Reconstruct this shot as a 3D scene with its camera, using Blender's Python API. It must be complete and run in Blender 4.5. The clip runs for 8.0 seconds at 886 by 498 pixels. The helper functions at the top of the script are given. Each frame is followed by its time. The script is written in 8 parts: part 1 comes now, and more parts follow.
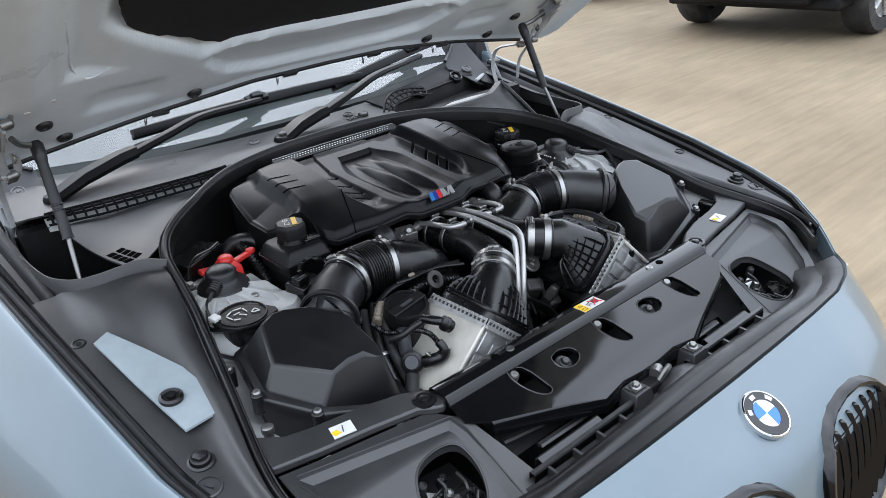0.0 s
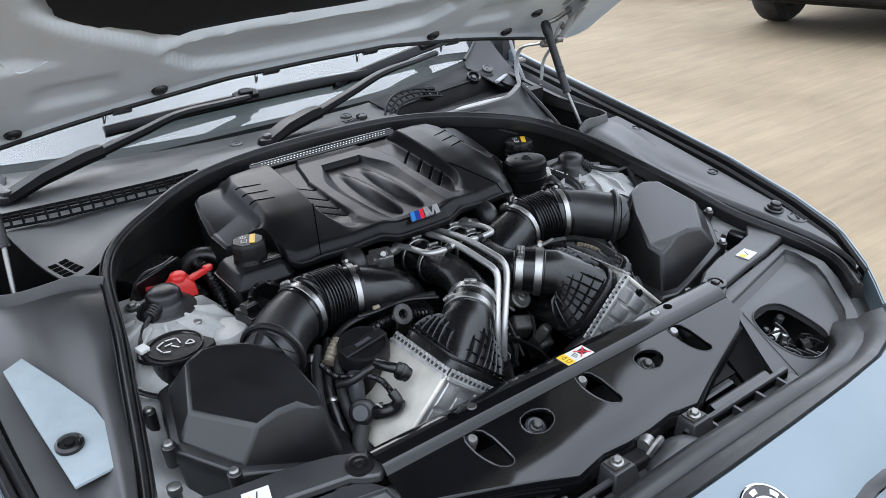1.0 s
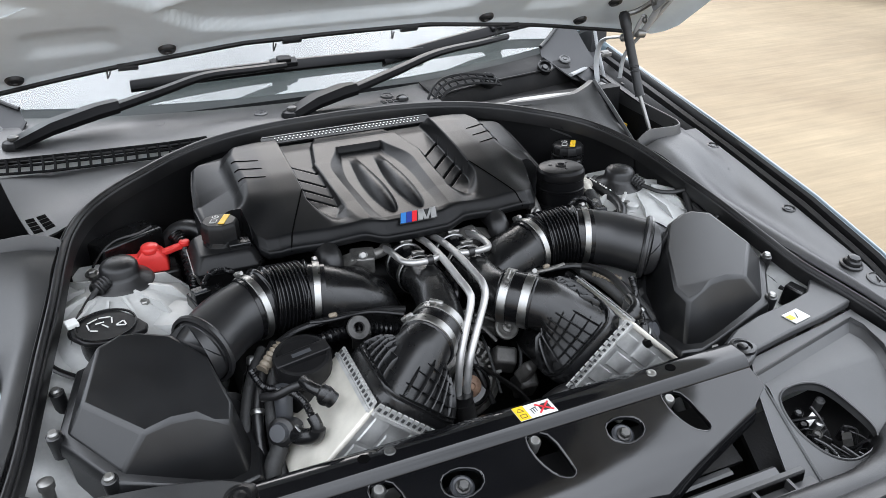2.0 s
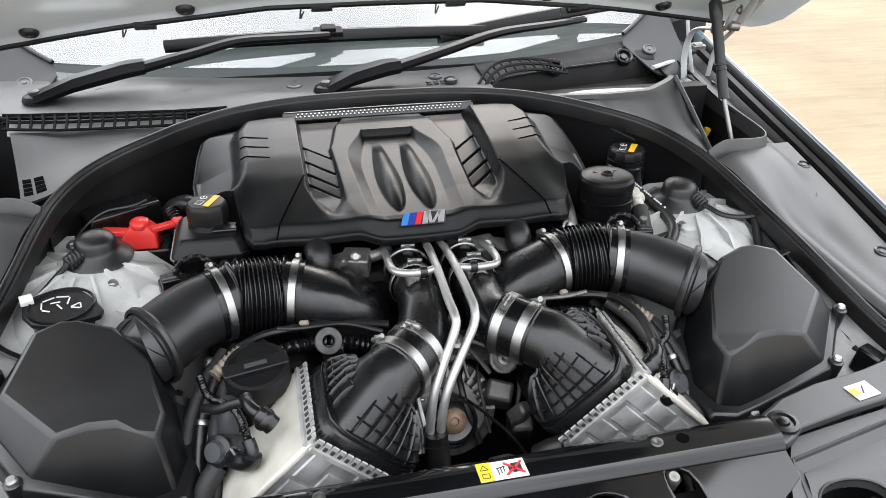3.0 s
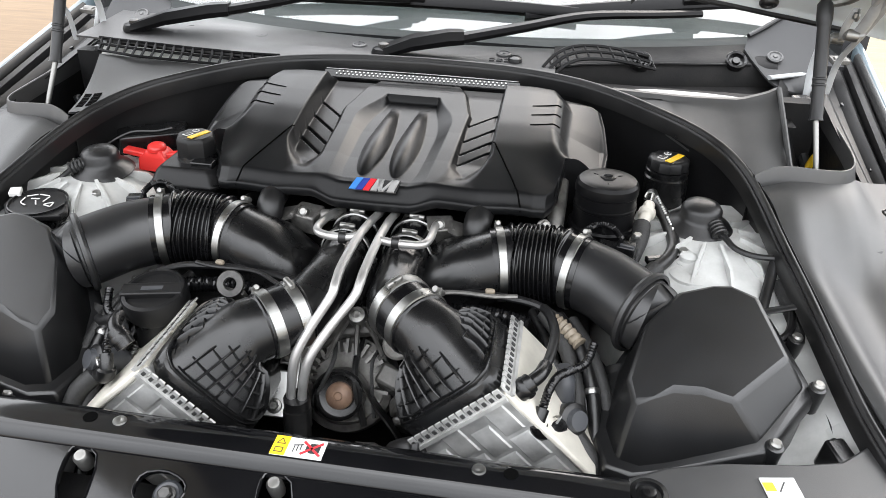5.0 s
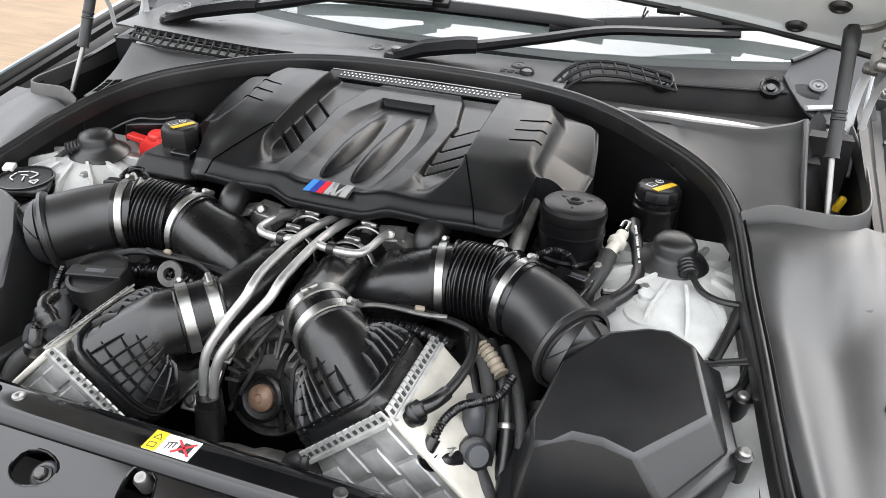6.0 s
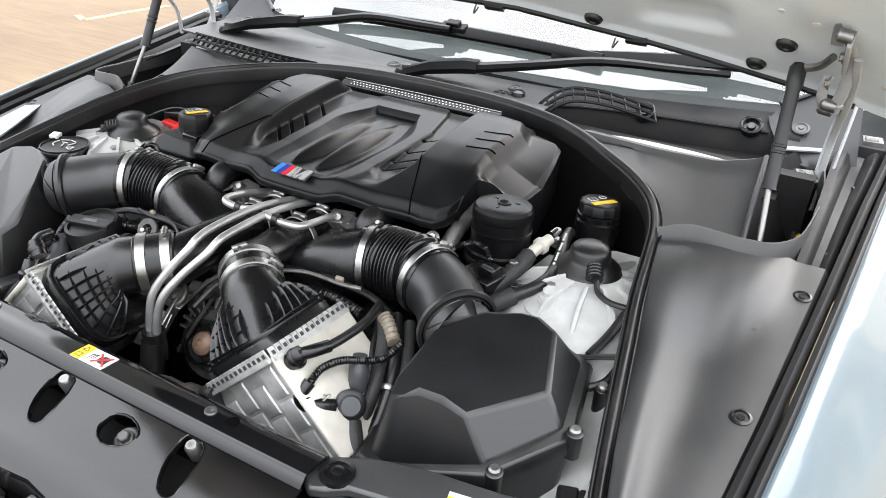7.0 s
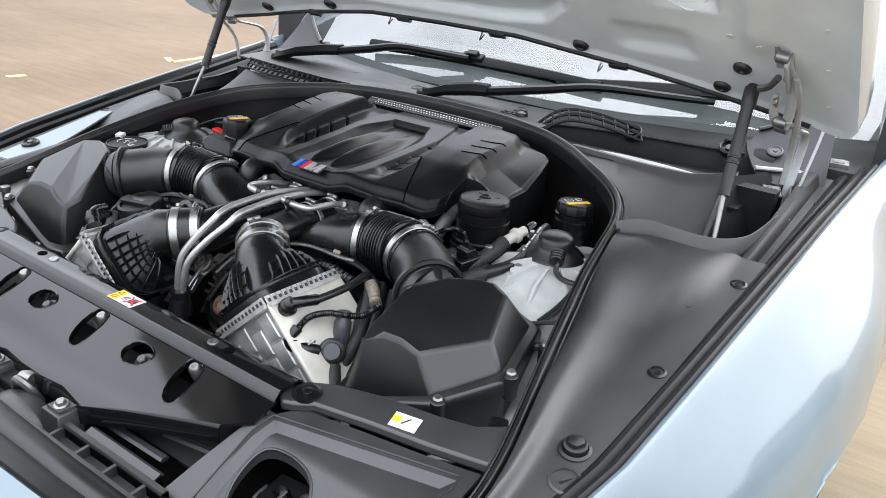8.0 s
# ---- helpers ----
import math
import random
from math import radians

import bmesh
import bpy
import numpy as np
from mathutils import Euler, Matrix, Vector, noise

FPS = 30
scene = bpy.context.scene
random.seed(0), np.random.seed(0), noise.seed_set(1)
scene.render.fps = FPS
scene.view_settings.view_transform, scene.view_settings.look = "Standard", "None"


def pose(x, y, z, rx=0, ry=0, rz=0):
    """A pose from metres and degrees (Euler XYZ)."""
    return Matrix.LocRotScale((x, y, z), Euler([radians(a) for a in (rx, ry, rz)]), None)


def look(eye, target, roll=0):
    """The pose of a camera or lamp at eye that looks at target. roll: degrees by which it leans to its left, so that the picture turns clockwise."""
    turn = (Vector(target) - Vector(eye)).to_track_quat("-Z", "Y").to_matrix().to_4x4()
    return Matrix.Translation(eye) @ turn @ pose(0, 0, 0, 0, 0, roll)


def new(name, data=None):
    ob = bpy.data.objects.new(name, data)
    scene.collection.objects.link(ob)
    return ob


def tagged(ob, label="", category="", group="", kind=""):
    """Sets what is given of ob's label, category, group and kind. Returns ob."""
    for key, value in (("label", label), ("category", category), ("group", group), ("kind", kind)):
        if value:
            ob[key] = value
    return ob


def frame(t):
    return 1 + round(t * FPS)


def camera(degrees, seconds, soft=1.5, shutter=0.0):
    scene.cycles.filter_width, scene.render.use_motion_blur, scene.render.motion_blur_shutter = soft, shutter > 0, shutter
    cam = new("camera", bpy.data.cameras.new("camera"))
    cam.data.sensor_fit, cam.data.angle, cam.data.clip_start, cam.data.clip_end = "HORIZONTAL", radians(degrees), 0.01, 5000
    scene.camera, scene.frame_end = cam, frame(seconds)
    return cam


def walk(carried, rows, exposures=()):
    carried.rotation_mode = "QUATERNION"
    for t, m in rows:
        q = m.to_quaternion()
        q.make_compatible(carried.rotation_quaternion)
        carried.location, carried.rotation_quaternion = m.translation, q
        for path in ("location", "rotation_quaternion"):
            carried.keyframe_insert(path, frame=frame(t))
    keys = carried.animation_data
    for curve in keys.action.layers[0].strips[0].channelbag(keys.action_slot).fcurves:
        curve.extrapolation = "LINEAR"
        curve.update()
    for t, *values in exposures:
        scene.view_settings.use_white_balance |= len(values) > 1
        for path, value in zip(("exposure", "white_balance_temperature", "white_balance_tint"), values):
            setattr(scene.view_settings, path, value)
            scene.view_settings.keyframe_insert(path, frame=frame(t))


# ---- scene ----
cam = camera(59.2, 8.0, soft=0.2)
PATH = [
    (0, (-0.821, -0.67, 1.426), (0.321, 0.746, 0.595), -5.4),
    (0.5, (-0.701, -0.645, 1.414), (0.387, 0.813, 0.584), -5.2),
    (1, (-0.611, -0.621, 1.403), (0.397, 0.887, 0.562), -4.7),
    (1.5, (-0.492, -0.612, 1.39), (0.384, 0.973, 0.541), -3.4),
    (2, (-0.35, -0.602, 1.376), (0.336, 1.06, 0.5), -1.6),
    (2.2, (-0.309, -0.592, 1.37), (0.301, 1.094, 0.483), -1.2),
    (3.5, (-0.083, -0.48, 1.344), (0.191, 1.259, 0.393), 1.0),
    (4, (0.013, -0.477, 1.335), (0.109, 1.272, 0.369), 1.6),
    (4.5, (0.116, -0.488, 1.333), (0.021, 1.253, 0.352), 2.0),
    (4.7, (0.151, -0.495, 1.323), (-0.003, 1.25, 0.357), 2.1),
    (5.8, (0.349, -0.418, 1.312), (-0.134, 1.278, 0.368), 2.2),
    (6, (0.385, -0.406, 1.312), (-0.152, 1.272, 0.365), 2.8),
    (6.5, (0.486, -0.398, 1.31), (-0.217, 1.232, 0.39), 3.9),
    (7, (0.637, -0.414, 1.304), (-0.209, 1.181, 0.443), 4.6),
    (7.5, (0.732, -0.449, 1.302), (-0.193, 1.141, 0.517), 5.2),
    (8, (0.82, -0.496, 1.287), (-0.207, 1.047, 0.537), 5.2),
]
LOOK = [(0.0, -0.45, 6000, 10), (1.0, -0.28, 6000, 10), (2.0, 0.0, 6300, 10), (4.0, 0.36, 6700, 10), (6.5, 0.48, 6700, 10), (7.5, 0.27, 6480, 10), (8.0, 0.05, 6350, 10)]
walk(cam, [(t, look(eye, target, roll)) for t, eye, target, roll in PATH], exposures=LOOK)

# ---- world and light ----
world = bpy.data.worlds.new("overcast_sky")
scene.world = world
world.use_nodes = True
wn = world.node_tree.nodes
wl = world.node_tree.links
sky = wn.new("ShaderNodeTexSky")
sky.sky_type = "NISHITA"
sky.sun_disc = False
sky.sun_elevation = radians(33)
sky.sun_rotation = radians(18)
sky.dust_density = 3.0
sky.air_density = 1.0
sky_mix = wn.new("ShaderNodeMixRGB")
sky_mix.inputs[0].default_value = 0.85
sky_mix.inputs[2].default_value = (9.0, 9.3, 9.8, 1)
wl.new(sky.outputs[0], sky_mix.inputs[1])
clouds = wn.new("ShaderNodeTexNoise")
clouds.inputs["Scale"].default_value = 2.6
clouds.inputs["Detail"].default_value = 5
cloud_ramp = wn.new("ShaderNodeMapRange")
cloud_ramp.inputs[1].default_value, cloud_ramp.inputs[2].default_value = 0.35, 0.65
cloud_ramp.inputs[3].default_value, cloud_ramp.inputs[4].default_value = 0.75, 1.25
wl.new(clouds.outputs[0], cloud_ramp.inputs[0])
cloud_mul = wn.new("ShaderNodeMixRGB")
cloud_mul.blend_type = "MULTIPLY"
cloud_mul.inputs[0].default_value = 1.0
wl.new(sky_mix.outputs[0], cloud_mul.inputs[1])
wl.new(cloud_ramp.outputs[0], cloud_mul.inputs[2])
way = wn.new("ShaderNodeTexCoord")
split = wn.new("ShaderNodeSeparateXYZ")
wl.new(way.outputs["Generated"], split.inputs[0])
# brighter overhead, and brightest round the veiled sun
GLOW = Vector((0.26, 0.80, 0.54)).normalized()
steep = wn.new("ShaderNodeMath")
steep.operation, steep.use_clamp = "POWER", True
steep.inputs[1].default_value = 1.1
wl.new(split.outputs[2], steep.inputs[0])
near = wn.new("ShaderNodeVectorMath")
near.operation = "DOT_PRODUCT"
near.inputs[1].default_value = GLOW
wl.new(way.outputs["Generated"], near.inputs[0])
lobe = wn.new("ShaderNodeMath")
lobe.operation = "MAXIMUM"
lobe.inputs[1].default_value = 0.0
wl.new(near.outputs["Value"], lobe.inputs[0])
lobe_p = wn.new("ShaderNodeMath")
lobe_p.operation = "POWER"
lobe_p.inputs[1].default_value = 3.0
wl.new(lobe.outputs[0], lobe_p.inputs[0])
sum_a = wn.new("ShaderNodeMath")
sum_a.operation = "MULTIPLY_ADD"
sum_a.inputs[1].default_value, sum_a.inputs[2].default_value = 1.05, 0.52
wl.new(steep.outputs[0], sum_a.inputs[0])
zen = wn.new("ShaderNodeMath")
zen.operation = "MULTIPLY_ADD"
zen.inputs[1].default_value = 0.62
wl.new(lobe_p.outputs[0], zen.inputs[0])
wl.new(sum_a.outputs[0], zen.inputs[2])
zen_mul = wn.new("ShaderNodeMixRGB")
zen_mul.blend_type = "MULTIPLY"
zen_mul.inputs[0].default_value = 1.0
wl.new(cloud_mul.outputs[0], zen_mul.inputs[1])
wl.new(zen.outputs[0], zen_mul.inputs[2])
wl.new(zen_mul.outputs[0], wn["Background"].inputs[0])
wn["Background"].inputs[1].default_value = 0.36
sun = new("sun", bpy.data.lights.new("sun", "SUN"))
sun.data.energy = 0.5
sun.data.angle = radians(110)
sun.data.color = (1.0, 0.98, 0.95)
sun.matrix_world = look(GLOW * 8 + Vector((0, 0.3, 0.9)), (0, 0.3, 0.9))

# ---- materials ----
def mk(name, col, rough=0.5, metal=0.0, var=0.25, scale=12.0, bump=0.0, bscale=400.0, rvar=0.12, coat=0.0, grain=0.0, spec=0.5, dust=0.0):
    m = bpy.data.materials.new(name)
    m.use_nodes = True
    n, l = m.node_tree.nodes, m.node_tree.links
    p = n["Principled BSDF"]
    p.inputs["Metallic"].default_value = metal
    p.inputs["Specular IOR Level"].default_value = spec
    p.inputs["Coat Weight"].default_value = coat
    p.inputs["Coat Roughness"].default_value = 0.06
    tc = n.new("ShaderNodeTexCoord")
    big = n.new("ShaderNodeTexNoise")
    big.inputs["Scale"].default_value = scale
    big.inputs["Detail"].default_value = 6
    big.inputs["Roughness"].default_value = 0.62
    l.new(tc.outputs["Object"], big.inputs["Vector"])
    fine = n.new("ShaderNodeTexNoise")
    fine.inputs["Scale"].default_value = bscale
    fine.inputs["Detail"].default_value = 3
    l.new(tc.outputs["Object"], fine.inputs["Vector"])
    mixn = n.new("ShaderNodeMath")
    mixn.operation = "MULTIPLY_ADD"
    l.new(fine.outputs[0], mixn.inputs[0])
    mixn.inputs[1].default_value = grain
    l.new(big.outputs[0], mixn.inputs[2])
    rmp = n.new("ShaderNodeMapRange")
    rmp.inputs[1].default_value, rmp.inputs[2].default_value = 0.3, 0.7 + grain
    rmp.inputs[3].default_value, rmp.inputs[4].default_value = 1 - var, 1 + var
    l.new(mixn.outputs[0], rmp.inputs[0])
    mul = n.new("ShaderNodeMixRGB")
    mul.blend_type = "MULTIPLY"
    mul.inputs[0].default_value = 1.0
    mul.inputs[1].default_value = (*col, 1)
    l.new(rmp.outputs[0], mul.inputs[2])
    last = mul
    if dust:
        dn = n.new("ShaderNodeTexNoise")
        dn.inputs["Scale"].default_value = 7.0
        dn.inputs["Detail"].default_value = 9
        dn.inputs["Roughness"].default_value = 0.7
        l.new(tc.outputs["Object"], dn.inputs["Vector"])
        dr = n.new("ShaderNodeMapRange")
        dr.inputs[1].default_value, dr.inputs[2].default_value = 0.42, 0.75
        dr.inputs[3].default_value, dr.inputs[4].default_value = 0.0, dust
        l.new(dn.outputs[0], dr.inputs[0])
        dm = n.new("ShaderNodeMixRGB")
        l.new(dr.outputs[0], dm.inputs[0])
        l.new(mul.outputs[0], dm.inputs[1])
        dm.inputs[2].default_value = (0.22, 0.2, 0.17, 1)
        last = dm
    l.new(last.outputs[0], p.inputs["Base Color"])
    rr = n.new("ShaderNodeMapRange")
    rr.inputs[1].default_value, rr.inputs[2].default_value = 0.3, 0.7
    rr.inputs[3].default_value, rr.inputs[4].default_value = max(0.03, rough - rvar), min(1, rough + rvar)
    l.new(big.outputs[0], rr.inputs[0])
    l.new(rr.outputs[0], p.inputs["Roughness"])
    if bump:
        b = n.new("ShaderNodeBump")
        b.inputs["Strength"].default_value = min(1.0, bump)
        b.inputs["Distance"].default_value = 0.0006
        l.new(fine.outputs[0], b.inputs["Height"])
        l.new(b.outputs[0], p.inputs["Normal"])
    return m


TRIM = mk("satin_black_trim_plastic", (0.019, 0.0193, 0.020), 0.48, bump=0.2, bscale=1500, dust=0.06, spec=0.82, rvar=0.03)
PLASTIC = mk("black_moulded_plastic", (0.0045, 0.0046, 0.005), 0.27, bump=0.12, bscale=1200, dust=0.015, spec=0.5, rvar=0.05)
WIPER = mk("black_wiper_coating", (0.004, 0.004, 0.0045), 0.32, bump=0.1, bscale=900, dust=0.01, spec=0.14, rvar=0.04)
LIDPL = mk("dull_black_lid_plastic", (0.006, 0.006, 0.0065), 0.42, bump=0.15, bscale=1400, dust=0.02, spec=0.28, rvar=0.04)
COVER = mk("soft_satin_cover_plastic", (0.0065, 0.0067, 0.0072), 0.32, bump=0.08, bscale=1800, dust=0.006, spec=0.17, rvar=0.03)
SLOTINK = mk("deep_black_joint", (0.002, 0.002, 0.002), 0.9, spec=0.02)
BOXPL = mk("dark_filter_box_plastic", (0.0075, 0.0077, 0.0083), 0.33, bump=0.18, bscale=1400, dust=0.018, spec=0.6, rvar=0.04)
TUBE = mk("satin_tube_plastic", (0.010, 0.0102, 0.011), 0.38, bump=0.12, bscale=1400, dust=0.02, spec=0.6, rvar=0.04)
SCUTTLE = mk("grey_scuttle_plastic", (0.03, 0.0305, 0.032), 0.55, bump=0.15, bscale=1400, dust=0.02, spec=0.3)
RUBBER = mk("matt_black_rubber", (0.007, 0.007, 0.0075), 0.38, bump=0.3, bscale=700, dust=0.03, spec=0.5)
HOSE = mk("ribbed_black_hose_rubber", (0.004, 0.004, 0.0045), 0.24, bump=0.1, bscale=900, spec=0.5)
DARK = mk("dark_grimy_underhood_metal", (0.007, 0.007, 0.0075), 0.6, bump=0.5, bscale=300, dust=0.05, spec=0.2)
ENGINE = mk("dirty_cast_aluminium", (0.17, 0.166, 0.158), 0.45, metal=0.7, var=0.5, scale=60, bump=0.25, bscale=1200, dust=0.3)
CAST = mk("dark_oily_casting", (0.055, 0.054, 0.052), 0.4, metal=0.4, var=0.6, scale=80, bump=0.3, bscale=1200, dust=0.2)
ALU = mk("bare_aluminium_sheet", (0.50, 0.50, 0.49), 0.42, metal=0.6, var=0.3, scale=30, bump=0.25, bscale=500, dust=0.25)
ALUCREAM = mk("cream_oxidised_aluminium", (0.60, 0.575, 0.51), 0.5, metal=0.2, var=0.14, scale=26, bump=0.2, bscale=500, dust=0.15)
STEEL = mk("brushed_steel_band", (0.36, 0.36, 0.35), 0.34, metal=1.0, var=0.15, scale=40, bump=0.15, bscale=900)
RAIL = mk("satin_aluminium_pipe", (0.47, 0.465, 0.455), 0.44, metal=0.8, var=0.12, scale=25, bump=0.15, bscale=800)
ZINC = mk("zinc_plated_bolt", (0.27, 0.267, 0.255), 0.4, metal=0.9, var=0.2, scale=60)
WINGMETAL = mk("pale_painted_inner_wing", (0.47, 0.475, 0.465), 0.42, var=0.2, scale=18, bump=0.1, dust=0.4)
GLOSSBLACK = mk("gloss_black_painted_panel", (0.0035, 0.0036, 0.0042), 0.085, var=0.2, coat=0.0, bump=0.02, bscale=900, rvar=0.03, dust=0.01, spec=0.5)
RED = mk("red_terminal_cap_plastic", (0.72, 0.035, 0.03), 0.38, var=0.1, bump=0.1)
YELLOW = mk("yellow_label_ink", (0.80, 0.50, 0.02), 0.5, var=0.08)
WHITE = mk("white_label_ink", (0.62, 0.62, 0.60), 0.5, var=0.06)
REDINK = mk("red_label_ink", (0.6, 0.03, 0.04), 0.5, var=0.06)
BLACKINK = mk("black_label_ink", (0.03, 0.03, 0.03), 0.5, var=0.06)
BLUE = mk("blue_enamel", (0.014, 0.15, 0.50), 0.2, var=0.05, coat=0.5)
LBLUE = mk("light_blue_enamel", (0.05, 0.20, 0.52), 0.2, var=0.05, coat=0.5)
DBLUE = mk("dark_blue_enamel", (0.03, 0.05, 0.25), 0.2, var=0.05, coat=0.5)
REDEN = mk("red_enamel", (0.65, 0.03, 0.04), 0.2, var=0.05, coat=0.5)
WHITEEN = mk("white_enamel", (0.8, 0.81, 0.82), 0.2, var=0.04, coat=0.5)
CHROME = mk("chrome_trim", (0.8, 0.8, 0.8), 0.12, metal=1.0, var=0.05, rvar=0.04)
SEALRUB = mk("glossy_black_seal_rubber", (0.006, 0.006, 0.0065), 0.38, bump=0.15, bscale=900, dust=0.045, spec=0.45)
BARE = mk("bare_pale_blue_primer", (0.27, 0.315, 0.335), 0.5, var=0.12, scale=20, dust=0.1)
SILVER = mk("satin_silver_badge_metal", (0.42, 0.42, 0.415), 0.42, metal=0.35, var=0.05)
RUST = mk("rusty_hub_steel", (0.20, 0.125, 0.085), 0.5, metal=0.3, var=0.35, scale=60, bump=0.4)
BEIGE = mk("sandy_beige_plastic", (0.22, 0.185, 0.14), 0.5, var=0.1)
STRUT = mk("dark_strut_paint", (0.012, 0.0125, 0.0135), 0.4, var=0.15)
GREYPL = mk("grey_actuator_plastic", (0.045, 0.047, 0.052), 0.42, var=0.15)
BRAID = mk("braided_loom_sleeve", (0.022, 0.022, 0.022), 0.6, var=0.5, scale=300, bump=0.9, bscale=700)
LINER = mk("black_bonnet_insulation", (0.006, 0.006, 0.0065), 0.9, bump=0.8, bscale=350)
HINGE = mk("grey_painted_hinge_steel", (0.34, 0.35, 0.355), 0.42, var=0.15, scale=30, bump=0.1, dust=0.15)
HOODGREY = mk("grey_bonnet_underside_paint", (0.72, 0.78, 0.815), 0.36, var=0.10, scale=6, bump=0.05, coat=0.25, dust=0.06)
TYRE = mk("tyre_rubber", (0.02, 0.02, 0.021), 0.75, bump=0.5, bscale=200, dust=0.2)
SUVGREY = mk("dark_grey_car_paint", (0.036, 0.039, 0.042), 0.35, coat=0.35, var=0.1)
CABIN = mk("dark_cabin_lining", (0.02, 0.02, 0.022), 0.8)


def paint_material():
    m = mk("pale_blue_metallic_paint", (0.125, 0.165, 0.189), 0.32, metal=0.15, var=0.09, scale=4, coat=0.75, rvar=0.06, dust=0.05)
    n, l = m.node_tree.nodes, m.node_tree.links
    fl = n.new("ShaderNodeTexVoronoi")
    fl.inputs["Scale"].default_value = 1600
    tc = n.new("ShaderNodeTexCoord")
    l.new(tc.outputs["Object"], fl.inputs["Vector"])
    b = n.new("ShaderNodeBump")
    b.inputs["Strength"].default_value = 0.06
    b.inputs["Distance"].default_value = 0.0004
    l.new(fl.outputs["Color"], b.inputs["Height"])
    l.new(b.outputs[0], n["Principled BSDF"].inputs["Normal"])
    return m


PAINT = paint_material()


def glass_material():
    """Clear glass with its mirror reflection, under a thin film of dust and painted-in sky haze."""
    m = bpy.data.materials.new("dusty_windscreen_glass")
    m.use_nodes = True
    n, l = m.node_tree.nodes, m.node_tree.links
    clear = n.new("ShaderNodeBsdfTransparent")
    clear.inputs["Color"].default_value = (0.78, 0.84, 0.82, 1)
    mirror = n.new("ShaderNodeBsdfGlossy")
    mirror.inputs["Roughness"].default_value = 0.02
    graze = n.new("ShaderNodeLayerWeight")
    graze.inputs["Blend"].default_value = 0.5
    power = n.new("ShaderNodeMath")
    power.operation = "POWER"
    power.inputs[1].default_value = 3.8
    l.new(graze.outputs["Facing"], power.inputs[0])
    fres = n.new("ShaderNodeMath")
    fres.operation = "MULTIPLY_ADD"
    fres.inputs[1].default_value = 0.9
    fres.inputs[2].default_value = 0.12
    fres.use_clamp = True
    l.new(power.outputs[0], fres.inputs[0])
    pane = n.new("ShaderNodeMixShader")
    l.new(fres.outputs[0], pane.inputs[0])
    l.new(clear.outputs[0], pane.inputs[1])
    l.new(mirror.outputs[0], pane.inputs[2])
    # the pale film also paints in sky sheen, to brighten the pane
    film = n.new("ShaderNodeBsdfDiffuse")
    film.inputs["Color"].default_value = (0.5, 0.51, 0.51, 1)
    mix = n.new("ShaderNodeMixShader")
    mix.inputs[0].default_value = 0.07
    l.new(pane.outputs[0], mix.inputs[1])
    l.new(film.outputs[0], mix.inputs[2])
    l.new(mix.outputs[0], n["Material Output"].inputs["Surface"])
    return m


def clear_material():
    """The inner sheet of the laminated glass, faintly green."""
    m = bpy.data.materials.new("clear_inner_glass")
    m.use_nodes = True
    n, l = m.node_tree.nodes, m.node_tree.links
    clear = n.new("ShaderNodeBsdfTransparent")
    clear.inputs["Color"].default_value = (0.88, 0.92, 0.90, 1)
    l.new(clear.outputs[0], n["Material Output"].inputs["Surface"])
    return m


GLASS = glass_material()
CLEAR = clear_material()


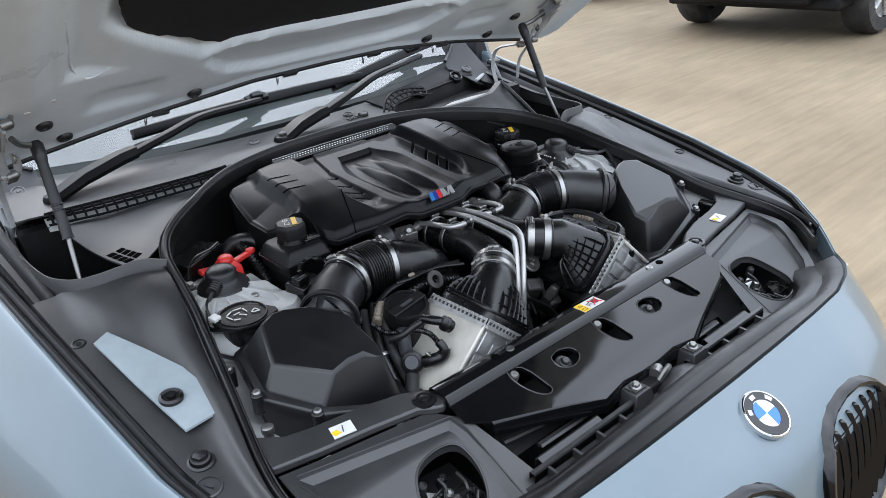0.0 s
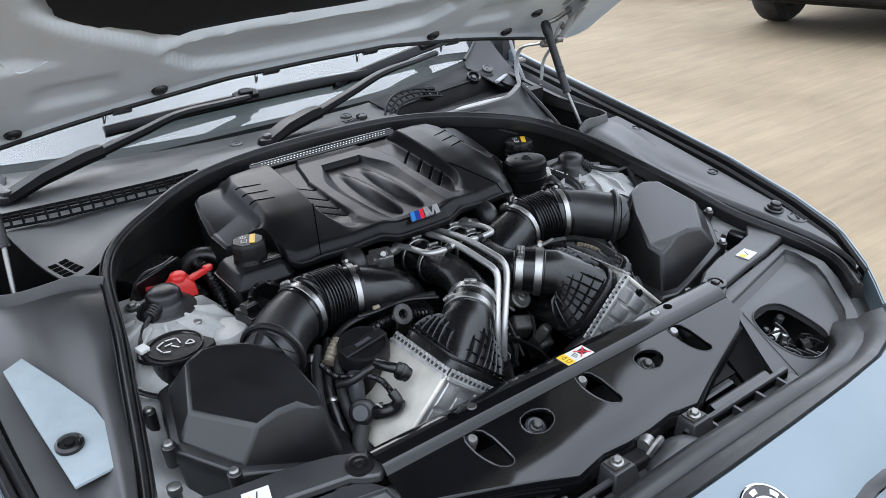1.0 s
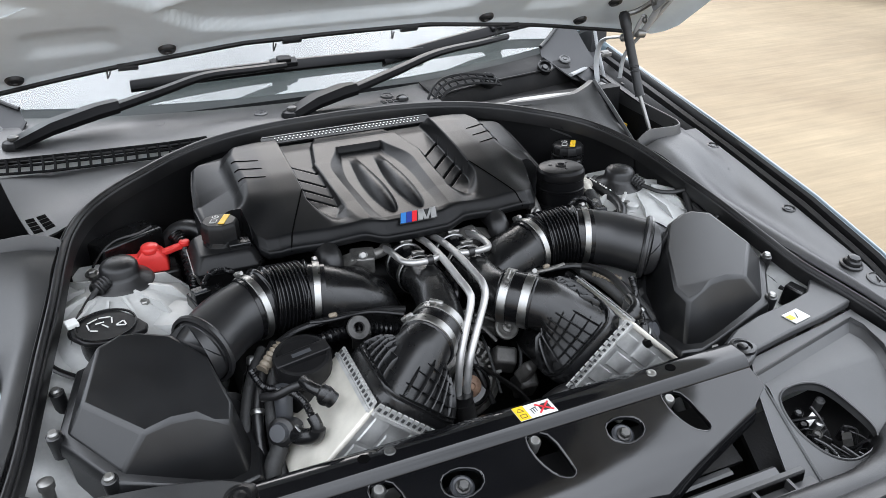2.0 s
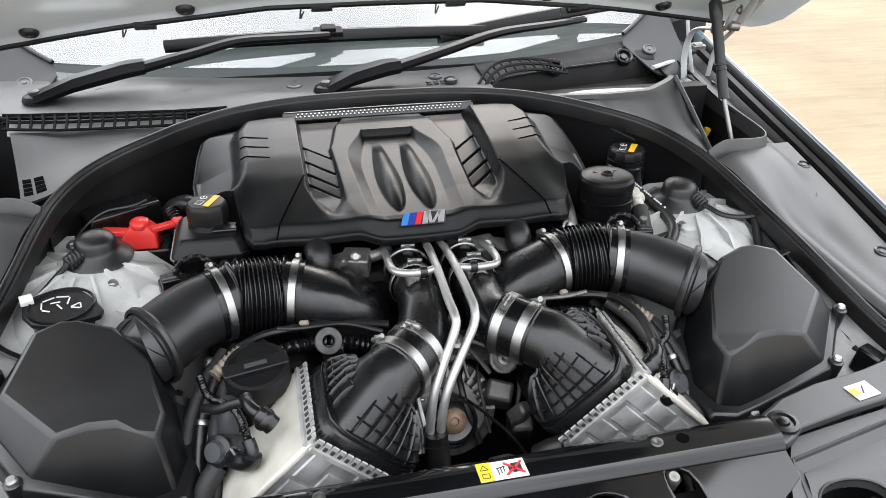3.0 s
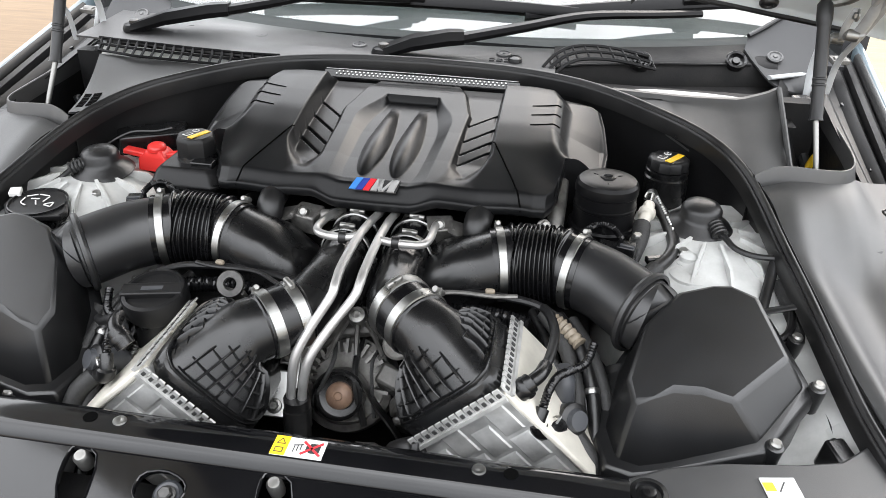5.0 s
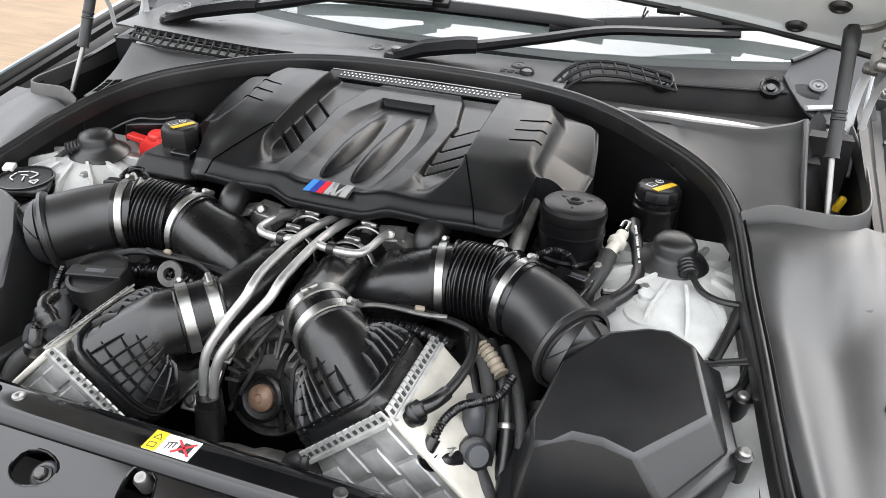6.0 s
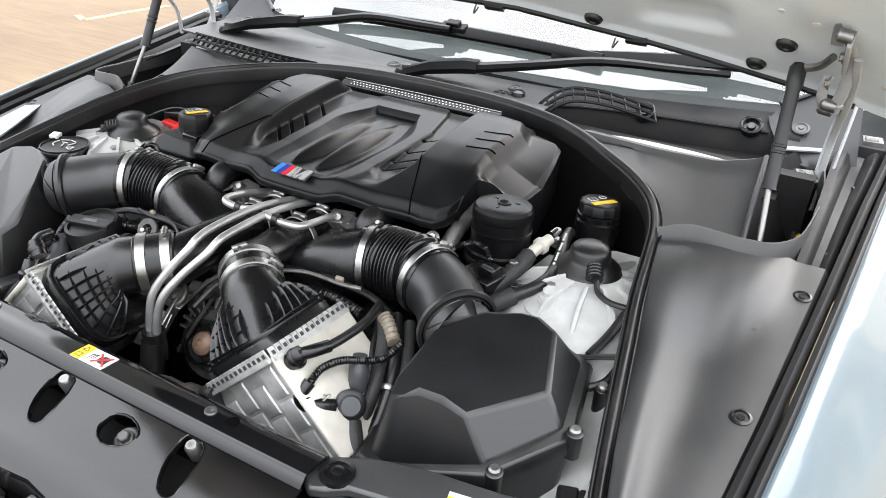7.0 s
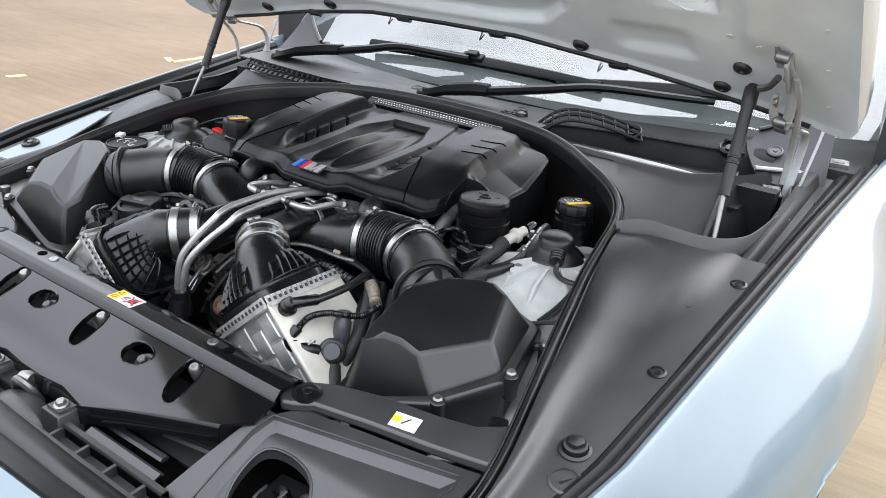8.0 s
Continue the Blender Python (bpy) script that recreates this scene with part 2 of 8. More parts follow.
def ground_material():
    m = bpy.data.materials.new("sandy_brushed_concrete")
    m.use_nodes = True
    n, l = m.node_tree.nodes, m.node_tree.links
    p = n["Principled BSDF"]
    p.inputs["Roughness"].default_value = 0.9
    tc = n.new("ShaderNodeTexCoord")
    mp = n.new("ShaderNodeMapping")
    mp.inputs["Rotation"].default_value = (0, 0, radians(20))
    mp.inputs["Scale"].default_value = (1.0, 2.2, 1.0)
    l.new(tc.outputs["Object"], mp.inputs[0])
    a = n.new("ShaderNodeTexNoise")
    a.inputs["Scale"].default_value, a.inputs["Detail"].default_value = 0.7, 8
    l.new(tc.outputs["Object"], a.inputs["Vector"])
    s = n.new("ShaderNodeTexNoise")
    s.inputs["Scale"].default_value, s.inputs["Detail"].default_value, s.inputs["Roughness"].default_value = 3.2, 9, 0.62
    l.new(mp.outputs[0], s.inputs["Vector"])
    f = n.new("ShaderNodeTexNoise")
    f.inputs["Scale"].default_value, f.inputs["Detail"].default_value = 160, 4
    l.new(tc.outputs["Object"], f.inputs["Vector"])
    r1 = n.new("ShaderNodeValToRGB")
    r1.color_ramp.elements[0].color, r1.color_ramp.elements[1].color = (0.158, 0.118, 0.070, 1), (0.226, 0.179, 0.112, 1)
    r1.color_ramp.elements[0].position, r1.color_ramp.elements[1].position = 0.3, 0.7
    l.new(a.outputs[0], r1.inputs[0])
    r2 = n.new("ShaderNodeMapRange")
    r2.inputs[1].default_value, r2.inputs[2].default_value, r2.inputs[3].default_value, r2.inputs[4].default_value = 0.30, 0.70, 0.90, 1.09
    l.new(s.outputs[0], r2.inputs[0])
    m1 = n.new("ShaderNodeMixRGB")
    m1.blend_type = "MULTIPLY"
    m1.inputs[0].default_value = 1
    l.new(r1.outputs[0], m1.inputs[1])
    l.new(r2.outputs[0], m1.inputs[2])
    r3 = n.new("ShaderNodeMapRange")
    r3.inputs[1].default_value, r3.inputs[2].default_value, r3.inputs[3].default_value, r3.inputs[4].default_value = 0.3, 0.7, 0.94, 1.06
    l.new(f.outputs[0], r3.inputs[0])
    m2 = n.new("ShaderNodeMixRGB")
    m2.blend_type = "MULTIPLY"
    m2.inputs[0].default_value = 1
    l.new(m1.outputs[0], m2.inputs[1])
    l.new(r3.outputs[0], m2.inputs[2])
    mp2 = n.new("ShaderNodeMapping")
    mp2.inputs["Rotation"].default_value = (0, 0, radians(20))
    mp2.inputs["Scale"].default_value = (1.2, 26.0, 1.0)
    l.new(tc.outputs["Object"], mp2.inputs[0])
    br = n.new("ShaderNodeTexNoise")
    br.inputs["Scale"].default_value, br.inputs["Detail"].default_value, br.inputs["Roughness"].default_value = 1.0, 7, 0.7
    l.new(mp2.outputs[0], br.inputs["Vector"])
    r4 = n.new("ShaderNodeMapRange")
    r4.inputs[1].default_value, r4.inputs[2].default_value, r4.inputs[3].default_value, r4.inputs[4].default_value = 0.32, 0.68, 0.84, 1.10
    l.new(br.outputs[0], r4.inputs[0])
    m25 = n.new("ShaderNodeMixRGB")
    m25.blend_type = "MULTIPLY"
    m25.inputs[0].default_value = 1
    l.new(m2.outputs[0], m25.inputs[1])
    l.new(r4.outputs[0], m25.inputs[2])
    m2 = m25
    # browner, darker soil on one side of the yard
    sx = n.new("ShaderNodeSeparateXYZ")
    l.new(tc.outputs["Object"], sx.inputs[0])
    side = n.new("ShaderNodeMapRange")
    side.interpolation_type = "SMOOTHSTEP"
    side.inputs[1].default_value, side.inputs[2].default_value = -3.0, 1.5
    l.new(sx.outputs[0], side.inputs[0])
    m3 = n.new("ShaderNodeMixRGB")
    m3.blend_type = "MULTIPLY"
    m3.inputs[0].default_value = 1
    m3.inputs[2].default_value = (0.66, 0.57, 0.525, 1)
    l.new(m2.outputs[0], m3.inputs[1])
    m4 = n.new("ShaderNodeMixRGB")
    l.new(side.outputs[0], m4.inputs[0])
    l.new(m3.outputs[0], m4.inputs[1])
    l.new(m2.outputs[0], m4.inputs[2])
    l.new(m4.outputs[0], p.inputs["Base Color"])
    b = n.new("ShaderNodeBump")
    b.inputs["Strength"].default_value, b.inputs["Distance"].default_value = 0.45, 0.006
    l.new(s.outputs[0], b.inputs["Height"])
    l.new(b.outputs[0], p.inputs["Normal"])
    return m


CONCRETE = ground_material()

# ---- mesh building ----
V3 = Vector
ORIGIN = {}


class Geo:
    """Vertices and faces of one mesh, gathered in world metres."""

    def __init__(self):
        self.v, self.f = [], []

    def add(self, verts, faces):
        k = len(self.v)
        self.v += [tuple(p) for p in verts]
        self.f += [tuple(i + k for i in face) for face in faces]
        return self

    def loft(self, rings, closed=True, cap0=True, cap1=True):
        n, verts, faces = len(rings[0]), [p for r in rings for p in r], []
        for a in range(len(rings) - 1):
            for b in range(n if closed else n - 1):
                c = (b + 1) % n
                faces.append((a * n + b, a * n + c, (a + 1) * n + c, (a + 1) * n + b))
        if cap0:
            faces.append(tuple(reversed(range(n))))
        if cap1:
            faces.append(tuple((len(rings) - 1) * n + i for i in range(n)))
        return self.add(verts, faces)

    def box(self, c, size, rot=(0, 0, 0), taper=1.0):
        m = Euler([radians(a) for a in rot]).to_matrix()
        x, y, z = (s / 2 for s in size)
        low = [(-x, -y, -z), (x, -y, -z), (x, y, -z), (-x, y, -z)]
        top = [(a * taper, b * taper, z) for a, b, _ in low]
        return self.loft([[V3(c) + m @ V3(p) for p in r] for r in (low, top)])

    def lathe(self, prof, o, axis=(0, 0, 1), seg=24, caps=True):
        q = V3((0, 0, 1)).rotation_difference(V3(axis)).to_matrix()
        rings = []
        for r, h in prof:
            rings.append([V3(o) + q @ V3((r * math.cos(2 * math.pi * i / seg), r * math.sin(2 * math.pi * i / seg), h)) for i in range(seg)])
        return self.loft(rings, True, caps, caps)

    def tube(self, pts, r, seg=12, sub=6, caps=True, squash=1.0):
        pts = spline(pts, sub)
        n = len(pts)
        rad = r if callable(r) else (lambda u: r)
        tang = [(pts[min(i + 1, n - 1)] - pts[max(i - 1, 0)]).normalized() for i in range(n)]
        up = V3((0, 0, 1)) if abs(tang[0].z) < 0.9 else V3((1, 0, 0))
        side = tang[0].cross(up).normalized()
        rings = []
        for i in range(n):
            side = (side - tang[i] * side.dot(tang[i])).normalized()
            other = side.cross(tang[i]).normalized()
            rr = rad(i / (n - 1))
            rings.append([pts[i] + side * rr * math.cos(2 * math.pi * k / seg) + other * rr * squash * math.sin(2 * math.pi * k / seg) for k in range(seg)])
        return self.loft(rings, True, caps, caps)

    def sheet(self, rows, thick=0.0, down=(0, 0, -1)):
        """A grid of points, as a sheet with thickness."""
        n, m = len(rows), len(rows[0])
        top = [V3(p) for r in rows for p in r]
        faces = [(a * m + b, a * m + b + 1, (a + 1) * m + b + 1, (a + 1) * m + b) for a in range(n - 1) for b in range(m - 1)]
        if not thick:
            return self.add(top, faces)
        k = n * m
        low = [p + V3(down) * thick for p in top]
        faces += [tuple(k + i for i in reversed(f)) for f in faces]
        rim = [i for i in range(m)] + [a * m + m - 1 for a in range(1, n)] + [(n - 1) * m + b for b in range(m - 2, -1, -1)] + [a * m for a in range(n - 2, 0, -1)]
        for i, a in enumerate(rim):
            b = rim[(i + 1) % len(rim)]
            faces.append((b, a, a + k, b + k))
        return self.add(top + low, faces)

    def plate(self, outer, thick, height, holes=(), bends=()):
        """A flat outline with holes, laid at z = height(x, y), cut along y = bends so that it can fold there."""
        loops = [list(outer)] + [list(h) for h in holes]
        tris = mathutils_tess([[V3((x, y, 0)) for x, y in lp] for lp in loops])
        bm = bmesh.new()
        vs = [bm.verts.new((x, y, 0)) for lp in loops for x, y in lp]
        for t in tris:
            try:
                bm.faces.new([vs[i] for i in t])
            except ValueError:
                pass
        for y in bends:
            bmesh.ops.bisect_plane(bm, geom=bm.verts[:] + bm.edges[:] + bm.faces[:], dist=1e-6, plane_co=(0, y, 0), plane_no=(0, 1, 0))
        bmesh.ops.recalc_face_normals(bm, faces=bm.faces)
        bm.verts.index_update()
        k = len(bm.verts)
        top = [(v.co.x, v.co.y, height(v.co.x, v.co.y)) for v in bm.verts]
        low = [(x, y, z - thick) for x, y, z in top]
        faces = []
        for f in bm.faces:
            ids = [v.index for v in f.verts]
            faces += [tuple(ids), tuple(i + k for i in reversed(ids))]
        for e in bm.edges:
            if len(e.link_faces) == 1:
                a, b = (v.index for v in e.verts)
                faces.append((a, b, b + k, a + k))
        bm.free()
        return self.add(top + low, faces)


def mathutils_tess(loops):
    from mathutils.geometry import tessellate_polygon
    return tessellate_polygon(loops)


def spline(pts, sub=6):
    """A smooth line through the points."""
    pts = [V3(p) for p in pts]
    if sub <= 1 or len(pts) < 3:
        if len(pts) == 2 and sub > 1:
            return [pts[0].lerp(pts[1], i / sub) for i in range(sub + 1)]
        return pts
    ext = [2 * pts[0] - pts[1]] + pts + [2 * pts[-1] - pts[-2]]
    out = []
    for i in range(1, len(ext) - 2):
        a, b, c, d = ext[i - 1 : i + 3]
        for k in range(sub):
            t = k / sub
            out.append(0.5 * ((2 * b) + (c - a) * t + (2 * a - 5 * b + 4 * c - d) * t * t + (3 * b - a - 3 * c + d) * t**3))
    out.append(pts[-1])
    return out


def build(name, geo, mat, s=1, base=(0, 0, 0), angle=38, bevel=0.0, flat=False):
    me = bpy.data.meshes.new(name)
    v = [(s * x - base[0], y - base[1], z - base[2]) for x, y, z in geo.v]
    f = [tuple(reversed(q)) for q in geo.f] if s < 0 else geo.f
    me.from_pydata(v, [], f)
    bm = bmesh.new()
    bm.from_mesh(me)
    bmesh.ops.recalc_face_normals(bm, faces=bm.faces)
    bm.to_mesh(me)
    bm.free()
    if not flat:
        me.polygons.foreach_set("use_smooth", [True] * len(me.polygons))
        me.set_sharp_from_angle(angle=radians(angle))
    me.materials.append(mat)
    ob = new(name, me)
    if bevel:
        md = ob.modifiers.new("soft_edges", "BEVEL")
        md.width, md.segments, md.limit_method, md.angle_limit = bevel, 2, "ANGLE", radians(32)
        md.harden_normals = False
    return ob


def thing(name, label, category, at, group="", kind=""):
    ob = new(name)
    ob.empty_display_size = 0.02
    ob.location = at
    ORIGIN[ob.name] = V3(at)
    return tagged(ob, label, category, group, kind)


def part(name, geo, mat, parent, label="", s=1, angle=38, bevel=0.0, flat=False):
    at = ORIGIN[parent.name]
    ob = build(name, geo, mat, s, at, angle, bevel, flat)
    ob.parent = parent
    ORIGIN[ob.name] = at
    return tagged(ob, label)


def solo(name, geo, mat, label, category, s=1, group="", kind="", angle=38, bevel=0.0, flat=False):
    xs, ys, zs = zip(*geo.v)
    at = V3((s * (min(xs) + max(xs)) / 2, (min(ys) + max(ys)) / 2, min(zs)))
    ob = build(name, geo, mat, s, at, angle, bevel, flat)
    ob.location = at
    ORIGIN[ob.name] = at
    return tagged(ob, label, category, group, kind)


def lerp(a, b, t):
    return a + (b - a) * t


def interp(table, y):
    """Straight lines through (y, value) pairs."""
    ks = [k for k, _ in table]
    return float(np.interp(y, ks, [v for _, v in table]))


def circle(cx, cy, r, n=16, ry=None):
    return [(cx + r * math.cos(2 * math.pi * i / n), cy + (ry or r) * math.sin(2 * math.pi * i / n)) for i in range(n)]


def hexbolt(geo, o, axis=(0, 0, 1), r=0.006, h=0.005, washer=1.5):
    geo.lathe([(r * washer, 0), (r * washer, 0.0015), (r * washer * 0.92, 0.002)], o, axis, 14)
    geo.lathe([(r, 0.0015), (r, h * 0.85), (r * 0.8, h)], o, axis, 6)
    return geo

# ---- ground and surroundings ----
g = Geo()
g.sheet([[(x, y, 0.0) for x in (-400, -30, -10, 0, 10, 30, 400)] for y in (-400, -30, -10, 0, 10, 30, 400)], 0.3)
solo("ground", g, CONCRETE, "sandy pale trodden yard with faint streaks", "ground", kind="structure", flat=True)

# ---- the car's body ----
FENDER = [(-0.13, 0.535, 0.765), (-0.08, 0.575, 0.795), (0.0, 0.622, 0.825), (0.1, 0.645, 0.850), (0.25, 0.66, 0.885), (0.45, 0.675, 0.922), (0.7, 0.692, 0.965), (0.95, 0.712, 1.005), (1.15, 0.73, 1.03), (1.9, 0.76, 1.06)]


def fender_x(y):
    return interp([(a, b) for a, b, _ in FENDER], y)


def fender_z(y):
    return interp([(a, c) for a, _, c in FENDER], y)


def smooth_step(a, b, x):
    t = min(1.0, max(0.0, (x - a) / (b - a)))
    return t * t * (3 - 2 * t)


AXLE, WHEEL_R = 0.50, 0.345
car = thing("car_body", "pale metallic blue saloon car with raised bonnet", "car", (0, 0.6, 0.0))


def fender(s):
    g = Geo()
    ys = [-0.13 + 2.03 * i / 70 for i in range(71)]
    outs = [(-0.004, -0.045), (-0.004, -0.004), (-0.001, -0.0005), (0.003, 0.0), (0.008, -0.003), (0.016, -0.010), (0.030, -0.025), (0.050, -0.047), (0.075, -0.078), (0.098, -0.115), (0.112, -0.155), (0.122, -0.20), (0.124, -0.30), (0.122, -0.42), (0.115, -0.54), (0.10, -0.64)]
    rows = []
    for y in ys:
        x, z = fender_x(y), fender_z(y)
        front = min(1.0, max(0.0, (y + 0.13) / 0.3))
        row = []
        low = 0.24
        d = 0.385**2 - (y - AXLE) ** 2
        if d > 0:
            low = 0.34 + math.sqrt(d)
        flare = 0.022 * math.exp(-(((y - AXLE) / 0.33) ** 2))
        for dx, dz in outs:
            wide = dx * 0.78 * (0.55 + 0.45 * front) * (1 - 0.40 * smooth_step(0.65, 0.95, y) * smooth_step(0.02, 0.08, dx)) + flare * smooth_step(0.06, 0.11, dx)
            zz = z + dz
            row.append((x + wide, y, max(zz, low)))
        rows.append(row)
    g.sheet(rows, 0.004, (-0.7, 0, -0.7))
    return part("fender", g, PAINT, car, "pale blue metallic front wing", s=s, angle=60)


fender(1)
fender(-1)

NOSE = [(0.0, -0.236, 0.803), (0.12, -0.235, 0.803), (0.24, -0.231, 0.801), (0.34, -0.222, 0.795), (0.42, -0.200, 0.787), (0.48, -0.172, 0.776), (0.535, -0.13, 0.765)]


def nose_y(x):
    return interp([(a, b) for a, b, _ in NOSE], abs(x))


def nose_z(x):
    return interp([(a, c) for a, _, c in NOSE], abs(x))


g = Geo()
rows = []
for i in range(61):
    x = -0.535 + 1.07 * i / 60
    k = abs(x) / 0.535
    spread = 1 + 0.03 * k**4
    y0, z0 = nose_y(x), nose_z(x)
    row = []
    for dy, dz in ((0.012, -0.03), (0.004, -0.003), (0.0, 0.0), (-0.02, -0.014), (-0.05, -0.034), (-0.085, -0.060), (-0.11, -0.09), (-0.125, -0.15), (-0.13, -0.25), (-0.135, -0.36), (-0.12, -0.46), (-0.08, -0.55), (-0.02, -0.60)):
        row.append((x * (1 + (spread - 1) * min(1, -dz / 0.1)), y0 + dy * (1 - 0.65 * k**3), z0 + dz))
    rows.append(row)
g.sheet(rows, 0.004, (0, 0.7, -0.7))
part("bumper_skin", g, PAINT, car, "pale blue nose panel above the grille", angle=60)
for s in (1, -1):
    g = Geo()
    rows = []
    for i in range(13):
        t = i / 12
        row = []
        for k in range(9):
            u = k / 8
            z = lerp(lerp(0.68, 0.70, t), 0.2, u)
            row.append((interp([(0, 0.50), (0.5, 0.605), (1, 0.675)], t) + 0.05 * t * math.sin(min(1.0, u * 2.2) * 1.5), interp([(0, -0.215), (0.5, -0.135), (1, 0.02)], t), z))
        rows.append(row)
    g.sheet(rows, 0.004, (-1, 0, 0))
    part("bumper_corner", g, PAINT, car, s=s, angle=60)

# kidney grilles: a black rim with upright bars
for s in (1, -1):
    ring = []
    for i in range(28):
        a = 2 * math.pi * i / 28
        cx, cz = 0.150, 0.640
        ex, ez = 0.120, 0.108
        p = 0.72
        x = cx + ex * math.copysign(abs(math.cos(a)) ** p, math.cos(a))
        z = cz + ez * math.copysign(abs(math.sin(a)) ** p, math.sin(a))
        ring.append((x, z))
    g = Geo()

    def front(x, z):
        """Just proud of the nose skin."""
        k = min(1.0, abs(x) / 0.535)
        dy = interp([(-0.60, -0.02), (-0.46, -0.12), (-0.36, -0.135), (-0.25, -0.13), (-0.15, -0.125), (-0.09, -0.11), (-0.060, -0.085), (-0.034, -0.05), (-0.014, -0.02), (0.0, 0.0)], z - nose_z(x))
        return nose_y(x) + dy * (1 - 0.65 * k**3) - 0.005

    loops = []
    for grow, dy in ((1.0, 0.02), (1.0, -0.004), (0.975, -0.010), (0.93, -0.010), (0.90, -0.006), (0.89, 0.010)):
        loops.append([(0.150 + (x - 0.150) * grow, front(x, z) + dy, 0.640 + (z - 0.640) * grow) for x, z in ring])
    g.loft(loops, True, False, False)
    kidney = part("kidney_grille", g, GLOSSBLACK, car, "gloss black kidney grille rim with upright bars", s=s)
    for k in range(8):
        b = Geo()
        x = 0.066 + 0.024 * k
        tall = 0.098 * (1 - (abs(x - 0.150) / 0.118) ** (2 / 0.72)) ** 0.36
        b.loft([[(x - 0.004, front(x, z) + 0.002, z), (x, front(x, z) - 0.004, z), (x + 0.004, front(x, z) + 0.002, z), (x, front(x, z) + 0.01, z)] for z in [0.640 + tall * q for q in (-0.9, -0.45, 0.0, 0.3, 0.6, 0.9)]])
        part("grille_bar", b, GLOSSBLACK, kidney, s=s)
    b = Geo()
    b.sheet([[(x, front(x, z) + 0.004, z) for x in (0.072, 0.11, 0.15, 0.19, 0.228)] for z in (0.565, 0.60, 0.65, 0.69, 0.715)], 0.004, (0, 1, 0))
    part("grille_backing", b, DARK, kidney, s=s)

# round emblem on the nose
em_o, em_n = V3((0.0, -0.2835, 0.7745)), V3((0.0, -0.50, 0.866)).normalized()
emblem = part("emblem", Geo().lathe([(0.0345, -0.004), (0.0345, 0.003), (0.0330, 0.0045), (0.0318, 0.004), (0.0315, 0.003), (0.0, 0.003)], em_o, em_n, 48, False), CHROME, car, "round chrome-rimmed badge with blue and white quarters")
eq = V3((0, 0, 1)).rotation_difference(em_n).to_matrix()


def disc_slice(r0, r1, a0, a1, h, n=12):
    g = Geo()
    pts = []
    for i in range(n + 1):
        a = a0 + (a1 - a0) * i / n
        pts.append([em_o + eq @ V3((r * math.cos(a), r * math.sin(a), h)) for r in (r0 * 0.845, r1 * 0.845)])
    g.sheet(pts, 0.0015, -em_n)
    return g


part("emblem_ring", disc_slice(0.0235, 0.037, 0, 2 * math.pi, 0.0042, 48), BLACKINK, emblem)
for k in range(4):
    part("emblem_quarter", disc_slice(0.0005, 0.0228, k * math.pi / 2, (k + 1) * math.pi / 2, 0.0044), (WHITEEN, BLUE)[k % 2], emblem)
for a, w in ((150, 16), (90, 20), (30, 22)):
    part("emblem_mark", disc_slice(0.0268, 0.0335, radians(a - w / 2), radians(a + w / 2), 0.0049, 6), WHITEEN, emblem)

# dark rubber-covered lip along the nose
g = Geo()
rows = []
for i in range(61):
    x = -0.52 + 1.04 * i / 60
    k = abs(x) / 0.52
    y0, z0 = nose_y(x), nose_z(x)
    drop = 0.03 * k * k
    rows.append([(x * (1 - 0.02 * j), y0 + dy * (1 - 0.25 * k), z0 + dz - drop * min(1, dy / 0.05) * 0.6) for j, (dy, dz) in enumerate(((0.002, -0.006), (0.004, 0.003), (0.014, 0.003), (0.026, 0.001), (0.031, -0.003), (0.035, 0.001), (0.045, 0.004), (0.058, 0.0), (0.064, -0.012), (0.068, -0.04), (0.07, -0.09)))])
g.sheet(rows, 0.003)
part("nose_lip", g, RUBBER, car, "satin black lip moulding behind the nose", angle=50)

# windscreen, pillars, roof
def glass_line(x):
    """Lower edge of the windscreen: y, z."""
    return 0.815 + 0.32 * x * x + 0.10 * abs(x) ** 3, 1.012 + 0.02 * x * x


g = Geo()
rows = []
for j in range(13):
    u = j / 12
    row = []
    for i in range(31):
        x = (-0.70 + 1.4 * i / 30) * (1 - 0.18 * u)
        y, z = glass_line(x)
        row.append((x, y + 0.74 * u, z + 0.36 * u - 0.03 * u * u))
    rows.append(row)
g.sheet(rows)
shield = part("windscreen", g, GLASS, car, "raked clear windscreen reflecting bright sky")
shield.visible_shadow = False
g = Geo()
g.sheet([[V3(p) + V3((0, 0.002, -0.004)) for p in row] for row in rows])
inner = part("inner_pane", g, CLEAR, shield, "clear inner sheet of the laminated glass")
inner.visible_shadow = False
for s in (1, -1):
    g = Geo()
    g.tube([(0.715, 1.02, 1.03), (0.66, 1.4, 1.25), (0.575, 1.72, 1.40), (0.56, 2.0, 1.44)], 0.03, 10)
    part("pillar", g, PAINT, car, s=s)
g = Geo()
g.sheet([[(x, y, 1.44 + 0.03 * (1 - (x / 0.6) ** 2) - (0.06 if y < 1.6 else 0)) for x in [-0.6 + 0.12 * i for i in range(11)]] for y in (1.55, 1.65, 1.8, 2.0)], 0.02)
part("roof", g, PAINT, car)
g = Geo()
g.box((0, 1.20, 0.85), (1.40, 0.60, 0.26))
g.box((0, 1.72, 0.75), (1.40, 0.44, 0.30))
g.box((0, 1.95, 0.9), (1.4, 0.03, 1.0))
for x in (-0.71, 0.71):
    g.box((x, 1.46, 0.84), (0.04, 0.98, 0.54))
g.tube([(-0.45, 1.36, 1.06), (-0.35, 1.36, 1.16), (-0.25, 1.36, 1.06)], 0.015)
part("dashboard", g, CABIN, car, "dark cabin behind the glass")

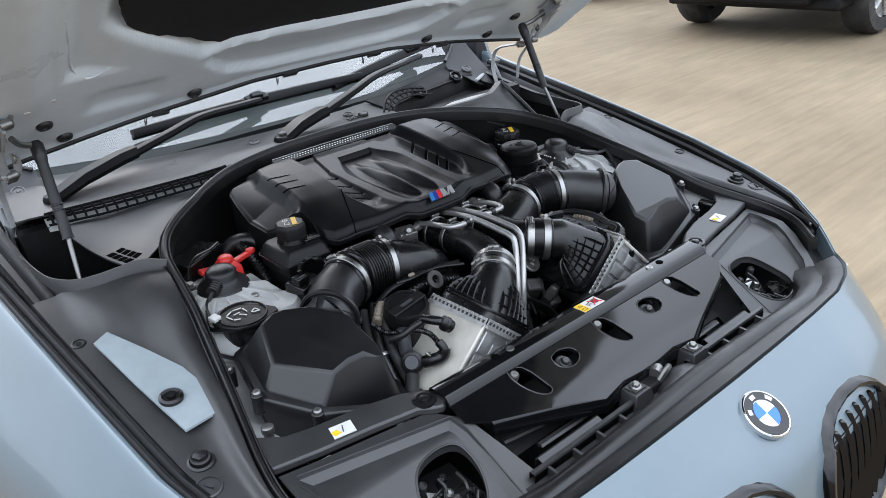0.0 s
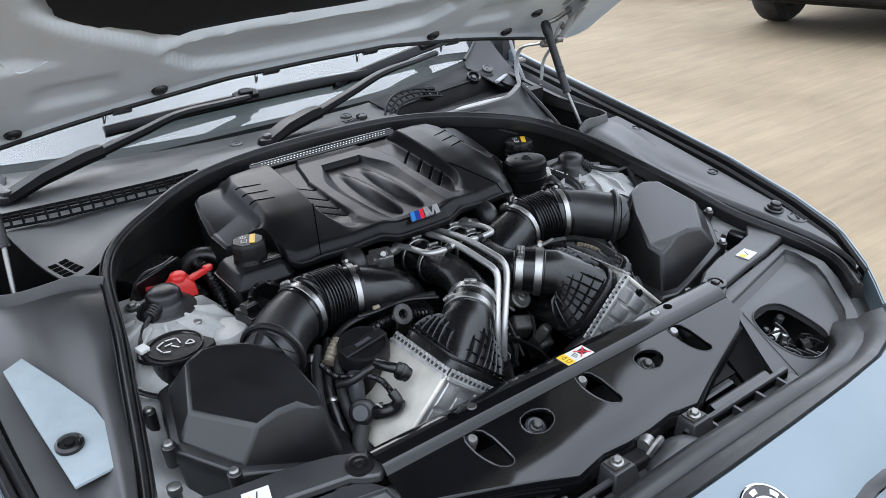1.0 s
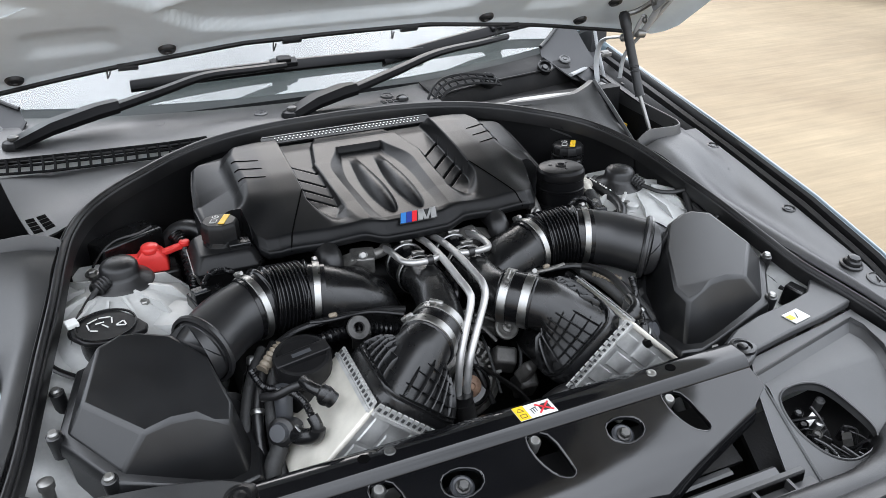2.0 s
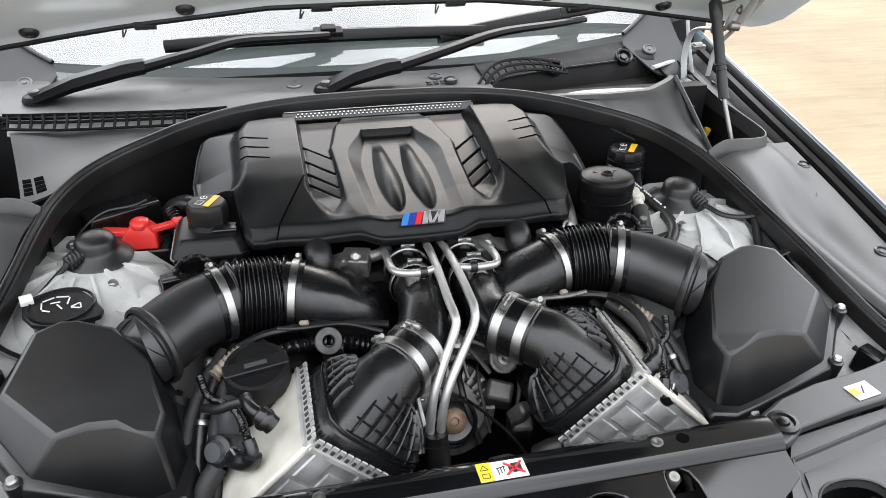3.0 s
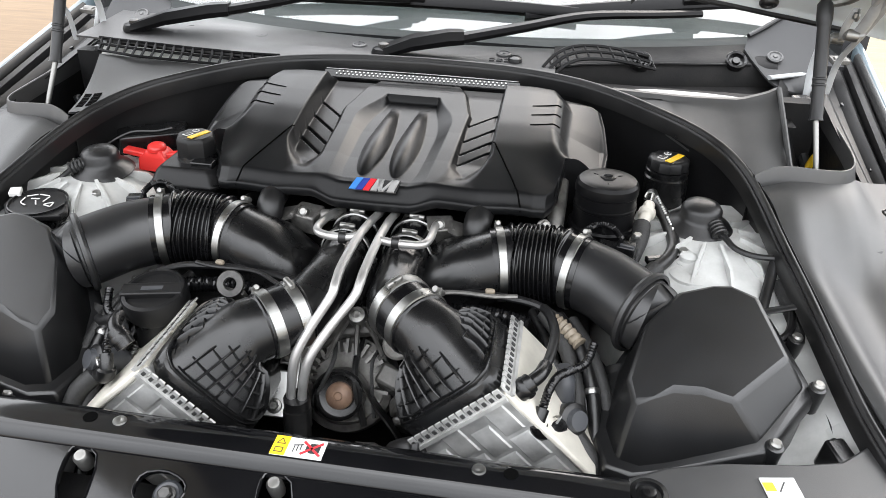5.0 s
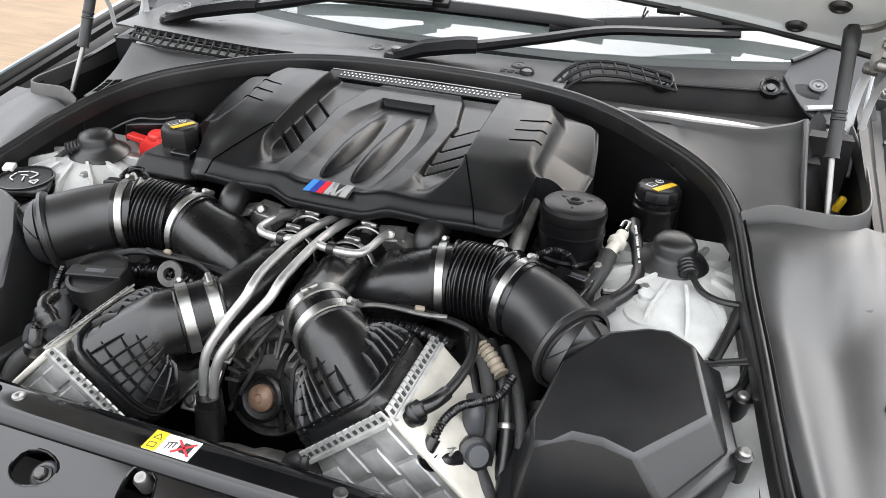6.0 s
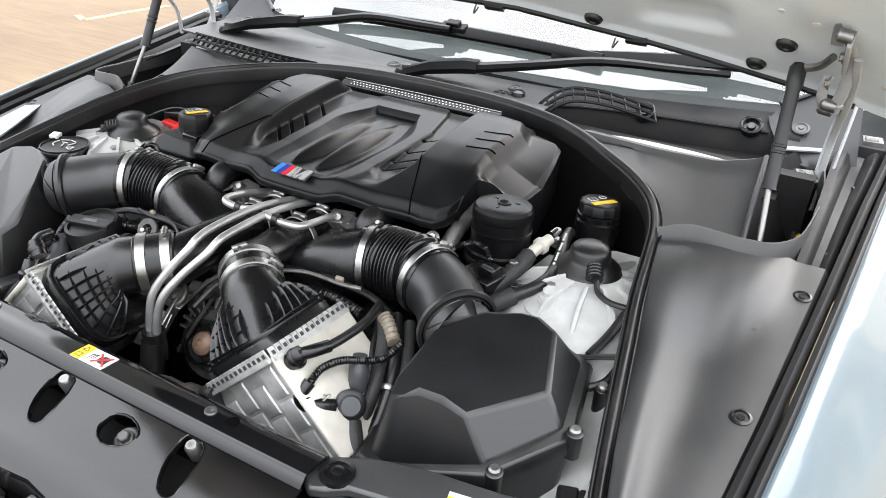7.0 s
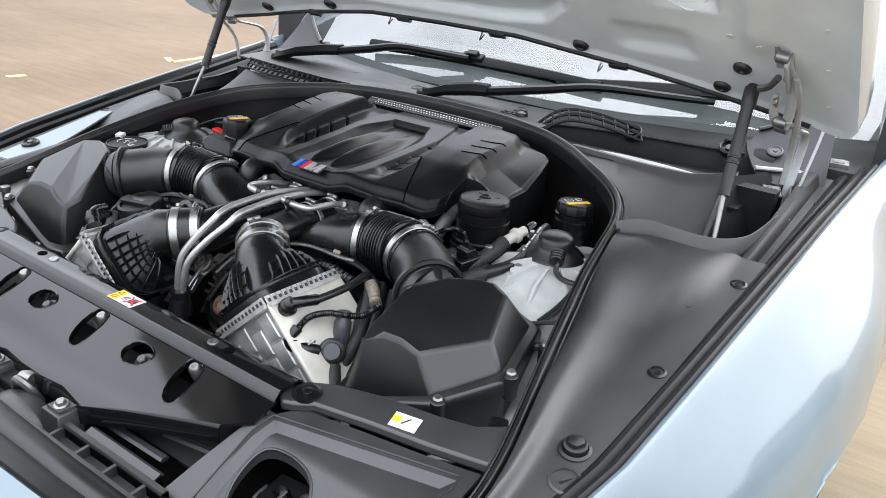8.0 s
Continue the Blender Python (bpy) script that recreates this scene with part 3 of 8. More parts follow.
# slim side gills behind the front wheels
for s in (1, -1):
    at = V3((0.774, 0.93, 0.785))
    loop = [(0.062 * math.copysign(abs(math.cos(a)) ** 0.7, math.cos(a)), 0.024 * math.copysign(abs(math.sin(a)) ** 0.7, math.sin(a)) + 0.10 * 0.062 * math.cos(a)) for a in [2 * math.pi * i / 28 for i in range(28)]]
    g = Geo()
    g.loft([[at + V3((d, y * k, z * k)) for y, z in loop] for k, d in ((1.0, -0.02), (1.0, 0.006), (0.9, 0.010), (0.8, 0.006), (0.78, -0.01))], True, False, False)
    gill = part("side_gill", g, CHROME, car, "chrome-edged side gill", s=s)
    part("gill_mesh", Geo().loft([[at + V3((d, y * 0.8, z * 0.8)) for y, z in loop] for d in (-0.01, 0.0)]), DARK, gill, s=s)

# wheels
for s in (1, -1):
    wh = Geo()
    wh.lathe([(0.22, -0.12), (0.31, -0.125), (WHEEL_R - 0.01, -0.10), (WHEEL_R, -0.07), (WHEEL_R, 0.07), (WHEEL_R - 0.01, 0.10), (0.31, 0.125), (0.22, 0.12)], (0.650, AXLE, WHEEL_R), (1, 0, 0), 40, False)
    wheel = part("tyre", wh, TYRE, car, "black front tyre", s=s)
    rim = Geo()
    rim.lathe([(0.24, -0.1), (0.245, 0.10), (0.23, 0.11), (0.22, 0.09)], (0.650, AXLE, WHEEL_R), (1, 0, 0), 40, False)
    rim.lathe([(0.05, 0.06), (0.05, 0.09), (0.03, 0.1)], (0.650, AXLE, WHEEL_R), (1, 0, 0), 20)
    for k in range(10):
        a = 2 * math.pi * k / 10
        rim.tube([(0.735, AXLE + r * math.cos(a), WHEEL_R + r * math.sin(a)) for r in (0.04, 0.14, 0.235)], 0.012, 6, 2)
    part("rim", rim, ALU, wheel, "silver spoked alloy rim", s=s)

# ---- engine bay shell ----
shell = thing("engine_bay_shell", "dark sheet-metal engine bay with pale inner wings", "engine bay", (0, 0.35, 0.5), kind="structure")
g = Geo()
g.sheet([[(x, y, 0.52) for x in (-0.62, -0.2, 0.2, 0.62)] for y in (-0.17, 0.2, 0.5, 0.78)], 0.02)
part("bay_floor", g, DARK, shell)
g = Geo()
g.box((0, 0.735, 0.74), (1.2, 0.03, 0.45))
part("bulkhead", g, DARK, shell)
for s in (1, -1):
    g = Geo()
    rows = []
    for j in range(16):
        y = -0.12 + 0.60 * j / 15
        zt = interp([(-0.12, 0.72), (0.1, 0.80), (0.3, 0.86), (0.5, 0.90), (0.74, 0.93)], y)
        rows.append([(x, y, z) for x, z in ((0.625, zt - 0.02), (0.55, zt - 0.03), (0.53, zt - 0.05), (0.52, zt - 0.12), (0.50, 0.66), (0.49, 0.52))])
    g.sheet(rows, 0.004, (1, 0, 0))
    part("inner_wing", g, WINGMETAL, shell, "pale painted inner wing sheet", s=s, angle=60)

# ---- rubber bonnet seal round the bay ----
SEAL = [(0.0, 0.706, 0.992), (0.12, 0.703, 0.990), (0.22, 0.682, 0.986), (0.29, 0.645, 0.981), (0.345, 0.603, 0.974), (0.395, 0.567, 0.964), (0.43, 0.53, 0.953), (0.452, 0.48, 0.942), (0.464, 0.42, 0.930), (0.476, 0.345, 0.911), (0.492, 0.27, 0.888), (0.507, 0.20, 0.864), (0.522, 0.135, 0.842), (0.540, 0.06, 0.826), (0.548, 0.0, 0.815), (0.542, -0.05, 0.804), (0.518, -0.095, 0.786)]
half = spline(SEAL, 5)
loop = [V3((-p.x, p.y, p.z)) for p in reversed(half[1:])] + half
g = Geo()
prof = [(-0.013, -0.022), (-0.013, -0.0035), (-0.0120, 0.000), (-0.0105, 0.0012), (-0.0088, 0.0002), (-0.0078, -0.0022), (-0.0066, -0.0022), (-0.0054, 0.0026), (-0.0034, 0.0062), (-0.0006, 0.0078), (0.0028, 0.0074), (0.0052, 0.0050), (0.0064, 0.0012), (0.0072, 0.0004), (0.0084, 0.0016), (0.0102, 0.0022), (0.0120, 0.0008), (0.0128, -0.004), (0.0125, -0.022)]
rings = []
for i, p in enumerate(loop):
    t = loop[min(i + 1, len(loop) - 1)] - loop[max(i - 1, 0)]
    out = V3((-t.y, t.x, 0)).normalized()
    rings.append([p + out * -a * 0.72 + V3((0, 0, b if b < -0.01 else b * 0.8)) for a, b in prof])
g.loft([r[:7] + [r[6] + V3((0, 0, -0.019))] for r in rings])
seal = thing("bonnet_seal", "black rubber bonnet seal running round the engine bay", "rubber seal", (0, 0.4, 0.79))
part("seal_base", g, SEALRUB, seal, angle=50)
g = Geo()
g.loft([r[6:14] + [r[13] + V3((0, 0, -0.02)), r[6] + V3((0, 0, -0.02))] for r in rings])
part("seal_bulb", g, SEALRUB, seal, angle=50)
g = Geo()
g.loft([r[13:] + [r[13] + V3((0, 0, -0.019))] for r in rings])
part("seal_lip", g, SEALRUB, seal, angle=50)
# upright dark wall that hangs below the seal at the rear
g = Geo()
keep = [p for p in half if p.y > 0.30]
line = [V3((-p.x, p.y, p.z)) for p in reversed(keep[1:])] + keep
deep = lambda p: interp([(0.30, 0.03), (0.42, 0.045), (0.50, 0.07), (0.58, 0.10), (0.66, 0.16), (0.71, 0.22)], p.y)
rows = [[p + V3((0.01 * k * (1 if p.x > 0 else -1) * min(1, abs(p.x) * 4), 0.004 - 0.006 * k, -0.012 - deep(p) * k)) for p in line] for k in (0, 0.15, 0.3, 0.5, 1.0)]
g.sheet(rows, 0.006, (0, 1, 0))
part("bulkhead_trim", g, LIDPL, shell, "dark moulded bulkhead lining below the seal", angle=60)


# ---- wing trims between seal and fender ----
def trim_z(y):
    return interp([(-0.08, 0.798), (0.0, 0.812), (0.1, 0.832), (0.25, 0.862), (0.39, 0.891), (0.52, 0.915), (0.7, 0.944), (0.9, 0.98)], y)


def seal_x(y):
    pts = sorted((p.y, p.x) for p in half)
    return float(np.interp(y, [a for a, _ in pts], [b for _, b in pts]))


BACK_Y = [(0.45, 0.447), (0.461, 0.450), (0.499, 0.463), (0.530, 0.474), (0.556, 0.481), (0.580, 0.498), (0.600, 0.530), (0.70, 0.535)]
BACK_Z = [(0.45, 0.934), (0.461, 0.935), (0.499, 0.940), (0.530, 0.938), (0.556, 0.935), (0.580, 0.931), (0.60, 0.926), (0.61, 0.918)]
WELL = spline([(0.458, 0.460, 0.947), (0.478, 0.470, 0.953), (0.499, 0.478, 0.955), (0.530, 0.479, 0.954), (0.556, 0.486, 0.951), (0.580, 0.503, 0.947), (0.598, 0.533, 0.944), (0.609, 0.575, 0.942), (0.614, 0.64, 0.944), (0.616, 0.72, 0.948), (0.606, 0.80, 0.964)], 5)


for s in (1, -1):
    tr = thing("wing_trim", "satin black plastic trim between bonnet seal and wing" + (", with a bare pale-blue patch" if s < 0 else ""), "trim panel", (0.58 * s, 0.25, 0.80), "wing trims", "structure")
    g = Geo()
    rows = []
    for j in range(41):
        v = j / 40
        row = []
        for k in range(25):
            u = k / 24
            xe = lerp(0.458, fender_x(0.52) - 0.028, u)
            y = lerp(-0.075, interp(BACK_Y, xe), v)
            x = lerp(seal_x(min(y, 0.47)) + 0.007, fender_x(y) - 0.028, u)
            valley = 0.010 * math.exp(-(((y - 0.33) / 0.16) ** 2))
            ridge = 0.012 * math.exp(-(((u - 0.12) / 0.14) ** 2)) - valley * math.exp(-(((u - 0.5) / 0.18) ** 2))
            # a crease that runs forward from the corner of the strut well
            ridge += 0.007 * smooth_step(0.36, 0.46, y) * math.exp(-(((x - lerp(0.575, 0.600, (y - 0.44) / 0.08)) / 0.011) ** 2))
            z = trim_z(y) + 0.004 + ridge - (0.012 if k == 24 else 0)
            row.append((x, y, lerp(z, interp(BACK_Z, x), smooth_step(0.70, 1.0, v) * smooth_step(0.63, 0.59, x))))
        rows.append(row)
    g.sheet(rows, 0.003)
    panel = part("trim_panel", g, TRIM, tr, s=s, angle=50)
    # stepped gutter next to the wing
    for n, (o, w, dz, mt, nm) in enumerate(((-0.030, 0.014, -0.012, LIDPL, "gutter"), (-0.0145, 0.013, -0.004, LIDPL, "gutter_seal"))):
        g = Geo()
        rows = []
        for j in range(41):
            y = -0.08 + 1.0 * j / 40
            x, z = fender_x(y) + o, fender_z(y) + dz
            rows.append([(x, y, z - 0.012), (x + 0.001, y, z), (x + w * 0.5, y, z + 0.004), (x + w - 0.001, y, z), (x + w, y, z - 0.014)])
        g.sheet(rows, 0.004)
        part(nm, g, mt, tr, s=s, angle=50)
    # lip round the strut well
    g = Geo()
    rows = []
    for n, p in enumerate(WELL):
        t = WELL[min(n + 1, len(WELL) - 1)] - WELL[max(n - 1, 0)]
        out = V3((t.y, -t.x, 0)).normalized()
        wide = lerp(1.0, 0.35, smooth_step(0.55, 0.70, p.y))
        rows.append([p + out * 0.0075 * wide + V3((0, 0, -0.026 * wide)), p + out * 0.0045 * wide + V3((0, 0, -0.017 * wide)), p + out * 0.0016 + V3((0, 0, -0.0014)), p + out * 0.0008, p - out * 0.0008, p - out * 0.0016 + V3((0, 0, -0.0014)), p - out * 0.003 + V3((0, 0, -0.024))])
    g.sheet(rows, 0.0015, (0, 0.3, -0.9))
    part("well_lip", g, TRIM, tr, s=s, angle=25)
    # rear outer strip
    g = Geo()
    rows = []
    for j in range(22):
        y = 0.525 + 0.360 * j / 21
        row = []
        for k in range(11):
            u = k / 10
            dip = -0.014 * smooth_step(0.25, 0.4, u) + 0.012 * smooth_step(0.62, 0.75, u) - 0.016 * smooth_step(0.85, 1.0, u)
            row.append((lerp(0.612, fender_x(y) - 0.028, u), y, trim_z(y) + 0.004 + dip))
        rows.append(row)
    g.sheet(rows, 0.003)
    strip = part("rear_strip", g, LIDPL, tr, "dark stepped trim strip beside the strut well", s=s, angle=30)
    for x, y in ((0.621, 0.545), (0.648, 0.585), (0.623, 0.70), (0.655, 0.78)):
        part("push_clip", Geo().lathe([(0.009, 0), (0.0085, 0.003), (0.006, 0.004), (0.005, 0.002), (0, 0.002)], (x, y, trim_z(y) - 0.009), (0, -0.2, 1), 16), PLASTIC, strip, s=s)
    # bump stop, oval plug and clips
    g = Geo()
    g.lathe([(0.0165, -0.004), (0.0165, 0.002), (0.0135, 0.0035), (0.0135, 0.0), (0.0120, 0.0), (0.0120, 0.008), (0.010, 0.010)], (0.592, 0.107, trim_z(0.107) + 0.004), (0.03, -0.2, 1), 20)
    g.lathe([(0.0095, 0.008), (0.0090, 0.014), (0.004, 0.016)], (0.592, 0.107, trim_z(0.107) + 0.004), (0.03, -0.2, 1), 6)
    part("bump_stop", g, RUBBER, tr, "black hexagonal rubber bump stop", s=s)
    g = Geo()
    g.lathe([(0.0175, 0.0), (0.0165, 0.003), (0.0142, 0.004), (0.0138, 0.0015), (0.0, 0.0015)], (0.603, 0.068, trim_z(0.068) + 0.002), (0.03, -0.2, 1), 24)
    g.box((0.603, 0.068, trim_z(0.068) + 0.005), (0.014, 0.002, 0.003), (0, 0, 60))
    part("oval_plug", g, TRIM, tr, s=s)
    for x, y in ((0.592, 0.39), (0.612, 0.255), (0.630, 0.465)) if s > 0 else ((0.603, 0.45), (0.625, 0.40)):
        g = Geo()
        g.lathe([(0.011, 0), (0.0105, 0.003), (0.008, 0.004), (0.007, 0.0015), (0.004, 0.0015), (0.004, 0.003), (0, 0.003)], (x, y, trim_z(y) + 0.002), (0, -0.2, 1), 18)
        part("push_clip", g, PLASTIC, tr, s=s)
    # dark strut well
    g = Geo()
    g.sheet([[(0.6155, y, trim_z(y) - 0.004), (0.6155, y, 0.74)] for y in (0.54, 0.62, 0.70, 0.80)], 0.003, (1, 0, 0))
    g.sheet([[(x, y, 0.80) for x in (0.44, 0.62)] for y in (0.50, 0.66, 0.82)], 0.004)
    g.sheet([[p + V3((0, 0.004, -0.010)), p + V3((0, 0.008, -0.19))] for p in WELL if p.y < 0.60], 0.003, (0, 1, 0))
    part("strut_well", g, DARK, tr, s=s)

# bare painted patch with a clip on one trim
g = Geo()
patch = [(-0.587, 0.391), (-0.560, 0.325), (-0.537, 0.262), (-0.531, 0.218), (-0.541, 0.160), (-0.586, 0.155), (-0.600, 0.27), (-0.611, 0.378)]
g.plate(patch, 0.003, lambda x, y: trim_z(y) + 0.0115)
tgt = [o for o in bpy.data.objects if o.name.startswith("wing_trim") and ORIGIN.get(o.name, V3((1, 0, 0))).x < 0][0]
part("bare_patch", g, BARE, tgt, "pale blue painted patch left bare")
g = Geo()
g.lathe([(0.016, 0), (0.0155, 0.004), (0.012, 0.006), (0.010, 0.003), (0.006, 0.003), (0.005, 0.006), (0, 0.006)], (-0.575, 0.216, trim_z(0.216) + 0.012), (0, -0.2, 1), 22)
part("push_clip", g, PLASTIC, tgt, "large black clip on the bare patch")


# ---- headlamp trims and cross strip ----
def dense(loop, step=0.012):
    out = []
    for i, a in enumerate(loop):
        b = loop[(i + 1) % len(loop)]
        n = max(1, int(math.hypot(b[0] - a[0], b[1] - a[1]) / step))
        out += [(lerp(a[0], b[0], k / n), lerp(a[1], b[1], k / n)) for k in range(n)]
    return out


def rounded(loop, cuts=2):
    """A closed outline with its corners cut round."""
    for _ in range(cuts):
        out = []
        for i, a in enumerate(loop):
            b = loop[(i + 1) % len(loop)]
            out += [(lerp(a[0], b[0], 0.25), lerp(a[1], b[1], 0.25)), (lerp(a[0], b[0], 0.75), lerp(a[1], b[1], 0.75))]
        loop = out
    return loop


def lamp_z(x, y):
    return 0.806 + 0.10 * y if y > -0.03 else 0.803 + 0.58 * (y + 0.03)


for s in (1, -1):
    ht = thing("headlamp_trim", "satin black plastic headlamp cover with open service hole", "trim panel", (0.41 * s, -0.03, 0.72), "headlamp trims")
    hole = [(0.324, -0.037), (0.353, -0.033), (0.382, -0.038), (0.399, -0.051), (0.418, -0.088), (0.422, -0.105), (0.414, -0.116), (0.393, -0.124), (0.362, -0.126), (0.335, -0.112), (0.317, -0.083), (0.315, -0.054)]
    outer = [(0.322, 0.012), (0.292, -0.030), (0.2745, -0.08), (0.258, -0.135), (0.256, -0.168), (0.300, -0.178), (0.37, -0.172), (0.44, -0.150), (0.492, -0.110), (0.522, -0.06), (0.530, -0.01), (0.528, 0.045), (0.47, 0.034), (0.40, 0.024)]
    inner = dense([(0.306, -0.013), (0.301, -0.040), (0.299, -0.08), (0.297, -0.138), (0.306, -0.157), (0.37, -0.154), (0.43, -0.136), (0.476, -0.10), (0.502, -0.05), (0.516, 0.012), (0.512, 0.031), (0.47, 0.022), (0.40, 0.007)], 0.02)
    g = Geo()
    g.plate(outer, 0.004, lamp_z, [inner], (-0.03,))
    part("cover_rim", g, TRIM, ht, s=s, angle=50)
    inn = [(lerp(0.40, x, 0.885), lerp(-0.068, y, 0.86)) for x, y in inner]
    g = Geo()
    g.loft([[V3((x, y, lamp_z(x, y) - 0.0005)) for x, y in inner], [V3((lerp(x, u, 0.12), lerp(y, v, 0.12), lamp_z(u, v) - 0.004)) for (x, y), (u, v) in zip(inner, inn)], [V3((x, y, lamp_z(x, y) - 0.012)) for x, y in inn]], True, False, False)
    hole = rounded(hole)
    g.plate(inn, 0.004, lambda x, y: lamp_z(x, y) - 0.012, [hole], (-0.03,))
    rim = [V3((x, y, lamp_z(x, y) - 0.012)) for x, y in hole]
    g.loft([rim, [p + V3((0, 0, -0.012)) for p in rim]], True, False, False)
    panel = part("cover_panel", g, TRIM, ht, s=s, angle=25)
    lip = spline(rim + rim[:1], 3)
    part("hole_edge", Geo().tube(lip, 0.0016, 6, 1), TRIM, panel, s=s)
    ring = [V3((x, y, lamp_z(x, y) + 0.0002)) for x, y in inner]
    part("groove", Geo().tube(ring + ring[:1], 0.0013, 5, 1), BLACKINK, panel, s=s)
    g = Geo()
    g.plate([(0.305, 0.0), (0.27, -0.16), (0.47, -0.17), (0.52, -0.03), (0.51, 0.02)], 0.01, lambda x, y: lamp_z(x, y) - 0.085)
    part("lamp_housing", g, DARK, ht, s=s)
    for k in range(44):
        random.seed(40 + k)
        g = Geo()
        a = V3((random.uniform(0.322, 0.41), random.uniform(-0.116, -0.042), 0))
        b = V3((a.x + random.uniform(0.008, 0.045), a.y - random.uniform(0.01, 0.05), 0))
        za, zb = lamp_z(a.x, a.y) - random.uniform(0.026, 0.052), lamp_z(b.x, b.y) - random.uniform(0.026, 0.052)
        if k % 4 == 0:
            g.lathe([(0.0060, -0.012), (0.0062, 0.004), (0.0045, 0.006), (0.0035, 0.004), (0.0015, 0.004)], (a.x, a.y, za - 0.006), (random.uniform(-0.4, 0.4), -0.3, 1), 14)
        elif k % 4 == 1:
            g.box((a.x, a.y, za - 0.006), (random.uniform(0.008, 0.024), random.uniform(0.006, 0.014), 0.010), (random.uniform(-30, 30), random.uniform(-30, 30), random.uniform(0, 90)))
        else:
            m = (a + b) / 2
            g.tube([(a.x, a.y, za), (m.x + random.uniform(-0.008, 0.008), m.y + random.uniform(-0.008, 0.008), (za + zb) / 2 + 0.008), (b.x, b.y, zb)], random.uniform(0.0009, 0.0024), 7, 5)
        part("lamp_wiring", g, (PLASTIC, RUBBER, STEEL, PLASTIC, CAST, PLASTIC, BRAID, RUBBER, PLASTIC, PLASTIC, RUBBER)[k % 11], ht, s=s)
    # cross strip with bolt and label
    st = thing("slam_strip", "black plastic strip from the slam panel to the wing", "trim strip", (0.43 * s, 0.05, 0.79), "slam strips")
    g = Geo()
    g.plate([(0.300, 0.040), (0.291, 0.020), (0.294, 0.005), (0.305, -0.002), (0.318, 0.004), (0.335, 0.016), (0.40, 0.028), (0.47, 0.038), (0.532, 0.050), (0.525, 0.118), (0.49, 0.090), (0.45, 0.080), (0.38, 0.070), (0.33, 0.056)], 0.012, lambda x, y: 0.8165 + 0.1 * y)
    part("strip", g, TRIM, st, s=s, bevel=0.003)
    g = Geo()
    zb = 0.8195
    g.lathe([(0.017, -0.002), (0.0165, 0.002), (0.012, 0.003), (0.011, 0.0005), (0.007, 0.001), (0.006, 0.004), (0.003, 0.005)], (0.317, 0.024, zb), (0, -0.05, 1), 22)
    part("bolt", g, PLASTIC, st, "black round fixing bolt", s=s)
    g = Geo()
    g.plate([(0.418, 0.036), (0.448, 0.041), (0.443, 0.062), (0.413, 0.057)], 0.0012, lambda x, y: 0.8182 + 0.1 * y)
    lb = part("label", g, WHITE, st, "small white paper label", s=s)
    g = Geo()
    flip = lambda x: x if s > 0 else 0.861 - x
    g.plate([(flip(0.417), 0.043), (flip(0.426), 0.0445), (flip(0.4235), 0.0530), (flip(0.4145), 0.0515)], 0.0006, lambda x, y: 0.8190 + 0.1 * y)
    part("label_print", g, YELLOW, lb, s=s)
    g = Geo()
    g.plate([(flip(0.428), 0.044), (flip(0.4295), 0.044), (flip(0.4345), 0.055), (flip(0.433), 0.055)], 0.0006, lambda x, y: 0.8190 + 0.1 * y)
    part("label_print", g, BLACKINK, lb, s=s)


# ---- slam panel ----
def slam_z(x, y):
    return interp([(-0.125, 0.762), (-0.110, 0.7725), (-0.100, 0.7785), (-0.090, 0.7835), (-0.080, 0.7880), (-0.062, 0.7945), (-0.004, 0.8150), (0.002, 0.8255), (0.04, 0.826)], y)


slam = thing("radiator_support", "gloss black painted steel radiator support with cut-outs", "radiator support", (0, -0.02, 0.74))
octo = [(-0.020, 0.011), (-0.003, 0.016), (0.015, 0.011), (0.0225, 0.003), (0.0185, -0.010), (-0.002, -0.017), (-0.017, -0.011), (-0.023, -0.003)]
obl = [(-0.015, 0.001), (-0.002, 0.002), (0.012, -0.007), (0.0175, -0.047), (0.014, -0.053), (0.007, -0.0545), (-0.005, -0.048), (-0.015, -0.030), (-0.018, -0.009)]
holes = [[(cx + x, -0.033 + y) for x, y in octo] for cx in (-0.100, 0.101)]
holes += [[(cx + x, -0.0085 + y) for x, y in obl] for cx in (-0.178, 0.003, 0.183)]


holes = [rounded([(lerp(sum(p[0] for p in h) / len(h), x, 1.06), lerp(sum(p[1] for p in h) / len(h), y, 1.06)) for x, y in h], 1) for h in holes]
front_edge = [(-0.300, -0.004), (-0.300, -0.035), (-0.270, -0.054), (-0.156, -0.092), (-0.106, -0.110), (-0.060, -0.104), (-0.020, -0.107), (0.020, -0.107), (0.060, -0.104), (0.106, -0.110), (0.156, -0.092), (0.270, -0.054), (0.300, -0.035), (0.300, -0.004)]
me_plate = Geo()
me_plate.plate(front_edge, 0.003, slam_z, holes, (-0.100, -0.090, -0.080))
part("slope_plate", me_plate, GLOSSBLACK, slam, "sloping gloss black plate with octagonal and oblong holes", angle=25)
g = Geo()
g.sheet([[(x, y, z) for y, z in ((-0.0085, 0.813), (-0.0070, 0.8165), (-0.003, 0.8215), (0.000, 0.8248), (0.004, 0.8265), (0.028, 0.8265), (0.034, 0.824), (0.037, 0.815), (0.038, 0.76))] for x in [-0.30 + 0.02 * i for i in range(31)]], 0.003)
part("cross_beam", g, GLOSSBLACK, slam, "gloss black beam along the slam panel", angle=50)
g = Geo()
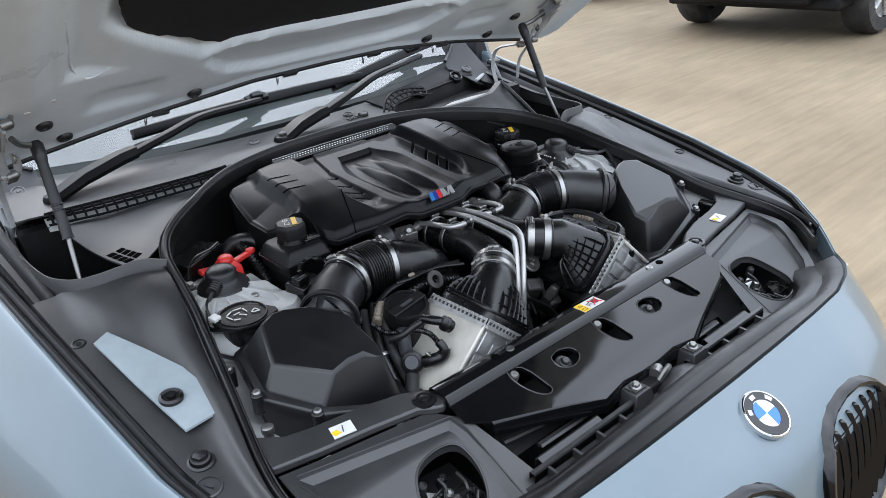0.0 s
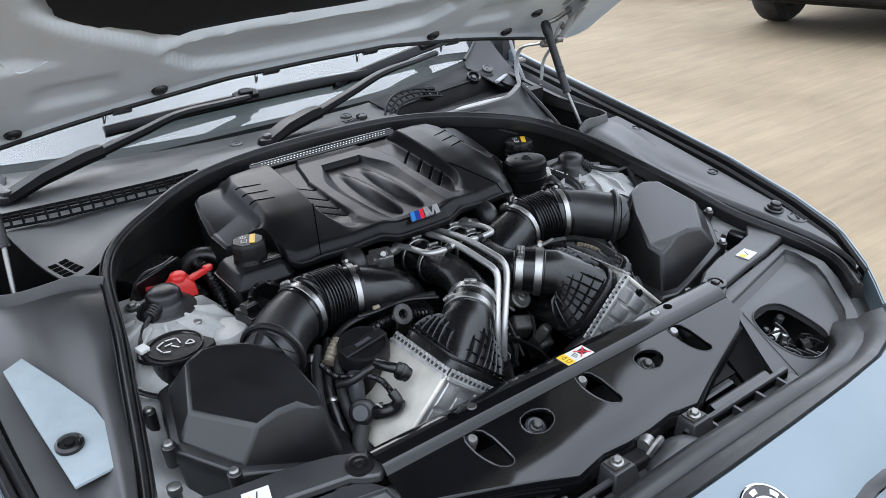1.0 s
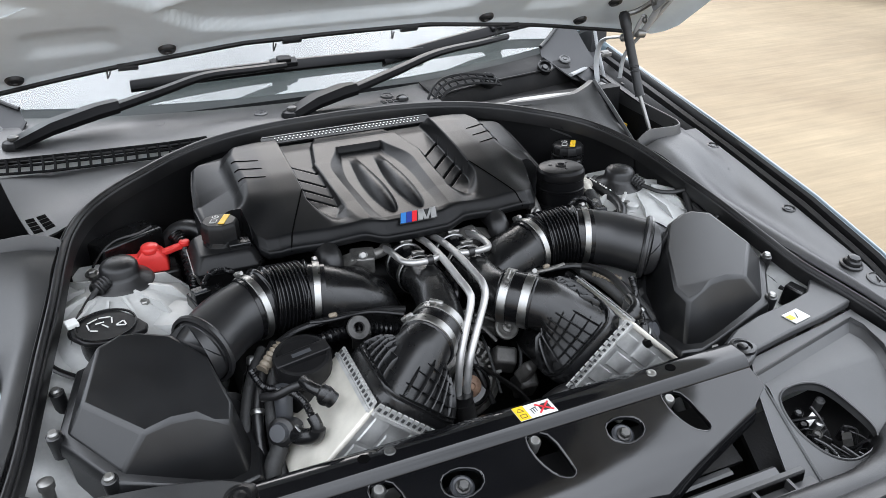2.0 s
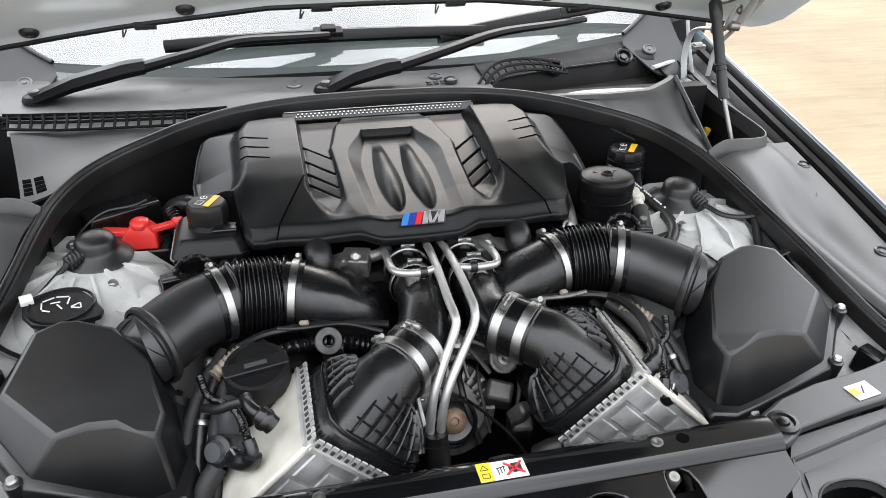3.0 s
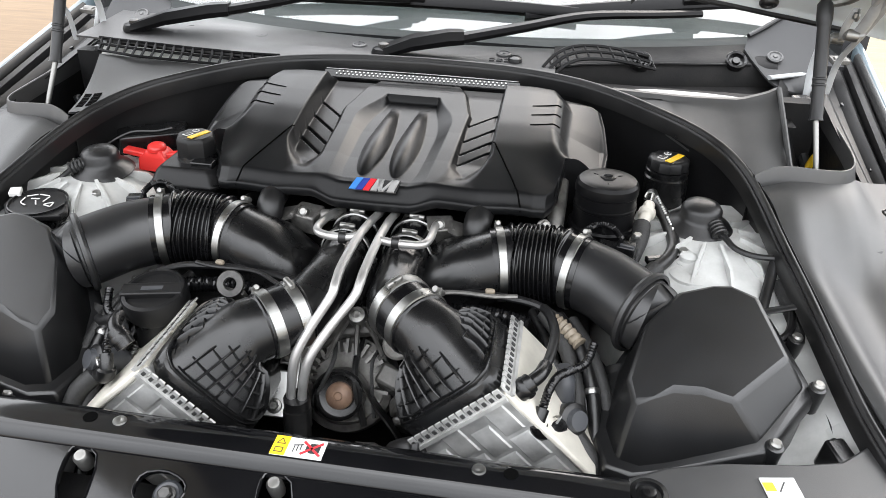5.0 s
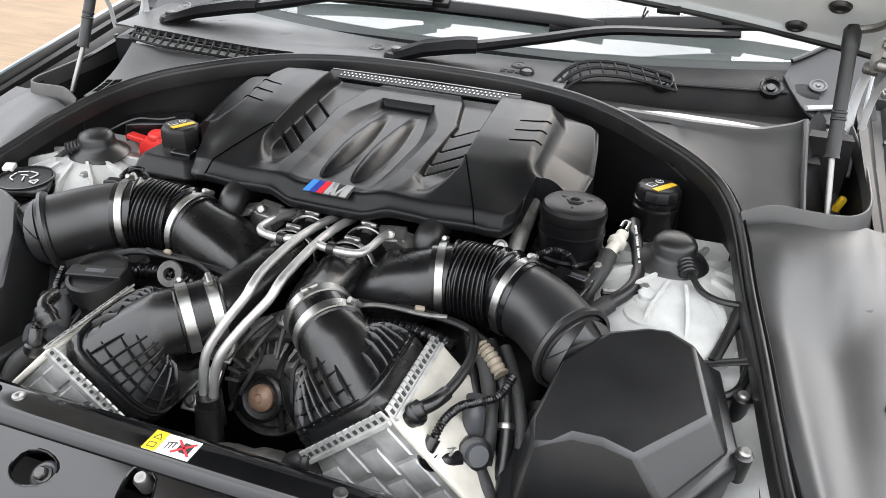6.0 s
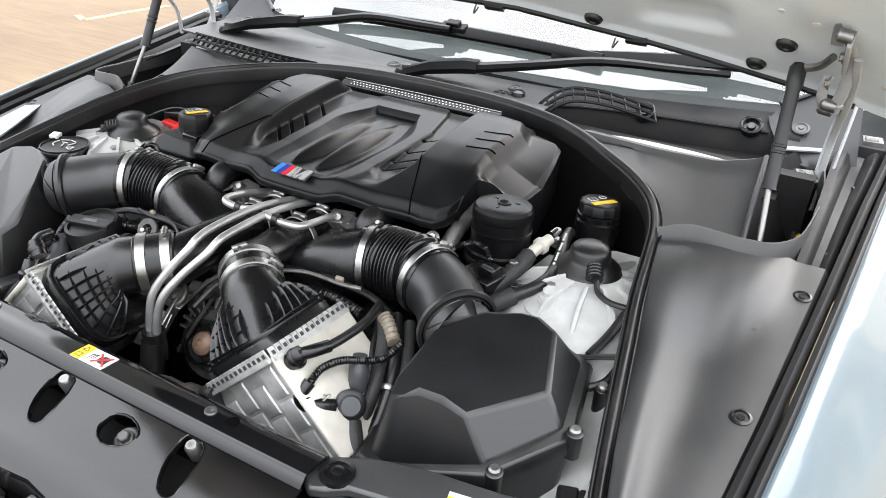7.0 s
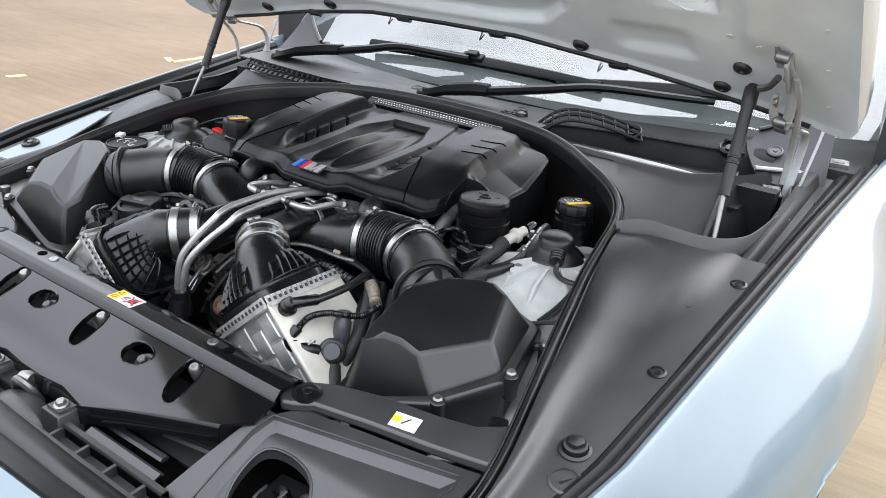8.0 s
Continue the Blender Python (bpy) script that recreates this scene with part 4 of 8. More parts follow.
for hole in holes:
    loop = [V3((x, y, slam_z(x, y) - 0.0006)) for x, y in dense(hole, 0.006)]
    rim = Geo().loft([loop, [p + V3((0, 0.002, -0.006)) for p in loop]], True, False, False)
    rim.tube(loop + loop[:1], 0.0013, 6, 1)
    part("hole_flange", rim, GLOSSBLACK, slam)
g = Geo()
edge = [V3((x, y, slam_z(x, y))) for x, y in dense(front_edge, 0.02) if y < -0.036]
edge = sorted(edge, key=lambda p: p.x)
g.sheet([[p, p + V3((0, -0.003, -0.004)), p + V3((0, -0.003, -0.022))] for p in edge], 0.002, (0, 1, 0))
part("folded_edge", g, GLOSSBLACK, slam, angle=50)
# black discs on the beam: the shade of the holes as colour
for x in (-0.19, 0.199):
    part("plug_hole", Geo().lathe([(0.0065, 0.0), (0.0065, 0.0012), (0, 0.0012)], (x, 0.018, 0.8262), seg=16), SLOTINK, slam)
for x in (-0.161, 0.171):
    part("screw", Geo().lathe([(0.0065, 0.0), (0.006, 0.002), (0.003, 0.0025), (0, 0.001)], (x, 0.018, 0.8262), seg=16), STEEL, slam)
for x, y, z, r, mt in [(cx - 0.007, -0.011, 0.804, 0.0074, ZINC) for cx in (-0.178, 0.003, 0.183)]:
    part("big_bolt", Geo().lathe([(r, -0.012), (r, 0.004), (r * 0.7, 0.007), (0, 0.007)], (x, y, z), (0, -0.4, 1), 18), mt, slam, "bright round bolt under the panel")
for x in (-0.098, 0.103):
    g = Geo()
    g.lathe([(0.013, -0.03), (0.0135, 0.0), (0.011, 0.002), (0.009, 0.001)], (x, -0.027, 0.791), (0, -0.5, 1), 18)
    part("bolt_seat", g, GREYPL, slam)
    g = Geo()
    hexbolt(g, (x, -0.028, 0.792), (0, -0.5, 1), 0.0065, 0.008, 1.3)
    part("hex_bolt", g, CAST, slam)
g = Geo()
g.box((0, -0.03, 0.745), (0.50, 0.08, 0.01), (25, 0, 0))
part("under_tray", g, DARK, slam)
# warning label on the beam
lab = part("warning_label", Geo().box((0.0105, 0.0145, 0.8270), (0.047, 0.0235, 0.0008)), WHITE, slam, "white and yellow warning label with a red cross")
part("label_yellow", Geo().box((-0.0063, 0.0145, 0.8276), (0.0134, 0.0235, 0.0006)), YELLOW, lab)
part("label_figure", Geo().box((0.0250, 0.0150, 0.8275), (0.0095, 0.0120, 0.0006)), BLACKINK, lab)
part("label_figure", Geo().box((0.0190, 0.0150, 0.8275), (0.0040, 0.0070, 0.0006)), BLACKINK, lab)
for a in (42, -42):
    part("red_cross", Geo().box((0.0225, 0.0145, 0.8278), (0.0235, 0.0022, 0.0007), (0, 0, a)), REDINK, lab)
for k in range(3):
    part("label_mark", Geo().box((0.0065 + 0.0030 * k, 0.0120 + 0.0016 * k, 0.8275), (0.0008, 0.0075, 0.0006)), BLACKINK, lab)
part("label_mark", Geo().box((0.0095, 0.0175, 0.8275), (0.0090, 0.0010, 0.0006), (0, 0, 12)), BLACKINK, lab)
for a, b in (((-0.0102, 0.0165), (-0.0024, 0.0165)), ((-0.0024, 0.0165), (-0.0063, 0.0228)), ((-0.0063, 0.0228), (-0.0102, 0.0165)), ((-0.0098, 0.0060), (-0.0028, 0.0060)), ((-0.0098, 0.0115), (-0.0028, 0.0115)), ((-0.0098, 0.0060), (-0.0098, 0.0115)), ((-0.0028, 0.0060), (-0.0028, 0.0115))):
    part("label_sign", Geo().box(((a[0] + b[0]) / 2, (a[1] + b[1]) / 2, 0.8280), (math.hypot(b[0] - a[0], b[1] - a[1]), 0.0007, 0.0005), (0, 0, math.degrees(math.atan2(b[1] - a[1], b[0] - a[0])))), BLACKINK, lab)

# ---- ribbed tray behind the nose lip ----
tray = thing("radiator_shroud", "grey-black ribbed plastic carrier ahead of the slam panel", "shroud", (0, -0.12, 0.64))
g = Geo()
g.sheet([[(x, y, z) for y, z in ((-0.172, 0.754), (-0.168, 0.748), (-0.15, 0.745), (-0.126, 0.745), (-0.122, 0.74), (-0.118, 0.60))] for x in [-0.29 + 0.02 * i for i in range(30)]], 0.004)
part("tray", g, TRIM, tray)
rail_y = lambda k, x: (-0.128, -0.152, -0.168)[k]
for s in (1, -1):
    for k, top in ((0, 0.760), (1, 0.757)):
        rows = []
        for i in range(12):
            x = 0.062 + 0.214 * i / 11
            y = rail_y(k, x)
            rows.append([(x, y - 0.0045, top - 0.030), (x, y - 0.0045, top - 0.002), (x, y - 0.003, top), (x, y + 0.003, top), (x, y + 0.0045, top - 0.002), (x, y + 0.0045, top - 0.030)])
        part("rail", Geo().sheet(rows, 0.0015, (0, 0, -1)), TRIM, tray, s=s)
    for x in (0.106, 0.154, 0.202, 0.250):
        g = Geo()
        g.loft([[(x - 0.003, y, z - 0.022), (x - 0.002, y, z), (x + 0.002, y, z), (x + 0.003, y, z - 0.022)] for y, z in ((rail_y(0, x) - 0.003, 0.757), (rail_y(1, x), 0.755), (rail_y(2, x), 0.753))])
        part("rung", g, TRIM, tray, s=s)
    g = Geo()
    g.sheet([[(x, rail_y(0, x) + 0.004 + d, 0.755 + h) for d, h in ((0.0, 0.0), (0.010, 0.004), (0.014, 0.002), (0.018, -0.02))] for x in [0.13 + 0.012 * i for i in range(11)]], 0.002)
    part("ledge", g, TRIM, tray, s=s)
    for a, b in (((0.215, -0.084, 0.742), (0.104, -0.086, 0.742)), ((0.245, -0.045, 0.745), (0.178, -0.055, 0.742))):
        part("stay", Geo().tube([a, V3(a).lerp(V3(b), 0.5), b], 0.006, 6, 2, True, 0.5), TRIM, tray, "flat grey stay", s=s)
# domed duct in the middle and its two brackets
g = Geo()
g.sheet([[(0.030 + 0.052 * math.cos(a) * c, -0.140 + 0.030 * math.sin(a) * c, 0.732 + 0.034 * math.sqrt(max(0.0, 1 - c * c))) for a in [2 * math.pi * i / 28 for i in range(29)]] for c in (1.0, 0.94, 0.82, 0.65, 0.45, 0.22, 0.02)])
part("dome", g, TRIM, tray, "grey domed duct", angle=60)
for x, y in ((-0.054, -0.120), (0.086, -0.121)):
    g = Geo()
    g.loft([[(x - 0.017 * k, y - 0.015 * k, z), (x + 0.017 * k, y - 0.015 * k, z), (x + 0.015 * k, y + 0.014, z), (x - 0.015 * k, y + 0.014, z)] for k, z in ((1.35, 0.740), (1.05, 0.763), (0.94, 0.768))])
    br = part("bracket", g, TRIM, tray, bevel=0.0015)
    part("bracket_plate", Geo().box((x, y, 0.7690), (0.024, 0.020, 0.003)), CAST, br)
    part("bolt", hexbolt(Geo(), (x, y, 0.7705), (0, -0.2, 1), 0.0058, 0.007), ZINC, br)
latch = thing("bonnet_latch", "dark steel bonnet catch with bright hook", "bonnet latch", (0.03, -0.11, 0.68))
part("catch_plate", Geo().box((0.035, -0.105, 0.715), (0.07, 0.03, 0.05)), DARK, latch, bevel=0.004)
part("hook", Geo().tube([(0.05, -0.115, 0.735), (0.065, -0.12, 0.755), (0.075, -0.11, 0.74), (0.075, -0.10, 0.72)], 0.005, 8, 4), ZINC, latch)
latch.location += V3((-0.055, -0.010, 0.020))
part("roller", Geo().lathe([(0.009, -0.008), (0.011, 0), (0.009, 0.008)], (0.058, -0.105, 0.745), (1, 0.3, 0), 14), ZINC, latch)

# ---- cowl below the windscreen ----
cowl = thing("cowl_panel", "grey-black plastic scuttle panel below the windscreen", "cowl panel", (0, 0.75, 0.9), kind="structure")


def cowl_z(x, y):
    return 0.9865 + 0.05 * max(0.0, y - 0.70) + 0.018 * max(0.0, y - 0.76)


def seal_y(x):
    pts = sorted((abs(p.x), p.y) for p in half if p.y > 0.45)
    return float(np.interp(abs(x), [a for a, _ in pts], [b for _, b in pts]))


def mesh_y(x):
    return interp([(-0.58, 0.726), (-0.53, 0.716), (-0.4, 0.698), (-0.30, 0.688), (-0.235, 0.690), (-0.2, 0.706)], x)


g = Geo()
rows = []
xs = [-0.60 + 0.80 * i / 40 for i in range(41)]
for j in range(13):
    u = j / 12
    row = []
    for x in xs:
        y0 = mesh_y(x) if x < -0.2 else seal_y(x) + 0.012
        y1 = glass_line(x)[0] + 0.004
        y = lerp(y0, y1, u)
        dome = 0.006 * math.exp(-(((x + 0.19) / 0.09) ** 2) - (((y - 0.735) / 0.025) ** 2)) + 0.006 * math.exp(-(((x + 0.36) / 0.12) ** 2) - (((y - 0.80) / 0.03) ** 2))
        row.append((x, y, cowl_z(x, y) + dome))
    rows.append(row)
g.sheet(rows, 0.003)
part("scuttle_sheet", g, TRIM, cowl, angle=60)
g = Geo()
rows = []
for i in range(25):
    t = i / 24
    xa = lerp(-0.225, -0.545, t)
    ya, za = mesh_y(xa) - 0.022, 0.972 - 0.004 * t
    xb = lerp(-0.24, -0.462, t)
    yb, zb = seal_y(xb) + 0.013, interp([(0.24, 0.976), (0.35, 0.966), (0.42, 0.945), (0.465, 0.93)], abs(xb))
    if t > 0.75:
        yb = lerp(yb, 0.515, (t - 0.75) / 0.25)
        xb -= 0.035 * (t - 0.75) / 0.25
    rows.append([(lerp(xa, xb, u), lerp(ya, yb, u), lerp(za, zb, u) - 0.012 * math.sin(math.pi * u)) for u in [k / 8 for k in range(9)]])
g.sheet(rows, 0.003)
low = part("side_sheet", g, TRIM, cowl, angle=60)
side_rows = rows


def side_point(t, u):
    """A point of the side sheet, a little proud of it."""
    a, b = min(23, int(t * 24)), min(7, int(u * 8))
    fa, fb = t * 24 - a, u * 8 - b
    q = [V3(side_rows[a + m][b + n]) for m in (0, 1) for n in (0, 1)]
    up = (q[1] - q[0]).cross(q[2] - q[0]).normalized()
    return q[0].lerp(q[2], fa).lerp(q[1].lerp(q[3], fa), fb) + up * (0.0007 if up.z > 0 else -0.0007)


# vent openings as black patches on the sheet, their inner shade painted
for r in range(4):
    for c in range(2):
        t, u = 0.905 + 0.045 * c, 0.60 + 0.075 * r
        quad = [side_point(t, u), side_point(t + 0.034, u), side_point(t + 0.034, u + 0.058), side_point(t, u + 0.058)]
        part("vent_slot", Geo().loft([quad, [p + V3((0, 0, -0.003)) for p in quad]]), SLOTINK, low)
# left lattice
lat = thing("cowl_grille", "black plastic air intake lattice in the cowl", "air grille", (-0.38, 0.69, 0.96), "cowl grilles")
g = Geo()


def lat_p(t, u):
    x = lerp(-0.555, -0.232, t)
    wide = interp([(0, 0.016), (0.25, 0.026), (0.8, 0.018), (1.0, 0.004)], t)
    return V3((x, mesh_y(x) - 0.022 + (0.022 - wide) + wide * u, 0.973 + 0.016 * u))


for u in (0.0, 0.5, 1.0):
    g.tube([lat_p(i / 20, u) for i in range(21)], 0.0024, 5, 1)
for i in range(19):
    t = 0.02 + i / 19
    g.tube([lat_p(min(t, 1), 0), lat_p(min(t + 0.004, 1), 0.5), lat_p(min(t, 1), 1)], 0.0023, 5, 1)
part("lattice", g, WIPER, lat)
g = Geo()
g.sheet([[lat_p(i / 20, u) + V3((0, 0.012, -0.012)) for u in (-0.1, 1.0)] for i in range(21)], 0.002)
part("duct", g, WINGMETAL, lat, "pale metal seen through the lattice")
# right lattice, an arch over the open intake
lat2 = thing("cowl_grille", "black plastic arched air intake lattice in the cowl", "air grille", (0.26, 0.76, 0.97), "cowl grilles")
ARCH = spline([(0.180, 0.735, 0.988), (0.198, 0.750, 1.006), (0.222, 0.760, 1.017), (0.26, 0.772, 1.018), (0.30, 0.784, 1.012), (0.345, 0.797, 1.001)], 6)
g = Geo()
for k in (0.0, 0.5, 1.0):
    g.tube([p + V3((0.012 * k, -0.016 * k, -0.012 * k - 0.004 * k * k)) for p in ARCH], 0.0028, 5, 1)
for i in range(0, len(ARCH), 3):
    p = ARCH[i]
    g.tube([p + V3((0.012 * k, -0.016 * k, -0.012 * k - 0.004 * k * k)) for k in (0, 0.5, 1.0)], 0.002, 5, 1)
part("lattice", g, LIDPL, lat2)
# open intake trough on that side
g = Geo()
rows = []
for i in range(17):
    x = 0.195 + 0.365 * i / 16
    yb = interp([(0.195, 0.735), (0.24, 0.765), (0.34, 0.80), (0.45, 0.825), (0.56, 0.85)], x)
    ym = max(yb - 0.055, 0.70)
    yg, zg = glass_line(x)
    rows.append([(x, yg - 0.004, zg - 0.012), (x, yb + 0.022, 0.994), (x, yb + 0.006, 0.988), (x, yb, 0.980), (x, yb - 0.004, 0.952), (x, ym, 0.940), (x, seal_y(x) + 0.10 if x < 0.30 else 0.68, 0.940)])
g.sheet(rows, 0.003)
tro = part("intake_trough", g, DARK, cowl, "open black air intake trough", angle=40)
ledge = [V3((x, interp([(0.195, 0.735), (0.24, 0.765), (0.34, 0.80), (0.45, 0.825), (0.56, 0.85)], x) + 0.002, 0.9875)) for x in (0.20, 0.22, 0.24, 0.28, 0.34, 0.40, 0.45, 0.50, 0.515)]
part("trough_ledge", Geo().tube(ledge, 0.0022, 6, 3), LIDPL, tro)
for x, y in ((0.334, 0.788), (0.489, 0.832)):
    g = Geo()
    g.lathe([(0.016, -0.012), (0.017, 0.0), (0.015, 0.002), (0.0125, 0.0), (0.012, -0.006), (0.007, -0.006), (0.006, -0.002), (0, -0.002)], (x, y + 0.002, 0.997), (0, -0.6, 0.8), 20)
    part("screw_boss", g, PLASTIC, tro)
g = Geo()
rows = []
for i in range(21):
    t = i / 20
    top = V3((lerp(0.285, 0.531, t), interp([(0, 0.657), (0.4, 0.668), (0.77, 0.689), (1, 0.716)], t), interp([(0, 0.984), (0.5, 0.976), (0.77, 0.973), (0.94, 0.980), (1, 0.986)], t)))
    bot = V3((lerp(0.30, 0.545, t), interp([(0, 0.640), (0.35, 0.578), (0.6, 0.535), (0.8, 0.527), (1, 0.545)], t), interp([(0, 0.972), (0.4, 0.93), (0.7, 0.885), (1, 0.87)], t)))
    rows.append([top + V3((0.004, 0.024, -0.004)), top + V3((0.002, 0.006, 0.0)), top, top + V3((0, -0.004, -0.006)), top.lerp(bot, 0.2) + V3((0, 0.012, 0)), top.lerp(bot, 0.5) + V3((0, 0.014, 0)), bot])
g.sheet(rows, 0.003)
back = V3((0.006, 0.003, -0.002))
g2 = Geo()
g2.sheet([[r[1] + back, r[1] + back + V3((0, 0.036 * math.sin(math.pi * (i / 20) ** 0.8), -0.003))] for i, r in enumerate(rows)], 0.002)
part("gutter_plate", g2, WINGMETAL, cowl, "pale metal gutter behind the intake wall")
part("intake_wall", g, TRIM, cowl, "curved dark wall of the open intake", angle=40)
g = Geo()
g.sheet([[(0.533, 0.718, 0.978), (0.548, 0.78, 0.972), (0.570, 0.86, 0.972)], [(0.538, 0.64, 0.93), (0.575, 0.78, 0.93), (0.62, 0.88, 0.94)], [(0.545, 0.555, 0.85), (0.59, 0.70, 0.85), (0.63, 0.88, 0.86)]], 0.003)
part("rolled_edge", Geo().tube([(0.533, 0.717, 0.986), (0.536, 0.660, 0.950), (0.540, 0.612, 0.915), (0.546, 0.556, 0.872)], 0.004, 8, 6), TRIM, cowl)
part("intake_end", g, DARK, cowl)
for s in (1, -1):
    g = Geo()
    top = spline([(0.515, 0.908, 1.020), (0.53, 0.918, 1.026), (0.55, 0.930, 1.036), (0.59, 0.957, 1.060), (0.62, 0.985, 1.092)], 6)
    low = spline([(0.505, 0.872, 1.006), (0.520, 0.842, 0.990), (0.550, 0.812, 0.966), (0.595, 0.815, 0.955), (0.645, 0.850, 0.960)], 6)
    g.sheet([[a.lerp(b, u) + V3((0, 0, -0.008 * math.sin(math.pi * u))) for u in [k / 8 for k in range(9)]] for a, b in zip(top, low)], 0.003)
    corner = part("corner_panel", g, SCUTTLE, cowl, "grey scuttle corner beside the hinge", s=s, angle=60)
    part("corner_edge", Geo().tube([p + V3((0, -0.004, 0.001)) for p in top], 0.004, 8, 1), PLASTIC, corner, s=s)
    part("push_clip", Geo().lathe([(0.0135, 0), (0.013, 0.002), (0.010, 0.0032), (0.008, 0.0015), (0.004, 0.0015), (0.003, 0.003), (0, 0.003)], (0.556, 0.868, 0.9965), (0.0, -0.55, 1), 20), TRIM, corner, s=s)
    part("brace", Geo().tube([(0.541, 0.817, 0.975), (0.575, 0.838, 0.975), (0.608, 0.862, 0.974)], 0.006, 8, 4, True, 0.6), HINGE, corner, "grey steel brace", s=s)
for x, y in ((-0.298, 0.789), (-0.125, 0.777), (0.115, 0.782), (-0.43, 0.80)):
    g = Geo()
    g.lathe([(0.0125, 0), (0.012, 0.002), (0.009, 0.003), (0.008, 0.0015), (0.003, 0.0015), (0.002, 0.003), (0, 0.003)], (x, y, cowl_z(x, y) + 0.001), (0, -0.1, 1), 20)
    part("push_clip", g, TRIM, cowl)
g = Geo()
for i in range(3):
    for j in range(2):
        g.box((0.098 + 0.012 * i, 0.748 + 0.010 * j, cowl_z(0.1, 0.75) + 0.001), (0.008, 0.006, 0.002))
part("jet_vents", g, BLACKINK, cowl)
part("washer_jet", Geo().lathe([(0.012, 0), (0.011, 0.006), (0.006, 0.009), (0, 0.0095)], (0.135, 0.752, cowl_z(0, 0.752)), seg=18), PLASTIC, cowl)
# finely perforated strip behind the engine cover
g = Geo()
g.sheet([[(x, 0.650, 0.974), (x, 0.662, 0.981)] for x in [-0.15 + 0.30 * i / 20 for i in range(21)]], 0.002)
strip = solo("perforated_strip", g, PLASTIC, "black strip with bright perforations behind the engine cover", "metal strip")
g = Geo()
for i in range(41):
    for j in range(2):
        x = -0.130 + 0.0064 * (i + 0.5 * (j % 2))
        g.lathe([(0.0015, 0), (0.0012, 0.0006), (0, 0.0006)], (x, 0.6545 + 0.0045 * j, 0.9774 + 0.0026 * j), (0, -0.47, 0.88), 7)
tagged(part("perforated_band", g, ALU, strip, "bright dots of metal"), kind="stuff")
part("bright_edge", Geo().tube([(-0.148, 0.664, 0.982), (0.0, 0.665, 0.983), (0.148, 0.664, 0.982)], 0.0008, 6, 4), STEEL, strip)


# ---- wipers ----
def wiper(pivot, elbow, joint, b0, b1):
    w = thing("windscreen_wiper", "black windscreen wiper resting on the glass", "wiper", (pivot[0], pivot[1], pivot[2] - 0.01), "wipers")
    P, E, J = V3(pivot), V3(elbow), V3(joint)
    g = Geo()
    g.lathe([(0.019, -0.012), (0.020, 0.0), (0.017, 0.006), (0.012, 0.008)], P, seg=22)
    head = part("pivot_cap", g, WIPER, w)
    g = Geo()
    g.lathe([(0.009, 0.006), (0.009, 0.013), (0.006, 0.015), (0, 0.015)], P, seg=6)
    part("pivot_nut", g, CAST, head, "dull hexagonal wiper nut")
    g = Geo()
    d = (E - P).normalized()
    side = d.cross(V3((0, 0, 1))).normalized()
    rings = []
    for t, wd, h in ((-0.08, 0.012, 0.005), (0.0, 0.022, 0.009), (0.35, 0.021, 0.012), (0.8, 0.018, 0.013), (1.0, 0.0155, 0.012)):
        c = P.lerp(E, t) + V3((0, 0, 0.006 * math.sin(math.pi * max(0, t))))
        rings.append([c + side * wd, c + side * wd * 0.7 + V3((0, 0, h)), c - side * wd * 0.7 + V3((0, 0, h)), c - side * wd, c - side * wd * 0.8 - V3((0, 0, h * 0.7)), c + side * wd * 0.8 - V3((0, 0, h * 0.7))])
    g.loft(rings)
    part("arm_base", g, WIPER, w)
    g = Geo()
    mid = E.lerp(J, 0.5) + V3((0, -0.004, 0.016))
    g.tube([E - d * 0.01, E.lerp(mid, 0.5), mid, mid.lerp(J, 0.6), J], lambda u: 0.0135 - 0.0045 * u, 8, 5, True, 0.7)
    part("arm", g, WIPER, w)
    A, B = V3(b0), V3(b1)
    n = V3((0, -0.42, 0.9))
    g = Geo()
    ring = [(-0.010, 0.0), (-0.008, 0.007), (-0.002, 0.011), (0.004, 0.008), (0.009, 0.002), (0.003, -0.004), (0.0015, -0.012), (-0.0015, -0.012), (-0.003, -0.004)]
    bd = (B - A).normalized()
    bs = bd.cross(n).normalized()
    bn = bs.cross(bd).normalized()
    rings = []
    for i in range(13):
        t = i / 12
        k = 1.15 + 0.35 * math.sin(math.pi * t)
        c = A.lerp(B, t) + bn * (-0.006 * (2 * t - 1) ** 2 + 0.004)
        rings.append([c + bs * a * k + bn * b for a, b in ring])
    g.loft(rings)
    bl = part("blade", g, WIPER, w, "black rubber wiper blade")
    g = Geo()
    c = A.lerp(B, ((J - A).dot(bd)) / (B - A).length) + bn * 0.012
    m = Matrix((bd, bs, bn)).transposed()
    for cc, sz in (((0, 0, 0), (0.05, 0.020, 0.012)), ((0, 0, 0.009), (0.026, 0.016, 0.008))):
        x, y, z = (q / 2 for q in sz)
        g.loft([[c + m @ V3((cc[0] + a * x, cc[1] + b * y, cc[2] + h * z)) for a, b in ((-1, -1), (1, -1), (1, 1), (-1, 1))] for h in (-1, 1)])
    part("blade_clip", g, WIPER, bl, bevel=0.002)
    return w


wiper((-0.52, 0.775, 0.995), (-0.356, 0.800, 1.030), (-0.056, 0.852, 1.056), (-0.330, 0.872, 1.046), (0.228, 0.872, 1.046))
wiper((-0.076, 0.741, 0.993), (0.049, 0.768, 1.017), (0.431, 0.902, 1.052), (0.14, 0.866, 1.040), (0.66, 0.985, 1.075))

# ---- bonnet ----
HU, HN = V3((0, -0.823, 0.568)), V3((0, 0.568, 0.823))
bonnet = thing("bonnet", "raised pale blue bonnet with grey underside", "bonnet", (0, 0.70, 1.08))


